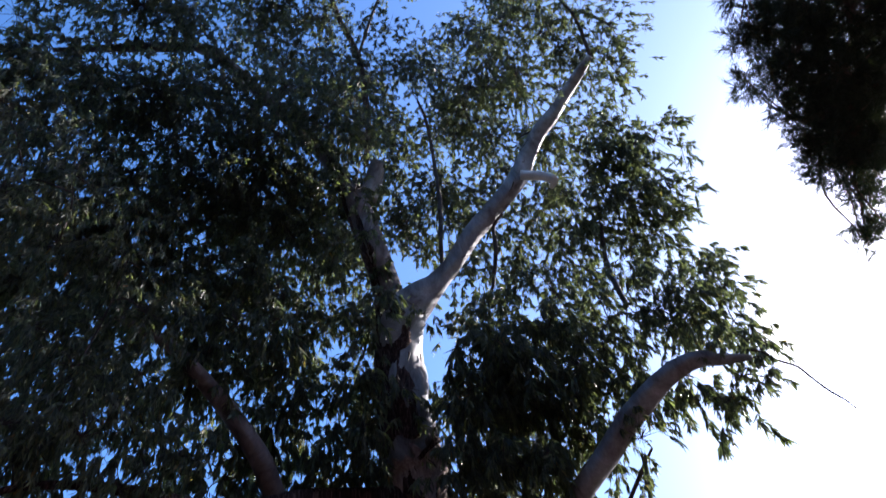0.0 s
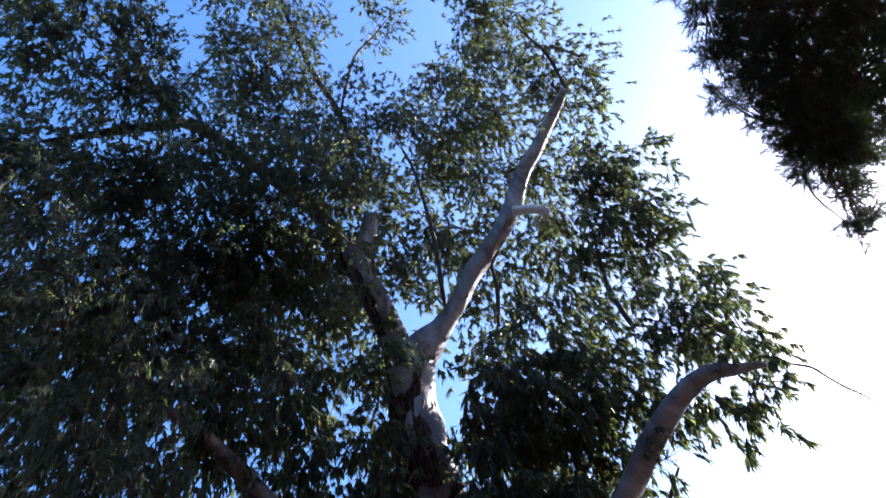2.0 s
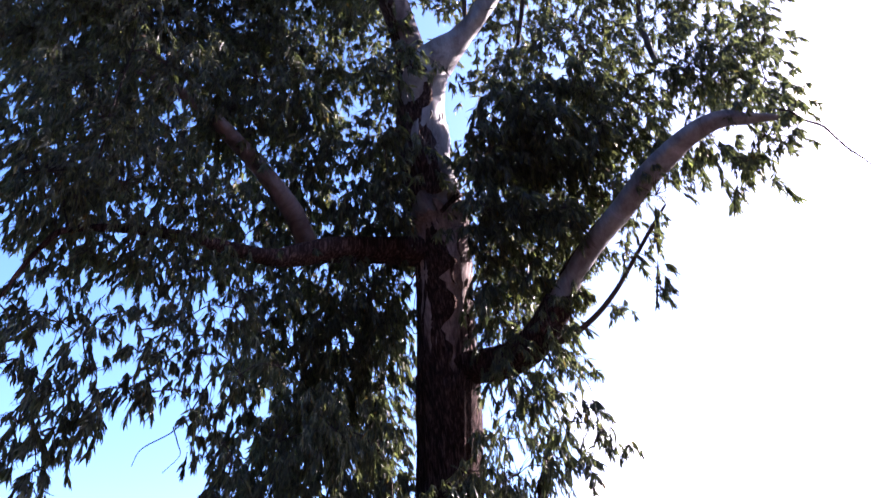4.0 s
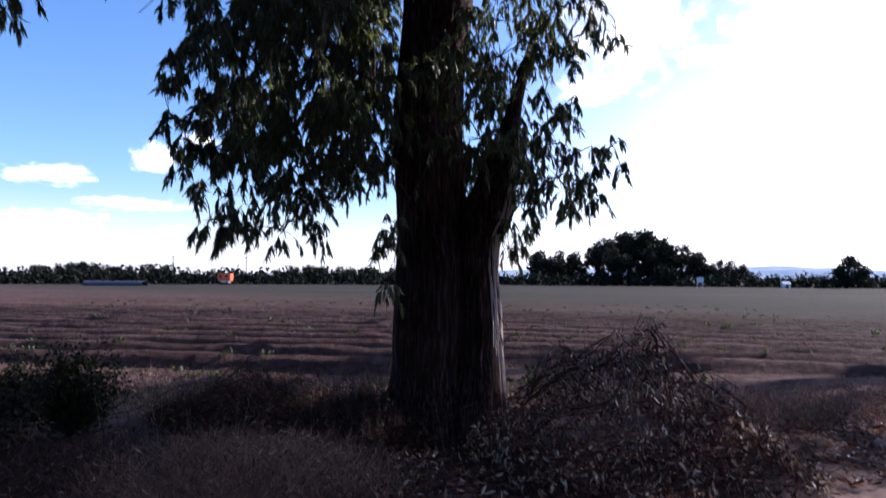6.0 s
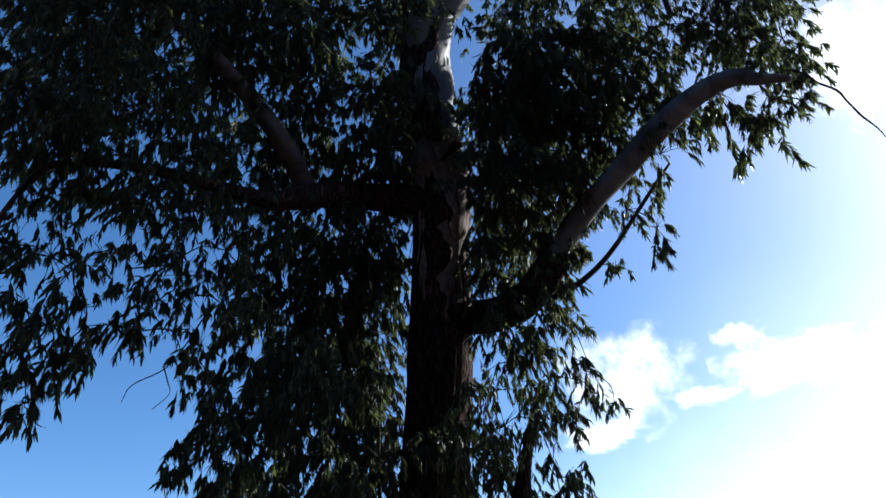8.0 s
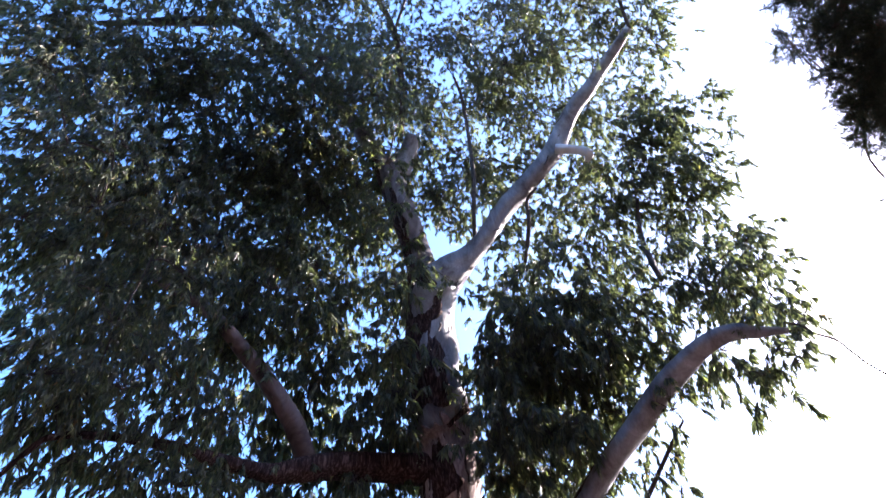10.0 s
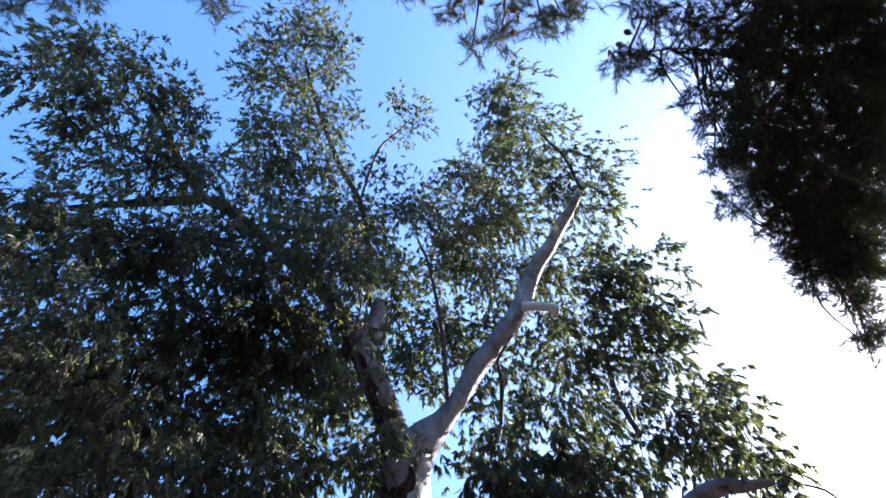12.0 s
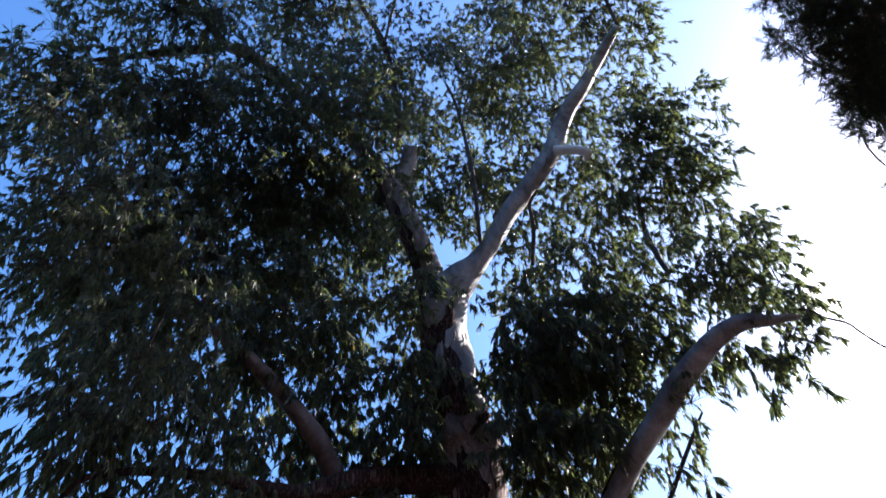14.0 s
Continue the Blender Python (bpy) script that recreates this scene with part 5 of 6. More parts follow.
    for layer in (swell, swell - 0.05):
        for a, f in enumerate(idx):
            i = int(f)
            p = line[i] + (line[min(i + 1, len(line) - 1)] - line[i]) * (f - i)
            d = unit(line[min(i + 1, len(line) - 1), :3] - line[max(i - 1, 0), :3])
            u = unit(np.array([1.0, 0, 0]) - d * d[0])
            w = np.cross(d, u)
            lo = a0 + 26 * noise.noise(Vector((f * 0.21, 1.7, seed)))
            hi = a1 + 34 * noise.noise(Vector((f * 0.21, 9.2, seed))) + 14 * noise.noise(Vector((f * 0.9, 4.2, seed)))
            taper = min(1.0, (rows - 1 - a) / 7 + 0.05, a / 4 + 0.05)
            mid = (lo + hi) / 2
            for b in range(cols):
                t = radians(mid + (lo + (hi - lo) * b / (cols - 1) - mid) * taper)
                r = p[3] * (layer + 0.035 * noise.noise(Vector((t * 5, f * 0.12, seed))))
                verts.append(p[:3] + (u * math.cos(t) + w * math.sin(t)) * r)
    k = (np.arange(rows - 1)[:, None] * cols + np.arange(cols - 1)[None]).ravel()
    tris = np.vstack([np.stack([k, k + 1, k + cols + 1], 1), np.stack([k, k + cols + 1, k + cols], 1)])
    n = rows * cols
    tris = np.vstack([tris, tris[:, ::-1] + n])
    rim = [(a * cols, (a + 1) * cols) for a in range(rows - 1)] + [((a + 1) * cols + cols - 1, a * cols + cols - 1) for a in range(rows - 1)]
    rim = np.array(rim)
    tris = np.vstack([tris, np.stack([rim[:, 0], rim[:, 1], rim[:, 1] + n], 1), np.stack([rim[:, 0], rim[:, 1] + n, rim[:, 0] + n], 1)])
    part("bark_sheath", mesh_of("bark_sheath", rel(np.array(verts), eucalyptus), tris, [M_BARK]), ob, "dark old bark peeling from pale wood")


sheath("mid", 61, 69, -75, 70, 17, 1.16)
sheath("mid", 2, 66, 105, 276, 21, 1.03)
sheath("upper", 1, 33, 120, 292, 3)
sheath("upper", 20, 34, 120, 205, 5)
sheath("leader_l", 3, 17, 120, 262, 7)
sheath("leader_l", 14, 24, 150, 240, 9)
sheath("bough_r", 12, 30, 60, 190, 11, 1.03)

# ---- the pine overhead ----
pine = thing("pine_tree", (5.4, 0.2, 0), "dark green pine with long needles and cones reaching overhead", "tree")
PINE_TRUNK = [(5.4, 0.2, -0.2, 0.30), (5.4, 0.2, 0.4, 0.25), (5.36, 0.25, 3, 0.22), (5.2, 0.3, 6, 0.18), (5.0, 0.3, 9, 0.12), (4.9, 0.3, 11.5, 0.04)]
PINE_ARMS = [[(5.22, 0.81, 5.94, 0.067), (4.59, 1.32, 6.59, 0.048), (3.88, 1.8, 6.84, 0.024), (3.37, 2.32, 6.31, 0.011)],
             [(5.11, 0.87, 6.63, 0.067), (4.41, 1.01, 7.29, 0.043), (3.34, 0.95, 7.07, 0.015), (2.57, 0.71, 6.72, 0.009), (1.89, 0.68, 6.68, 0.006)],
             [(5.06, 0.89, 6.82, 0.067), (4.29, -0.22, 7.57, 0.033), (2.82, -0.3, 7.25, 0.013), (1.54, 0, 6.81, 0.009), (0.6, -0.07, 6.97, 0.005)],
             [(4.91, 0.99, 8, 0.085), (3.45, -0.7, 9.09, 0.057), (1.35, -1.07, 9.11, 0.038), (-0.58, -0.79, 8.81, 0.019), (-2.54, -0.54, 8.26, 0.008)],
             [(5.02, 0.86, 7.41, 0.095), (3.7, -1.74, 8.39, 0.076), (1.62, -4.32, 9.18, 0.048), (-1.2, -5.95, 9.13, 0.028), (-4.21, -5.1, 8.51, 0.014)],
             [(5.12, 0.73, 7.03, 0.095), (5.47, -1.73, 7.8, 0.076), (5.37, -4.28, 8.56, 0.048), (5.27, -6.82, 8.71, 0.019)],
             [(5.12, 0.94, 8.4, 0.076), (6.49, -0.59, 9.13, 0.057), (7.69, -2.53, 9.58, 0.028), (8.2, -5.14, 9.42, 0.014)]]
v, t = tube(smooth_line(PINE_TRUNK, 60), 28, lumps(1.4, 0.1, 0.04, 4))
part("trunk", mesh_of("pine_trunk", rel(v, pine), t, [M_PINE_BARK]), pine, "rough plated pine trunk")
ARMS = []
for pts in PINE_ARMS:
    line = smooth_line(pts, 40)
    v, t = tube(line, 12, lumps(1.6, 0.12))
    ARMS.append((part("arm", mesh_of("pine_arm", rel(v, pine), t, [M_PINE_BARK]), pine), line))
PINE_NODES = np.vstack([l[:, :3] for _, l in ARMS])
PINE_OWNERS = [k for k, (_, l) in enumerate(ARMS) for _ in l]


def pine_spray(at, r, amount, rng, needle=0.085, wide=0.0018, m=40):
    """Shoots on a twig, each with a brush of long needles."""
    at = np.array(at)
    d = np.linalg.norm(PINE_NODES - at, axis=1)
    i = int(d.argmin())
    root = PINE_NODES[i]
    mid = (root + at) / 2 + rng.normal(0, 0.05, 3)
    pieces = [(*tube(smooth_line([(*root, 0.012), (*mid, 0.009), (*at, 0.005)], 8), 5), 1)]
    n = int(amount * r * r) + 5
    tip = at + unit(rng.normal(size=(n, 3))) * r * rng.uniform(0.1, 1.0, (n, 1)) ** 0.5
    base = at + (tip - at) * 0.55 + rng.normal(0, 0.03, (n, 3))
    way = unit(tip - base + rng.normal(0, 0.03, (n, 3)))
    long = needle * 1.5
    pieces.append((*thin_twigs(np.repeat(at[None], n, 0), (at + base) / 2 + rng.normal(0, 0.02, (n, 3)), base, 0.002), 1))
    pieces.append((*thin_twigs(base, base + way * long * 0.5, base + way * long, 0.0016), 0))
    s = rng.uniform(0.0, long, (n, m, 1))
    p = base[:, None] + way[:, None] * s
    w = unit(way[:, None] * 0.8 + rng.normal(0, 0.42, (n, m, 3)))
    L = rng.uniform(0.75, 1.2, (n, m, 1)) * needle
    side = unit(np.cross(w, rng.normal(size=(n, m, 3)))) * wide
    v = np.stack([p - side, p + side, p + w * L + np.array([0, 0, -0.006])], 2).reshape(-1, 3)
    pieces.append((v, np.arange(len(v)).reshape(-1, 3), 0))
    v, t, s = join(pieces)
    ob = part("needle_spray", mesh_of("needle_spray", rel(v, pine), t, [M_NEEDLE, M_PINE_BARK], s), ARMS[PINE_OWNERS[i]][0])
    tagged(ob, kind="stuff")


PINE_MASS = [
    (2.83, 0.40, 6.30, 0.32), (3.19, 0.49, 6.18, 0.40), (3.52, 0.57, 6.05, 0.40), (2.68, 0.71, 6.40, 0.26),
    (2.99, 0.83, 6.32, 0.38), (3.21, 0.90, 5.98, 0.40), (3.48, 0.97, 5.89, 0.35), (2.77, 1.10, 6.46, 0.24),
    (2.88, 1.21, 6.19, 0.33), (3.21, 1.32, 6.06, 0.42), (3.38, 1.33, 5.74, 0.35), (2.71, 1.46, 6.27, 0.22),
    (2.95, 1.62, 6.20, 0.29), (3.10, 1.69, 5.88, 0.37), (3.41, 1.75, 5.76, 0.36), (2.75, 1.80, 6.01, 0.19),
    (3.00, 1.98, 5.90, 0.24), (3.24, 2.12, 5.78, 0.28), (3.33, 2.09, 5.53, 0.27), (3.04, 2.27, 5.79, 0.16),
    (3.12, 2.23, 5.55, 0.18), (2.97, 2.42, 5.69, 0.08), (3.35, 2.33, 5.58, 0.21), (3.63, 0.61, 5.76, 0.38),
]
PINE_FRONT = [
    (3.70, 1.07, 5.74, 0.39), (3.57, 1.47, 5.52, 0.38), (3.57, 1.94, 5.46, 0.39), (3.12, 0.17, 6.36, 0.41),
    (3.37, 0.15, 6.01, 0.38), (2.92, 2.16, 5.85, 0.14), (3.03, 2.33, 5.68, 0.15), (3.15, 2.43, 5.52, 0.14),
    (3.23, 2.56, 5.37, 0.14), (2.55, 1.26, 6.43, 0.14), (2.57, 1.56, 6.33, 0.12), (2.61, 1.78, 6.22, 0.11),
    (3.17, 2.67, 5.34, 0.11), (2.63, 1.48, 6.27, 0.16), (2.63, 1.82, 6.14, 0.15), (2.81, 2.02, 5.93, 0.16),
    (2.92, 2.22, 5.75, 0.15), (3.09, 2.24, 5.61, 0.14), (3.23, 2.16, 5.55, 0.15), (2.85, 1.69, 6.06, 0.18),
    (3.08, 1.88, 5.81, 0.18), (3.22, 2.43, 5.39, 0.09), (3.17, 2.61, 5.32, 0.07),
]
PINE_SPRIGS = [
    (1.87, 0.70, 6.50, 0.15), (2.06, 0.68, 6.43, 0.15), (2.18, 0.78, 6.36, 0.10), (2.38, 0.68, 6.28, 0.14),
    (2.32, 0.47, 6.34, 0.16), (2.15, 0.41, 6.42, 0.16), (2.01, 0.28, 6.49, 0.16), (2.49, 0.46, 6.25, 0.20),
    (2.39, 0.92, 6.23, 0.12), (2.30, 1.02, 6.26, 0.06), (3.12, 2.45, 5.12, 0.10), (3.04, 2.60, 5.08, 0.06),
    (3.00, 2.53, 5.17, 0.04), (0.83, 0.08, 6.82, 0.15), (1.09, 0.40, 6.76, 0.17), (0.86, 0.48, 6.79, 0.11),
    (0.72, 0.23, 6.83, 0.10), (1.42, 0.40, 6.68, 0.14), (1.54, 0.34, 6.65, 0.14), (1.63, 0.23, 6.63, 0.15),
    (1.20, 0.13, 6.75, 0.17),
]
PINE_HIGH = [
    (0.48, 0.00, 8.46, 0.14), (0.70, -0.00, 8.45, 0.14), (-0.26, -0.14, 8.47, 0.18), (-0.12, -0.07, 8.48, 0.12),
    (-1.17, -0.09, 8.37, 0.14), (-1.30, -0.16, 8.35, 0.11), (-1.42, -0.28, 8.32, 0.13), (-1.25, 0.03, 8.36, 0.08),
    (-1.69, -0.34, 8.25, 0.09), (-2.23, -0.32, 8.09, 0.18), (-2.46, -0.38, 8.00, 0.19), (-2.66, -0.37, 7.92, 0.19),
    (-2.80, -0.22, 7.87, 0.12), (-2.44, -0.19, 8.02, 0.10), (-2.11, -0.37, 8.13, 0.13),
]
rng = np.random.default_rng(23)
for x, y, z, r in PINE_MASS + PINE_FRONT:
    pine_spray((x, y, z), r, 900, rng, 0.075)
    pine_spray((x + 0.35, y + 0.05, z + 0.5), r * 1.15, 380, rng, 0.1, 0.003, 26)
    pine_spray((x + 0.7, y, z + 0.9), r * 1.25, 110, rng, 0.12, 0.013, 15)
for x, y, z, r in PINE_SPRIGS:
    pine_spray((x, y, z), r * 1.1, 1300, rng, 0.075)
for x, y, z, r in PINE_HIGH:
    pine_spray((x, y, z), r * 1.1, 900, rng, 0.085)
# unseen crown added over and behind the camera to hold back skylight
for k in range(70):
    x, y, z = rng.uniform(-5.5, 8.5), rng.uniform(-8.5, -1.9), rng.uniform(6.6, 12.5)
    pine_spray((x, y, z), rng.uniform(0.6, 0.95), 60, rng, 0.17, 0.02, 18)


def cone(at, way, size):
    """A pine cone of overlapping scales round a core."""
    way = Vector(way).normalized()
    turn = way.to_track_quat("Z", "Y").to_matrix()
    pieces = []
    core = [(0, 0, 0, size * 0.2), (0, 0, size * 0.3, size * 0.36), (0, 0, size * 0.7, size * 0.26), (0, 0, size, size * 0.05)]
    v, t = tube(smooth_line(core, 8), 10)
    pieces.append((v, t, 0))
    for k in range(44):
        h, a = size * (0.06 + 0.9 * k / 44), k * 2.4
        r = size * (0.40 * math.sin(math.pi * (0.18 + 0.78 * k / 44)) + 0.03)
        out, tan = np.array([math.cos(a), math.sin(a), 0]), np.array([-math.sin(a), math.cos(a), 0])
        c = out * r * 0.6 + np.array([0, 0, h])
        w = size * 0.12
        quad = np.array([c - tan * w, c + tan * w, c + out * r * 0.6 + np.array([0, 0, size * 0.10]), c + np.array([0, 0, size * 0.12])])
        pieces.append((quad, np.array([(0, 1, 2), (1, 3, 2), (3, 0, 2), (0, 3, 1)]), 0))
    v, t, _ = join(pieces)
    v = v @ np.array(turn).T + np.array(at)
    i = int(np.linalg.norm(PINE_NODES - np.array(at), axis=1).argmin())
    part("cone", mesh_of("pine_cone", rel(v, pine), t, [M_CONE], smooth=False), ARMS[PINE_OWNERS[i]][0], "closed brown pine cone")


for at, way in (((0.92, 0.16, 6.60), (0.1, 0.2, -1)), ((1.13, 0.24, 6.54), (0.3, 0.1, -0.8)), ((1.14, 0.39, 6.58), (-0.2, 0.3, -0.9)),
                ((0.87, 0.10, 6.62), (-0.3, 0.1, -0.9)), ((1.98, 0.50, 6.60), (0.6, 0.3, -0.6)), ((1.92, 0.58, 6.61), (0.6, 0.4, -0.5))):
    cone(at, way, 0.06)


# ---- far things ----
def far_tree(name, x, y, height, width, kind, label, seed, m=95):
    """A tree far off: trunk, and a crown of clumps with an uneven edge."""
    rng = np.random.default_rng(seed)
    ob = thing(name, (x, y, 0), label, "tree", "trees beyond the field")
    clear = height * (0.6 if kind == "tall" else 0.4 if kind == "pine" else 0.12)
    size = width * 0.13
    v, t = tube(smooth_line([(0, 0, -0.3, 0.03 * height), (0.1, 0, clear, 0.025 * height), (0, 0.1, height * 0.75, 0.008 * height)], 10), 8)
    part("trunk", mesh_of("far_trunk", v, t, [M_TWIG]), ob)
    n = 40
    a, e = rng.uniform(0, 2 * np.pi, n), rng.uniform(0, 1, n)
    rr = np.sqrt(rng.uniform(0.05, 1, n))
    top = (1 - 0.55 * rr ** 2) if kind in ("pine", "tall") else np.sqrt(np.clip(1 - rr ** 2, 0.02, 1))
    cz = clear + (height - clear) * (e ** 0.6) * top * 0.94
    c = np.stack([np.cos(a) * rr * width * 0.44, np.sin(a) * rr * width * 0.44, cz], 1)
    p = (c[:, None] + unit(rng.normal(size=(n, m, 3))) * rng.uniform(0.5, 1, (n, m, 1)) * size).reshape(-1, 3)
    w = rng.normal(size=p.shape) + np.array([0, 0, 0.2])
    L = np.full(len(p), size * (0.42 if m > 60 else 0.72 if kind == "wood" else 0.75)) * rng.uniform(0.6, 1.3, len(p))
    v, t = small_leaves(p, w, L, L * 0.75, rng)
    part("crown", mesh_of("far_crown", v, t, [M_FAR_LEAF]), ob)
    return ob


def polar(az, dist):
    return math.sin(radians(az)) * dist, math.cos(radians(az)) * dist


seed = 100
for az, dist, h, w, kind in ((6.2, 150, 7.6, 9.5, "round"), (8.0, 155, 8.2, 8.5, "round"), (10.9, 150, 10.4, 8.5, "pine"), (13.6, 160, 12.3, 14.2, "pine"),
                             (16.0, 150, 10, 10.4, "pine"), (17.6, 150, 8.5, 8.5, "round"), (19.7, 150, 5.9, 5.7, "round"), (21.2, 155, 5.9, 6.2, "round"),
                             (28.9, 140, 6.1, 6.2, "round"), (12.2, 145, 6.6, 9.5, "round"), (15.1, 145, 6.6, 9.5, "round")):
    seed += 1
    x, y = polar(az, dist)
    far_tree("far_pine_tree" if kind == "pine" else "far_tree", x, y, h, w, kind,
             "dark rounded pine beyond the field" if kind == "pine" else "dark bushy tree beyond the field", seed, 110)
# out of view, added only so that its shadow falls on the foreground
far_tree("pine_tree", 22.6, 19.3, 20.5, 8.5, "tall", "tall unseen pine added to shade the verge", 171, 19)
# unseen pines added behind and beside the camera to hold back light
for x, y, h, w in ((-9.5, -4.5, 12, 9), (-3.5, -9.5, 13, 10), (4.0, -10.5, 13, 10), (11.0, -5.5, 12, 9), (0.5, -14.0, 14, 11), (-9.0, -13.0, 14, 11), (-13.5, 2.5, 11, 8),
                   (-5.5, -4.5, 12, 8), (0.0, -6.5, 13, 9), (8.0, -9.0, 13, 10), (-16.0, -3.0, 12, 10), (-5.0, -15.0, 14, 11), (6.0, -15.5, 14, 11), (-18.0, 6.5, 12, 9), (15.0, -9.0, 13, 10), (18.0, 9.5, 11, 9)):
    seed += 1
    far_tree("pine_tree", x, y, h, w, "wood", "broad dark pine added out of view to block light", seed, 30)
for az, h, w in ((-33.8, 7.3, 8.5), (-32.1, 7.8, 9.5), (-30.6, 8.3, 9.5), (-29.3, 8.1, 8.5), (-28.1, 7.4, 7.6), (-26.4, 7.8, 6.6), (-25.2, 7.2, 7.6),
                 (-21.7, 6.6, 3.8), (-19.6, 6.8, 4.3), (-15.2, 7.8, 6.6), (-13.5, 8.3, 10.4), (-11.0, 7.4, 9.5), (-8.8, 7.8, 8.5), (-6.7, 7.4, 8.5)):
    seed += 1
    x, y = polar(az, 230)
    far_tree("far_tree", x, y, h - 2.4, w, "round", "dark bushy tree on the skyline", seed, 62)


def hedge(az0, az1, dist, height, step, seed):
    """A belt of scrub along the far edge of the field."""
    rng = np.random.default_rng(seed)
    ps, ls = [], []
    for az in np.arange(az0, az1, step):
        x, y = polar(az + rng.uniform(-0.5, 0.5) * step, dist + rng.uniform(-4, 4))
        h = height * rng.uniform(0.6, 1.1)
        c = np.array([x, y, 0])
        p = c + unit(rng.normal(size=(150, 3))) * rng.uniform(0.45, 1, (150, 1)) * np.array([1.9, 1.9, h])
        ps.append(p[p[:, 2] > -0.2])
    p = np.vstack(ps)
    L = rng.uniform(0.45, 0.9, len(p))
    v, t = small_leaves(p, rng.normal(size=p.shape) + np.array([0, 0, 0.3]), L, L * 0.8, rng)
    ob = new("hedgerow", mesh_of("hedgerow", v, t, [M_FAR_LEAF]))
    tagged(ob, "dark scrub belt along the far edge of the field", "hedge", kind="stuff")


hedge(-46, -3, 135, 3.5, 0.45, 7)
hedge(-3, 46, 142, 2.6, 0.6, 8)
hedge(-48, 48, 250, 4.2, 0.6, 9)

# distant hills
hx = np.linspace(-3200, 3200, 260)
hz = 52 + 14 * np.sin(hx * 0.0011 + 1.0) + 6 * np.sin(hx * 0.0047) + 2.5 * np.sin(hx * 0.017)
hz *= np.clip(0.55 + hx / 2600, 0.3, 1.1)
hv = np.vstack([np.stack([hx, np.full(260, 3000.0), np.full(260, -5.0)], 1), np.stack([hx, np.full(260, 3150.0), hz * 0.6], 1),
                np.stack([hx, np.full(260, 3500.0), hz], 1), np.stack([hx, np.full(260, 3890.0), np.full(260, -5.0)], 1)])
a = np.arange(259)
ht = np.vstack([np.vstack([np.stack([k * 260 + a, k * 260 + a + 1, (k + 1) * 260 + a + 1], 1),
                           np.stack([k * 260 + a, (k + 1) * 260 + a + 1, (k + 1) * 260 + a], 1)]) for k in range(3)])
tagged(new("backdrop", mesh_of("far_hills", hv, ht, [M_HILL])), "hazy blue hills on the horizon", "hills", kind="structure")


# white haze low over the horizon
def haze_material():
    m = bpy.data.materials.new("horizon_haze")
    m.use_nodes = True
    nt = m.node_tree
    nt.nodes.remove(nt.nodes["Principled BSDF"])
    c = nt.nodes.new("ShaderNodeTexCoord")
    xyz = nt.nodes.new("ShaderNodeSeparateXYZ")
    link(m, c.outputs["Object"], xyz.inputs["Vector"])
    fade = node(m, "ShaderNodeMapRange", From_Min=0.0, From_Max=620.0, To_Min=0.8, To_Max=0.0)
    fade.interpolation_type = "SMOOTHERSTEP"
    link(m, xyz.outputs["Z"], fade.inputs["Value"])
    glow = node(m, "ShaderNodeEmission", Color=(0.92, 0.96, 1.0, 1), Strength=0.7)
    mix = nt.nodes.new("ShaderNodeMixShader")
    link(m, fade.outputs["Result"], mix.inputs["Fac"])
    link(m, nt.nodes.new("ShaderNodeBsdfTransparent").outputs["BSDF"], mix.inputs[1])
    link(m, glow.outputs["Emission"], mix.inputs[2])
    link(m, mix.outputs["Shader"], nt.nodes["Material Output"].inputs["Surface"])
    return m


ha = np.linspace(0, 2 * np.pi, 97)
hv = np.vstack([np.stack([np.sin(ha) * 4500, np.cos(ha) * 4500, np.full(97, z)], 1) for z in (-20.0, 640.0)])
a = np.arange(96)
haze = new("backdrop_haze", mesh_of("backdrop_haze", hv, np.vstack([np.stack([a, a + 1, a + 98], 1), np.stack([a, a + 98, a + 97], 1)]), [haze_material()]))
haze.visible_shadow = False
tagged(haze, "white haze low over the horizon", "haze", kind="structure")


def clouds(rows, mat, label):
    """Bright clouds and the sun's glow far off, as soft sheets facing the place."""
    for az, el, w, h in rows:
        dist = 4200
        c = Vector((math.sin(radians(az)) * math.cos(radians(el)), math.cos(radians(az)) * math.cos(radians(el)), math.sin(radians(el)))) * dist
        me = bpy.data.meshes.new("cloud")
        a, b = math.tan(radians(w / 2)) * dist, math.tan(radians(h / 2)) * dist
        me.from_pydata([(-a, -b, 0), (a, -b, 0), (a, b, 0), (-a, b, 0)], [], [(0, 1, 2, 3)])
        uv = me.uv_layers.new()
        for k, p in enumerate(((0, 0), (1, 0), (1, 1), (0, 1))):
            uv.data[k].uv = p
        me.materials.append(mat)
        ob = new("backdrop_cloud", me)
        ob.matrix_world = look(c, (0, 0, 1.6)) @ pose(0, 0, 0, 0, 180, 0)
        ob.visible_shadow = False
        tagged(ob, label, "cloud", "clouds", "structure")


clouds([(-25.6, 9.4, 4.9, 2.6), (-22.6, 10.9, 3.6, 1.4), (-33.6, 7.5, 7.1, 1.9), (-27.2, 5.6, 9.3, 1.3), (-33.1, 3.9, 7.8, 2.3), (-24.6, 3.6, 2.8, 1.1),
        (13.5, 19.6, 13.3, 9.5), (23.0, 21.6, 4.3, 2.3), (26.5, 18.9, 12.3, 4.8), (19.3, 17.5, 6.6, 1.7), (11.2, 15.6, 9.5, 2.8), (40.7, 37.8, 11.4, 9.5)],
       M_CLOUD, "small bright cumulus cloud in the blue sky")
# no cloud here: a glowing sheet for the bright haze towards the sun
clouds([(36.0, 6.0, 84.0, 50.0)], M_SUN_GLOW, "soft white sheet painting the glow towards the sun")


# ---- far small things ----
def box(x0, y0, z0, x1, y1, z1, bevel=0.0):
    bm = bmesh.new()
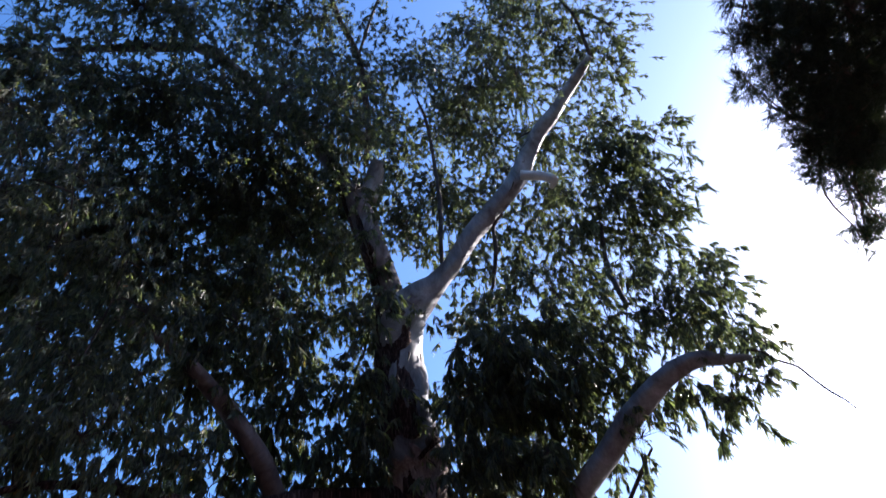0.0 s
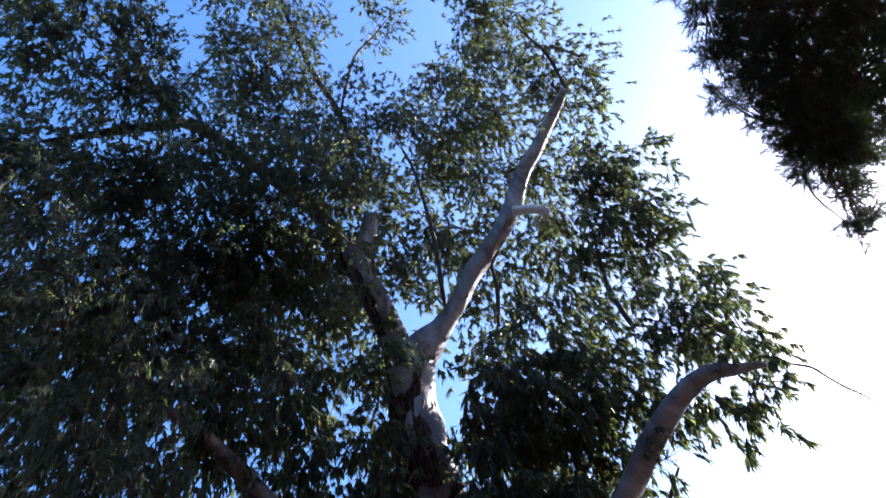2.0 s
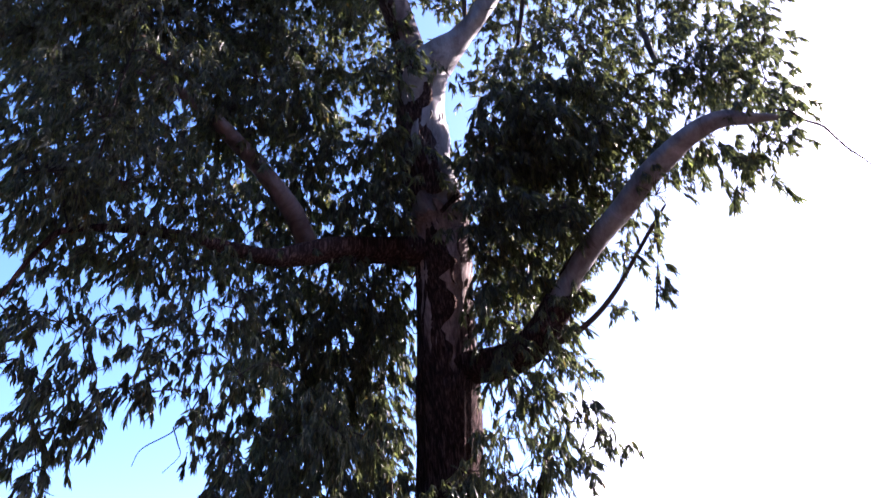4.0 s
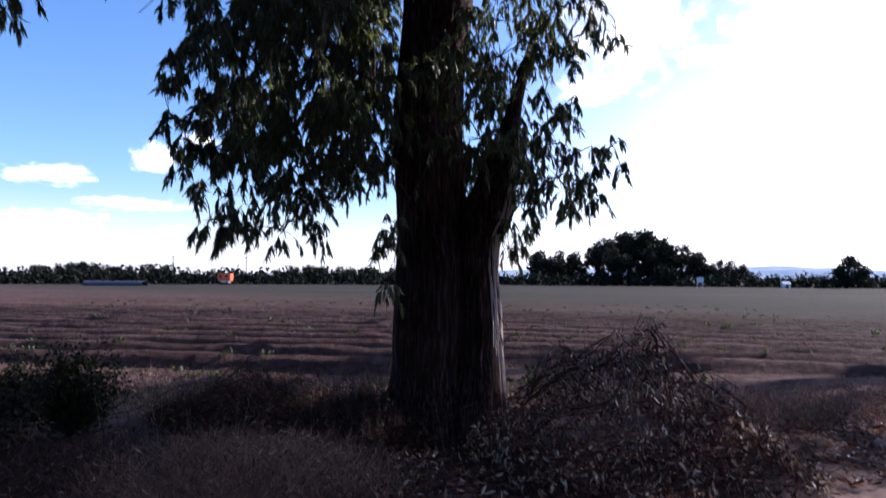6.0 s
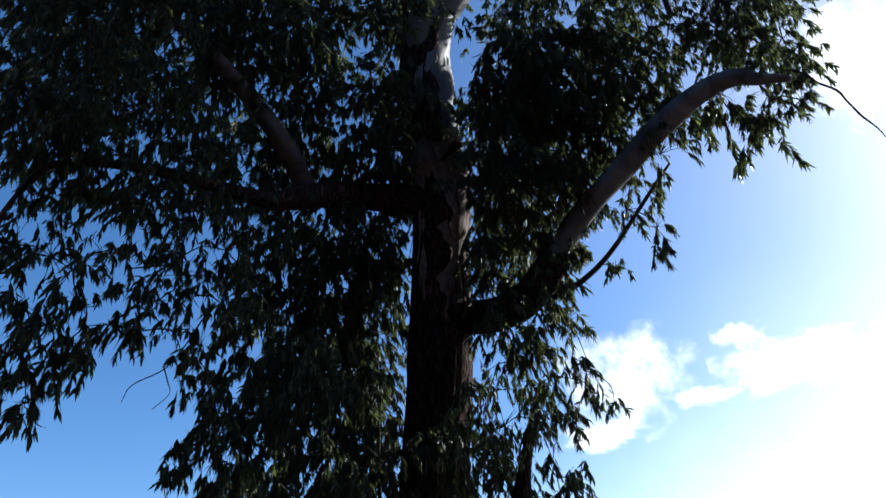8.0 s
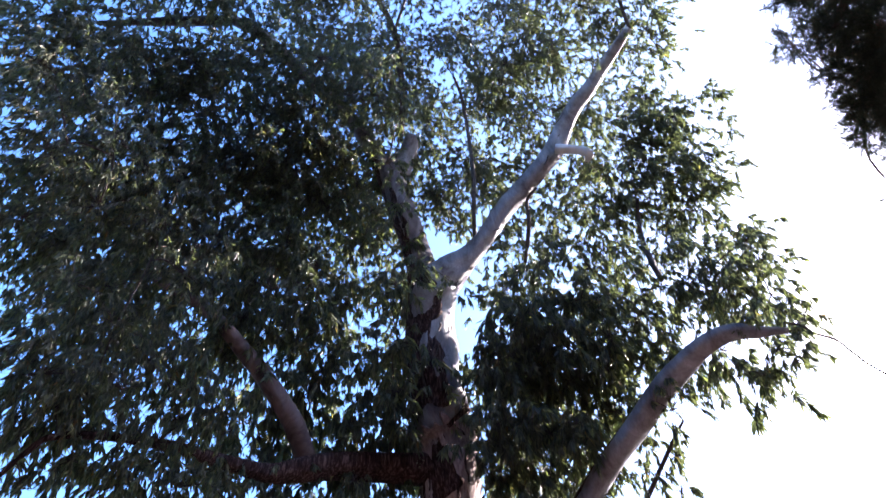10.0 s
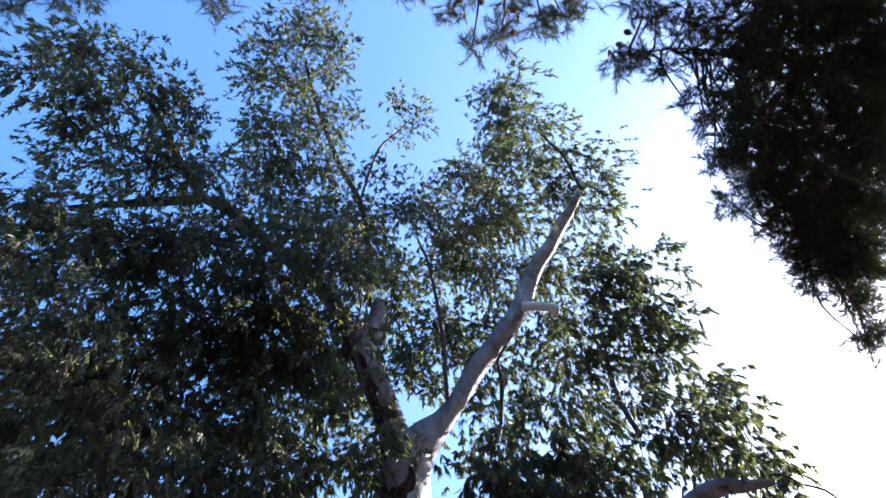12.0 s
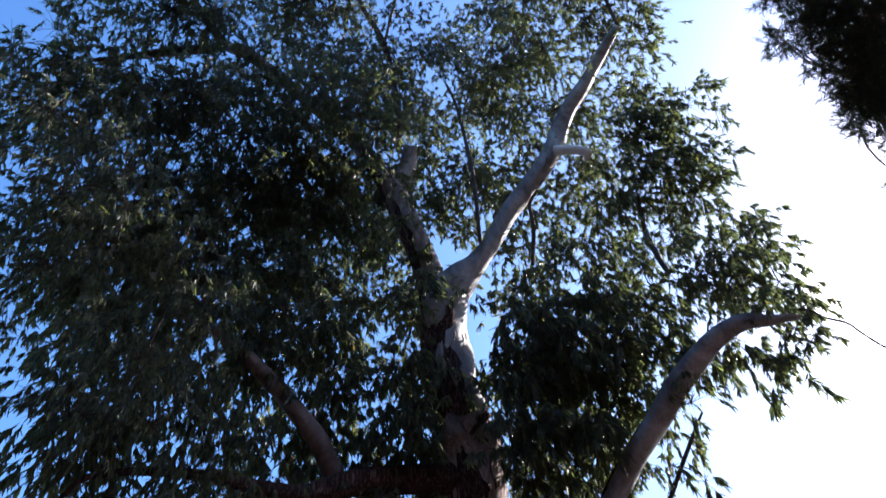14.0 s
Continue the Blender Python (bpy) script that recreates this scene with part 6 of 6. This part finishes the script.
    bmesh.ops.create_cube(bm, size=1.0)
    for v in bm.verts:
        v.co = Vector(((x0 + x1) / 2 + v.co.x * (x1 - x0), (y0 + y1) / 2 + v.co.y * (y1 - y0), (z0 + z1) / 2 + v.co.z * (z1 - z0)))
    if bevel:
        bmesh.ops.bevel(bm, geom=bm.edges[:], offset=bevel, segments=2, affect="EDGES")
    return bm


def bm_part(name, bm, mat, parent, label=""):
    me = bpy.data.meshes.new(name)
    bm.to_mesh(me)
    bm.free()
    me.materials.append(mat)
    return part(name, me, parent, label)


def wheel(x, y, r, parent):
    bm = bmesh.new()
    bmesh.ops.create_cone(bm, cap_ends=True, segments=20, radius1=r, radius2=r, depth=0.25,
                          matrix=Matrix.Translation((x, y, r)) @ Matrix.Rotation(radians(90), 4, "X"))
    bmesh.ops.bevel(bm, geom=bm.edges[:], offset=0.03, segments=1, affect="EDGES")
    bm_part("wheel", bm, M_DARK, parent)


x, y = polar(-20.6, 126)
trailer = thing("field_trailer", (x, y, 0), "orange box trailer with two windows at the field's far edge", "trailer")
trailer.scale = (0.8, 0.8, 0.8)
bm_part("body", box(-1.45, -1.0, 0.85, 1.45, 1.0, 2.55, 0.06), M_ORANGE, trailer)
for k in (-0.75, 0.55):
    bm_part("window", box(k - 0.28, -1.03, 1.65, k + 0.28, -0.985, 2.15, 0.01), M_DARK, trailer)
bm_part("chassis", box(-0.9, -0.7, 0.45, 0.9, 0.7, 0.84, 0.03), M_WHITE, trailer)
for k in (-0.6, 0.6):
    wheel(k, -0.72, 0.34, trailer)
    wheel(k, 0.72, 0.34, trailer)

x, y = polar(-28.7, 112)
tunnel = thing("field_tunnel", (x, y, 0), "low tunnel of faded blue plastic sheet", "tunnel")
arch = []
for k in np.linspace(0, math.pi, 12):
    arch.append((math.cos(k) * 1.1, math.sin(k) * 0.75))
tv = np.array([(u, a * 1.0, b + 0.04 * math.sin(u * 4)) for u in np.linspace(-4.5, 4.5, 30) for a, b in arch])
ti = np.arange(29)[:, None] * 12 + np.arange(11)[None]
ti = ti.ravel()
part("sheet", mesh_of("tunnel_sheet", tv, np.vstack([np.stack([ti, ti + 12, ti + 13], 1), np.stack([ti, ti + 13, ti + 1], 1)]), [M_BLUE]), tunnel)
for k in np.linspace(-4.5, 4.5, 7):
    hoop = smooth_line([(k, a * 1.02, b * 1.02, 0.03) for a, b in arch], 24)
    v, t = tube(hoop, 6)
    part("hoop", mesh_of("tunnel_hoop", v, t, [M_DARK]), tunnel)

x, y = polar(24.6, 130)
hut = thing("field_hut", (x, y, 0), "small white hut with a pale pitched roof", "hut")
hut.scale = (0.75, 0.75, 0.75)
bm_part("wall", box(-0.8, -0.7, 0, 0.8, 0.7, 1.0, 0.02), M_WHITE, hut)
bm_part("door", box(-0.25, -0.74, 0.02, 0.3, -0.705, 0.9, 0.01), M_DARK, hut)
rv = np.array([(-0.95, -0.85, 0.98), (0.95, -0.85, 0.98), (0.95, 0.85, 0.98), (-0.95, 0.85, 0.98), (-0.95, 0, 1.55), (0.95, 0, 1.55)])
part("roof", mesh_of("hut_roof", rv, np.array([(0, 1, 5), (0, 5, 4), (2, 3, 4), (2, 4, 5), (0, 4, 3), (1, 2, 5), (0, 2, 1), (0, 3, 2)]), [M_ROOF], smooth=False), hut)

x, y = polar(18.5, 128)
board = thing("field_sign", (x, y, 0), "pale notice board on two posts", "sign")
bm_part("board", box(-0.6, -0.03, 0.9, 0.6, 0.03, 1.8, 0.01), M_ROOF, board)
for k in (-0.5, 0.5):
    bm_part("post", box(k - 0.05, 0.035, 0, k + 0.05, 0.12, 1.75, 0.01), M_WHITE, board)

rng = np.random.default_rng(77)
house = thing("far_house", (0, 0, 0), "tiny white house in the distant town", "house", "houses of the distant town")
bm_part("wall", box(-6, -5, 0, 6, 5, 7), M_WHITE, house)
bm_part("roof", box(-6.6, -5.6, 7.01, 6.6, 5.6, 8.4), M_STONE, house)
spots = [(polar(27.0 + 9.5 * k / 17 + rng.uniform(-0.2, 0.2), rng.uniform(2150, 2700)), rng.uniform(0, 90)) for k in range(18)]
for k, ((x, y), turn) in enumerate(spots):
    if k == 0:
        house.matrix_basis = pose(x, y, 0, 0, 0, turn)
    else:
        copy_thing(house, pose(x, y, 0, 0, 0, turn))


# ---- foreground: brush pile, litter, weeds ----
def ground_at(p):
    return ground_height(p[:, 0], p[:, 1])


def pile_height(x, y):
    d = 1 - ((x - 1.35) / 1.42) ** 2 - ((y - 5.9 + 0.1 * (x - 1.0)) / 1.6) ** 2
    lump = 0.8 + 0.16 * np.sin(x * 3.1 + 1.3 * y + 2.0) + 0.14 * np.sin(y * 5.3 - x * 2.2) + 0.10 * np.sin(x * 9.0 + 1) + 0.08 * np.sin(x * 15 + y * 7)
    return (0.93 - 0.16 * np.clip(x - 1.0, -1, 1.2)) * np.clip(d, 0, 1) ** 1.0 * lump


brush = thing("brush_pile", (1.2, 6.3, 0), "heap of cut dry eucalyptus branches with dead brown leaves", "brush pile")
rng = np.random.default_rng(41)
for k in range(70):
    a = rng.uniform(0, 2 * np.pi)
    c = np.array([1.2 + rng.normal(0, 0.6), 6.2 + rng.normal(0, 0.5), 0])
    L = rng.uniform(0.4, 1.2)
    d = np.array([math.cos(a), math.sin(a), 0])
    pts = []
    lift = rng.uniform(-0.08, 0.12)
    for u in np.linspace(-0.5, 0.5, 5):
        q = c + d * L * u + rng.normal(0, 0.05, 3)
        z = max(float(pile_height(q[0], q[1])), 0.0) + lift + 0.2 * (u + 0.5) * rng.uniform(0, 1.2) - 0.02
        pts.append((q[0], q[1], z, 0.009 * (0.62 - u) * rng.uniform(0.7, 1.3)))
    pts = [(x, y, z, max(r, 0.003)) for x, y, z, r in pts]
    v, t = tube(smooth_line(pts, 14), 6)
    part("dead_branch", mesh_of("dead_branch", rel(v, brush), t, [M_DEAD_WOOD if k % 5 == 0 else M_DARK_WOOD]), brush)
n = 17000
p = np.stack([1.2 + rng.uniform(-1.9, 1.9, n), 5.95 + rng.uniform(-2.1, 2.1, n), np.zeros(n)], 1)
h = pile_height(p[:, 0], p[:, 1])
keep = (h > 0.02) & ((p[:, 1] < 6.1) | (rng.uniform(0, 1, n) < 0.7))
p, h = p[keep], h[keep]
p[:, 2] = h * (0.35 + 0.85 * rng.uniform(0, 1, len(p)) ** 0.7) + 0.02
w = rng.normal(size=p.shape) + np.array([0, -0.2, -0.5])
L = rng.uniform(0.035, 0.08, len(p))
lv, lt = leaves(p, w, L, L * rng.uniform(0.16, 0.3, len(p)), rng, 0.5)
q = p[rng.integers(0, len(p), 1800)] + np.array([0, 0, 0.0])
e = q + rng.normal(0, 0.12, q.shape) + np.array([0, 0, 0.03])
tv, tt = thin_twigs(q, (q + e) / 2 + rng.normal(0, 0.03, q.shape), e, 0.0026)
# sun flecks on the front of the heap, as pale leaves
g = p[(p[:, 1] < 6.1) & (p[:, 2] > 0.5 * pile_height(p[:, 0], p[:, 1]))]
g = g[(np.sin(g[:, 0] * 5.1 + 1) + np.sin(g[:, 1] * 7.7 + g[:, 0] * 3)) > -0.5][:1100] + np.array([0, -0.02, 0.03])
L = rng.uniform(0.035, 0.075, len(g))
fv, ft = leaves(g, rng.normal(size=g.shape) * 0.6 + np.array([0.1, -0.3, -0.9]), L, L * rng.uniform(0.2, 0.32, len(g)), rng, 0.4)
v, t, sl = join([(lv, lt, 0), (tv, tt, 1), (fv, ft, 2)])
tagged(part("dead_leaves", mesh_of("dead_leaves", rel(v, brush), t, [M_DEAD_LEAF, M_DARK_WOOD, M_FLECK_LEAF], sl), brush, "curled brown leaves and thin twigs"), kind="stuff")


def low_heap(label, cx, cy, sx, sy, height, seed):
    """A low heap of dark cut twigs with a few dead leaves."""
    rng = np.random.default_rng(seed)
    ob = thing("brush_pile", (cx, cy, 0), label, "brush pile")

    def top(x, y):
        d = np.clip(1 - ((x - cx) / sx) ** 2 - ((y - cy) / sy) ** 2, 0, 1)
        return height * d ** 0.7 * (0.8 + 0.2 * np.sin(x * 4.3 + seed) + 0.12 * np.sin(x * 9.1 + y * 6))

    for k in range(46):
        a, length = rng.uniform(0, 2 * np.pi), rng.uniform(0.3, 0.9)
        c = np.array([cx + rng.normal(0, 0.42) * sx, cy + rng.normal(0, 0.4) * sy])
        lift = rng.uniform(-0.1, 0.1)
        rows = []
        for u in np.linspace(-0.5, 0.5, 5):
            x, y = c + np.array([math.cos(a), math.sin(a)]) * length * u + rng.normal(0, 0.03, 2)
            rows.append((x, y, max(0.01, float(top(x, y)) + lift + 0.22 * (u + 0.5) * rng.uniform(0, 1.3)), 0.006 * (0.75 - u)))
        v, t = tube(smooth_line(rows, 12), 5)
        part("dead_branch", mesh_of("dead_branch", rel(v, ob), t, [M_DARK_WOOD]), ob)
    n = 5200
    p = np.stack([cx + rng.uniform(-1, 1, n) * sx, cy + rng.uniform(-1, 1, n) * sy, np.zeros(n)], 1)
    h = top(p[:, 0], p[:, 1])
    p, h = p[h > 0.03], h[h > 0.03]
    p[:, 2] = h * rng.uniform(0.1, 1.0, len(p))
    e = p + rng.normal(0, 0.13, p.shape) + np.array([0, 0, 0.1])
    tv, tt = short_twigs(p, e, 0.003)
    q = np.repeat(p, 2, 0) + rng.normal(0, 0.05, (len(p) * 2, 3))
    q[:, 2] = np.maximum(q[:, 2], 0.01)
    L = rng.uniform(0.04, 0.09, len(q))
    lv, lt = small_leaves(q, rng.normal(size=q.shape), L, L * rng.uniform(0.14, 0.25, len(q)), rng)
    v, t, sl = join([(lv, lt, 0), (tv, tt, 1)])
    tagged(part("dead_leaves", mesh_of("dead_leaves", rel(v, ob), t, [M_DEAD_LEAF, M_DARK_WOOD], sl), ob, "dark twigs with shrivelled leaves"), kind="stuff")


low_heap("low heap of dark cut twigs beside the trunk", -2.0, 6.9, 1.35, 0.75, 0.52, 43)
low_heap("small dark heap of twigs against the tree's foot", -0.95, 6.3, 0.6, 0.5, 0.34, 44)


def litter(n, x0, x1, y0, y1, seed):
    rng = np.random.default_rng(seed)
    p = np.stack([rng.uniform(x0, x1, n), rng.uniform(y0, y1, n), np.zeros(n)], 1)
    p[:, 2] = ground_at(p) + rng.uniform(0.005, 0.05, n)
    w = rng.normal(size=p.shape) * np.array([1, 1, 0.3])
    L = rng.uniform(0.05, 0.11, n)
    lv, lt = leaves(p, w, L, L * rng.uniform(0.14, 0.24, n), rng, 0.4)
    q = p[: n // 7]
    e = q + rng.normal(0, 0.2, q.shape) * np.array([1, 1, 0.25]) + np.array([0, 0, 0.03])
    tv, tt = thin_twigs(q, (q + e) / 2 + np.array([0, 0, 0.015]), e, 0.004)
    # glints in the litter, also as pale leaves
    g = p[-(n // 8):] + np.array([0, 0, 0.02])
    L = rng.uniform(0.04, 0.09, len(g))
    fv, ft = leaves(g, rng.normal(size=g.shape) * np.array([1, 1, 0.6]), L, L * rng.uniform(0.2, 0.3, len(g)), rng, 0.4)
    v, t, sl = join([(lv, lt, 0), (tv, tt, 1), (fv, ft, 2)])
    tagged(new("leaf_litter", mesh_of("leaf_litter", v, t, [M_DEAD_LEAF, M_DARK_WOOD, M_FLECK_LEAF], sl)), "dry fallen leaves and twigs on bare soil", "leaf litter", kind="stuff")


litter(9500, -1.7, 2.1, 3.4, 6.2, 51)
litter(1500, -5.0, 5.0, 3.0, 9.0, 52)
litter(3400, 1.9, 5.2, 5.0, 8.2, 53)


def weeds(name, label, n, centre, spread, height, seed, mat, leafy=5, lean=0.35, mound=0.0):
    """Dry stems with small side leaves, thick on the ground."""
    rng = np.random.default_rng(seed)
    p = np.array([*centre, 0.0]) + np.concatenate([rng.uniform(-1, 1, (n, 2)) * np.array(spread), np.zeros((n, 1))], 1)
    keep = ((p[:, :2] - np.array(centre)) / np.array(spread))
    p = p[(keep ** 2).sum(1) < rng.uniform(0.35, 1.15, n)]
    n = len(p)
    heaped = np.clip(1 - (((p[:, :2] - np.array(centre)) / np.array(spread)) ** 2).sum(1), 0, 1)
    p[:, 2] = ground_at(p) - 0.02 + mound * heaped ** 0.8 * rng.uniform(0.2, 1.0, n)
    h = height * rng.uniform(0.45, 1.1, (n, 1))
    e = p + np.concatenate([rng.normal(0, lean, (n, 2)) * h, h], 1)
    m = (p + e) / 2 + rng.normal(0, 0.06, (n, 3)) * h
    tv, tt = short_twigs(p, e, 0.002)
    s = rng.uniform(0.15, 1.0, (n, leafy, 1))
    b = ((1 - s) ** 2 * p[:, None] + 2 * s * (1 - s) * m[:, None] + s * s * e[:, None]).reshape(-1, 3)
    L = rng.uniform(0.02, 0.065, len(b))
    lv, lt = leaves(b, rng.normal(size=b.shape) + np.array([0, 0, 0.5]), L, L * 0.16, rng, 0.4)
    v, t, sl = join([(lv, lt, 0), (tv, tt, 1)])
    tagged(new(name, mesh_of(name, v, t, [mat, M_STRAW if mat is M_STRAW else M_DARK_WOOD if mat is M_DEAD_LEAF else M_WEED], sl)), label, "weeds", kind="stuff")


weeds("dry_grass", "rounded mound of dull brown dry grass", 8500, (-1.5, 4.45), (1.1, 1.0), 0.22, 62, M_WEED, 1, 0.8, 0.28)
weeds("dry_grass", "flattened dark brown dead weeds", 3600, (-3.3, 4.7), (1.5, 1.2), 0.3, 69, M_DEAD_LEAF, 2, 0.8)
weeds("dry_grass", "olive-brown tuft of dry grass behind the heap", 1500, (2.75, 7.0), (0.9, 0.6), 0.36, 70, M_WEED, 2, 0.5)
weeds("verge_weeds", "low dark weeds beside the track", 1800, (4.6, 8.0), (2.8, 1.1), 0.26, 63, M_WEED, 6)
weeds("dry_stubble", "dry stubble round the heap", 1500, (3.0, 7.9), (1.7, 0.7), 0.3, 64, M_WEED, 5)
weeds("verge_weeds", "low dark weeds along the field edge", 1500, (-5.6, 8.6), (2.6, 0.8), 0.3, 65, M_WEED, 5)

weeds("dry_straw", "pale flattened straw at the edge of the field", 1700, (-2.9, 7.9), (1.5, 0.8), 0.10, 66, M_STRAW, 4, 1.6)
weeds("dry_straw", "pale flattened straw at the edge of the field", 900, (-0.4, 8.8), (1.8, 0.5), 0.10, 67, M_STRAW, 5, 1.6)
weeds("dry_stalks", "thin dry stalks standing in the weeds", 110, (-1.9, 5.9), (1.9, 1.0), 0.55, 68, M_STRAW, 2, 0.25)

# green weeds that come up in rows and patches among the furrows
rng = np.random.default_rng(71)
n = 1500
p = np.stack([rng.uniform(-18, 14, n), 9.3 + rng.uniform(0, 1, n) ** 1.6 * 26, np.zeros(n)], 1)
p = p[(np.sin(p[:, 0] * 0.7 + 1) + np.sin(p[:, 1] * 0.9 + p[:, 0] * 0.35)) > rng.uniform(-1.6, 1.2, n)]
p[:, 2] = ground_at(p)
b = np.repeat(p, 12, 0) + rng.normal(0, 0.05, (len(p) * 12, 3)) * np.array([1, 1, 0.2])
L = rng.uniform(0.04, 0.12, len(b))
v, t = leaves(b, rng.normal(size=b.shape) * np.array([1, 1, 0.4]) + np.array([0, 0, 0.8]), L, L * 0.4, rng)
tagged(new("field_weeds", mesh_of("field_weeds", v, t, [M_SEEDLING])), "small green weeds in the furrows", "weeds", kind="stuff")


def shrub(x, y, height, width, seed, label):
    rng = np.random.default_rng(seed)
    ob = thing("shrub", (x, y, 0), label, "shrub")
    tips = []
    for k in range(16):
        a, r = rng.uniform(0, 2 * np.pi), rng.uniform(0.15, 0.5) * width
        tip = np.array([math.cos(a) * r, math.sin(a) * r, height * rng.uniform(0.55, 1.0)])
        v, t = tube(smooth_line([(0, 0, -0.05, 0.014), (*(tip * np.array([0.4, 0.4, 0.5])), 0.01), (*tip, 0.003)], 8), 5)
        part("stem", mesh_of("shrub_stem", v, t, [M_TWIG]), ob)
        tips.append(tip)
    b = np.repeat(np.array(tips), 330, 0)
    b = b * rng.uniform(0.15, 1.0, (len(b), 1)) ** np.array([0.5, 0.5, 1.0]) + rng.normal(0, 0.10, b.shape) * width
    b = b[b[:, 2] > 0.02]
    L = rng.uniform(0.032, 0.062, len(b))
    v, t = small_leaves(b, rng.normal(size=b.shape) + np.array([0, 0, 0.4]), L, L * 0.45, rng)
    tagged(part("foliage", mesh_of("shrub_foliage", v, t, [M_SHRUB]), ob), kind="stuff")


shrub(-3.75, 6.25, 0.8, 0.8, 81, "dark green shrub at the edge of the field")
shrub(-4.75, 6.5, 0.6, 1.1, 82, "low dark green shrub beside a taller one")
shrub(-4.4, 5.5, 0.5, 1.2, 83, "low spreading dark green shrub")

# cut sticks and stones by the track
for k, (x, y, L, a) in enumerate(((3.1, 5.75, 0.5, 2.2), (3.3, 5.55, 0.45, 2.5), (2.95, 6.0, 0.4, 1.7), (3.6, 5.9, 0.35, 0.3))):
    stick = thing("stick", (x, y, 0), "pale broken stick on the soil", "stick", "sticks by the track")
    line = smooth_line([(-L / 2 * math.cos(a), -L / 2 * math.sin(a), 0.02, 0.011), (0, 0.02, 0.05, 0.010), (L / 2 * math.cos(a), L / 2 * math.sin(a), 0.03, 0.006)], 10)
    v, t = tube(line, 8, BUMPY)
    part("wood", mesh_of("stick_wood", v, t, [M_STONE]), stick)
rng = np.random.default_rng(91)
for x, y, r in ((3.75, 6.4, 0.055), (3.95, 6.3, 0.08), (3.6, 5.9, 0.035), (3.2, 4.9, 0.03)):
    bm = bmesh.new()
    bmesh.ops.create_icosphere(bm, subdivisions=3, radius=r)
    for v in bm.verts:
        k = 1 + 0.35 * noise.noise(v.co / r * 1.3 + Vector((x, y, 0)))
        v.co = Vector((v.co.x * 1.25 * k, v.co.y * k, v.co.z * 0.6 * k))
    me = bpy.data.meshes.new("stone")
    bm.to_mesh(me)
    bm.free()
    me.materials.append(M_STONE)
    st = new("stone", me)
    st.location = (x, y, float(ground_height(np.array(x), np.array(y))) + r * 0.25)
    tagged(st, "rough pale stone half sunk in the soil", "stone", "stones by the track")

# strips of loose bark on the trunk
rng = np.random.default_rng(97)
for owner, count in (("trunk", 46), ("stem", 30), ("mid", 24), ("upper", 14), ("leader_l", 5)):
    ob, line = WOOD[owner]
    for k in range(count):
        i = rng.integers(4, len(line) - 6)
        c, r = line[i, :3], line[i, 3]
        a = rng.uniform(-0.6, 3.7)
        out = np.array([math.cos(a), -abs(math.sin(a)), 0.0])
        out /= np.linalg.norm(out)
        tan = np.array([-out[1], out[0], 0])
        L, wd = rng.uniform(0.15, 0.55), rng.uniform(0.008, 0.028)
        axis = unit(line[min(i + 3, len(line) - 1), :3] - c)
        rows = []
        for u in np.linspace(0, 1, 7):
            q = c + out * (r * 1.0 + 0.012 + 0.10 * u * u * rng.uniform(0.5, 1)) - axis * L * u + tan * 0.02 * math.sin(u * 5 + k)
            s = wd * (1 - 0.55 * u)
            rows += [q - tan * s, q + tan * s, q + tan * s - out * 0.004, q - tan * s - out * 0.004]
        rows = np.array(rows)
        f = []
        for u in range(6):
            for e in range(4):
                g = (e + 1) % 4
                f += [(u * 4 + e, u * 4 + g, u * 4 + 4 + g), (u * 4 + e, u * 4 + 4 + g, u * 4 + 4 + e)]
        part("bark_strip", mesh_of("bark_strip", rel(rows, eucalyptus), np.array(f), [M_BARK if owner != "upper" else M_TWIG]), ob)


# loose fibres down the second stem, made pale for the sun on its edge
ob, line = WOOD["stem"]
for k in range(64):
    i = int(rng.integers(14, 48))
    rows = []
    a = rng.uniform(-0.15, 0.95)
    n = int(rng.integers(8, 18))
    for j in range(n):
        p = line[max(i - j, 0)]
        out = np.array([math.cos(a), -math.sin(a), 0.0])
        rows.append((*(p[:3] + out * (p[3] * 1.03 + 0.012 + 0.004 * math.sin(j * 0.9 + k)) + np.array([0.006 * math.sin(j * 0.6 + k), 0, 0])), rng.uniform(0.003, 0.007)))
    v, t = tube(rows, 5)
    part("bark_fibre", mesh_of("bark_fibre", rel(v, eucalyptus), t, [M_LIT_FIBRE]), ob)

# poles on the skyline
for az in (-24.6, -19.0):
    x, y = polar(az, 232)
    pole = thing("utility_pole", (x, y, 0), "thin wooden pole on the skyline", "pole", "poles on the skyline")
    v, t = tube(smooth_line([(0, 0, -0.3, 0.14), (0, 0, 4, 0.12), (0, 0, 8.2, 0.09)], 8), 8)
    part("shaft", mesh_of("pole_shaft", v, t, [M_TWIG]), pole)
    bm_part("crossarm", box(-0.8, -0.06, 7.6, 0.8, 0.06, 7.75, 0.02), M_TWIG, pole)
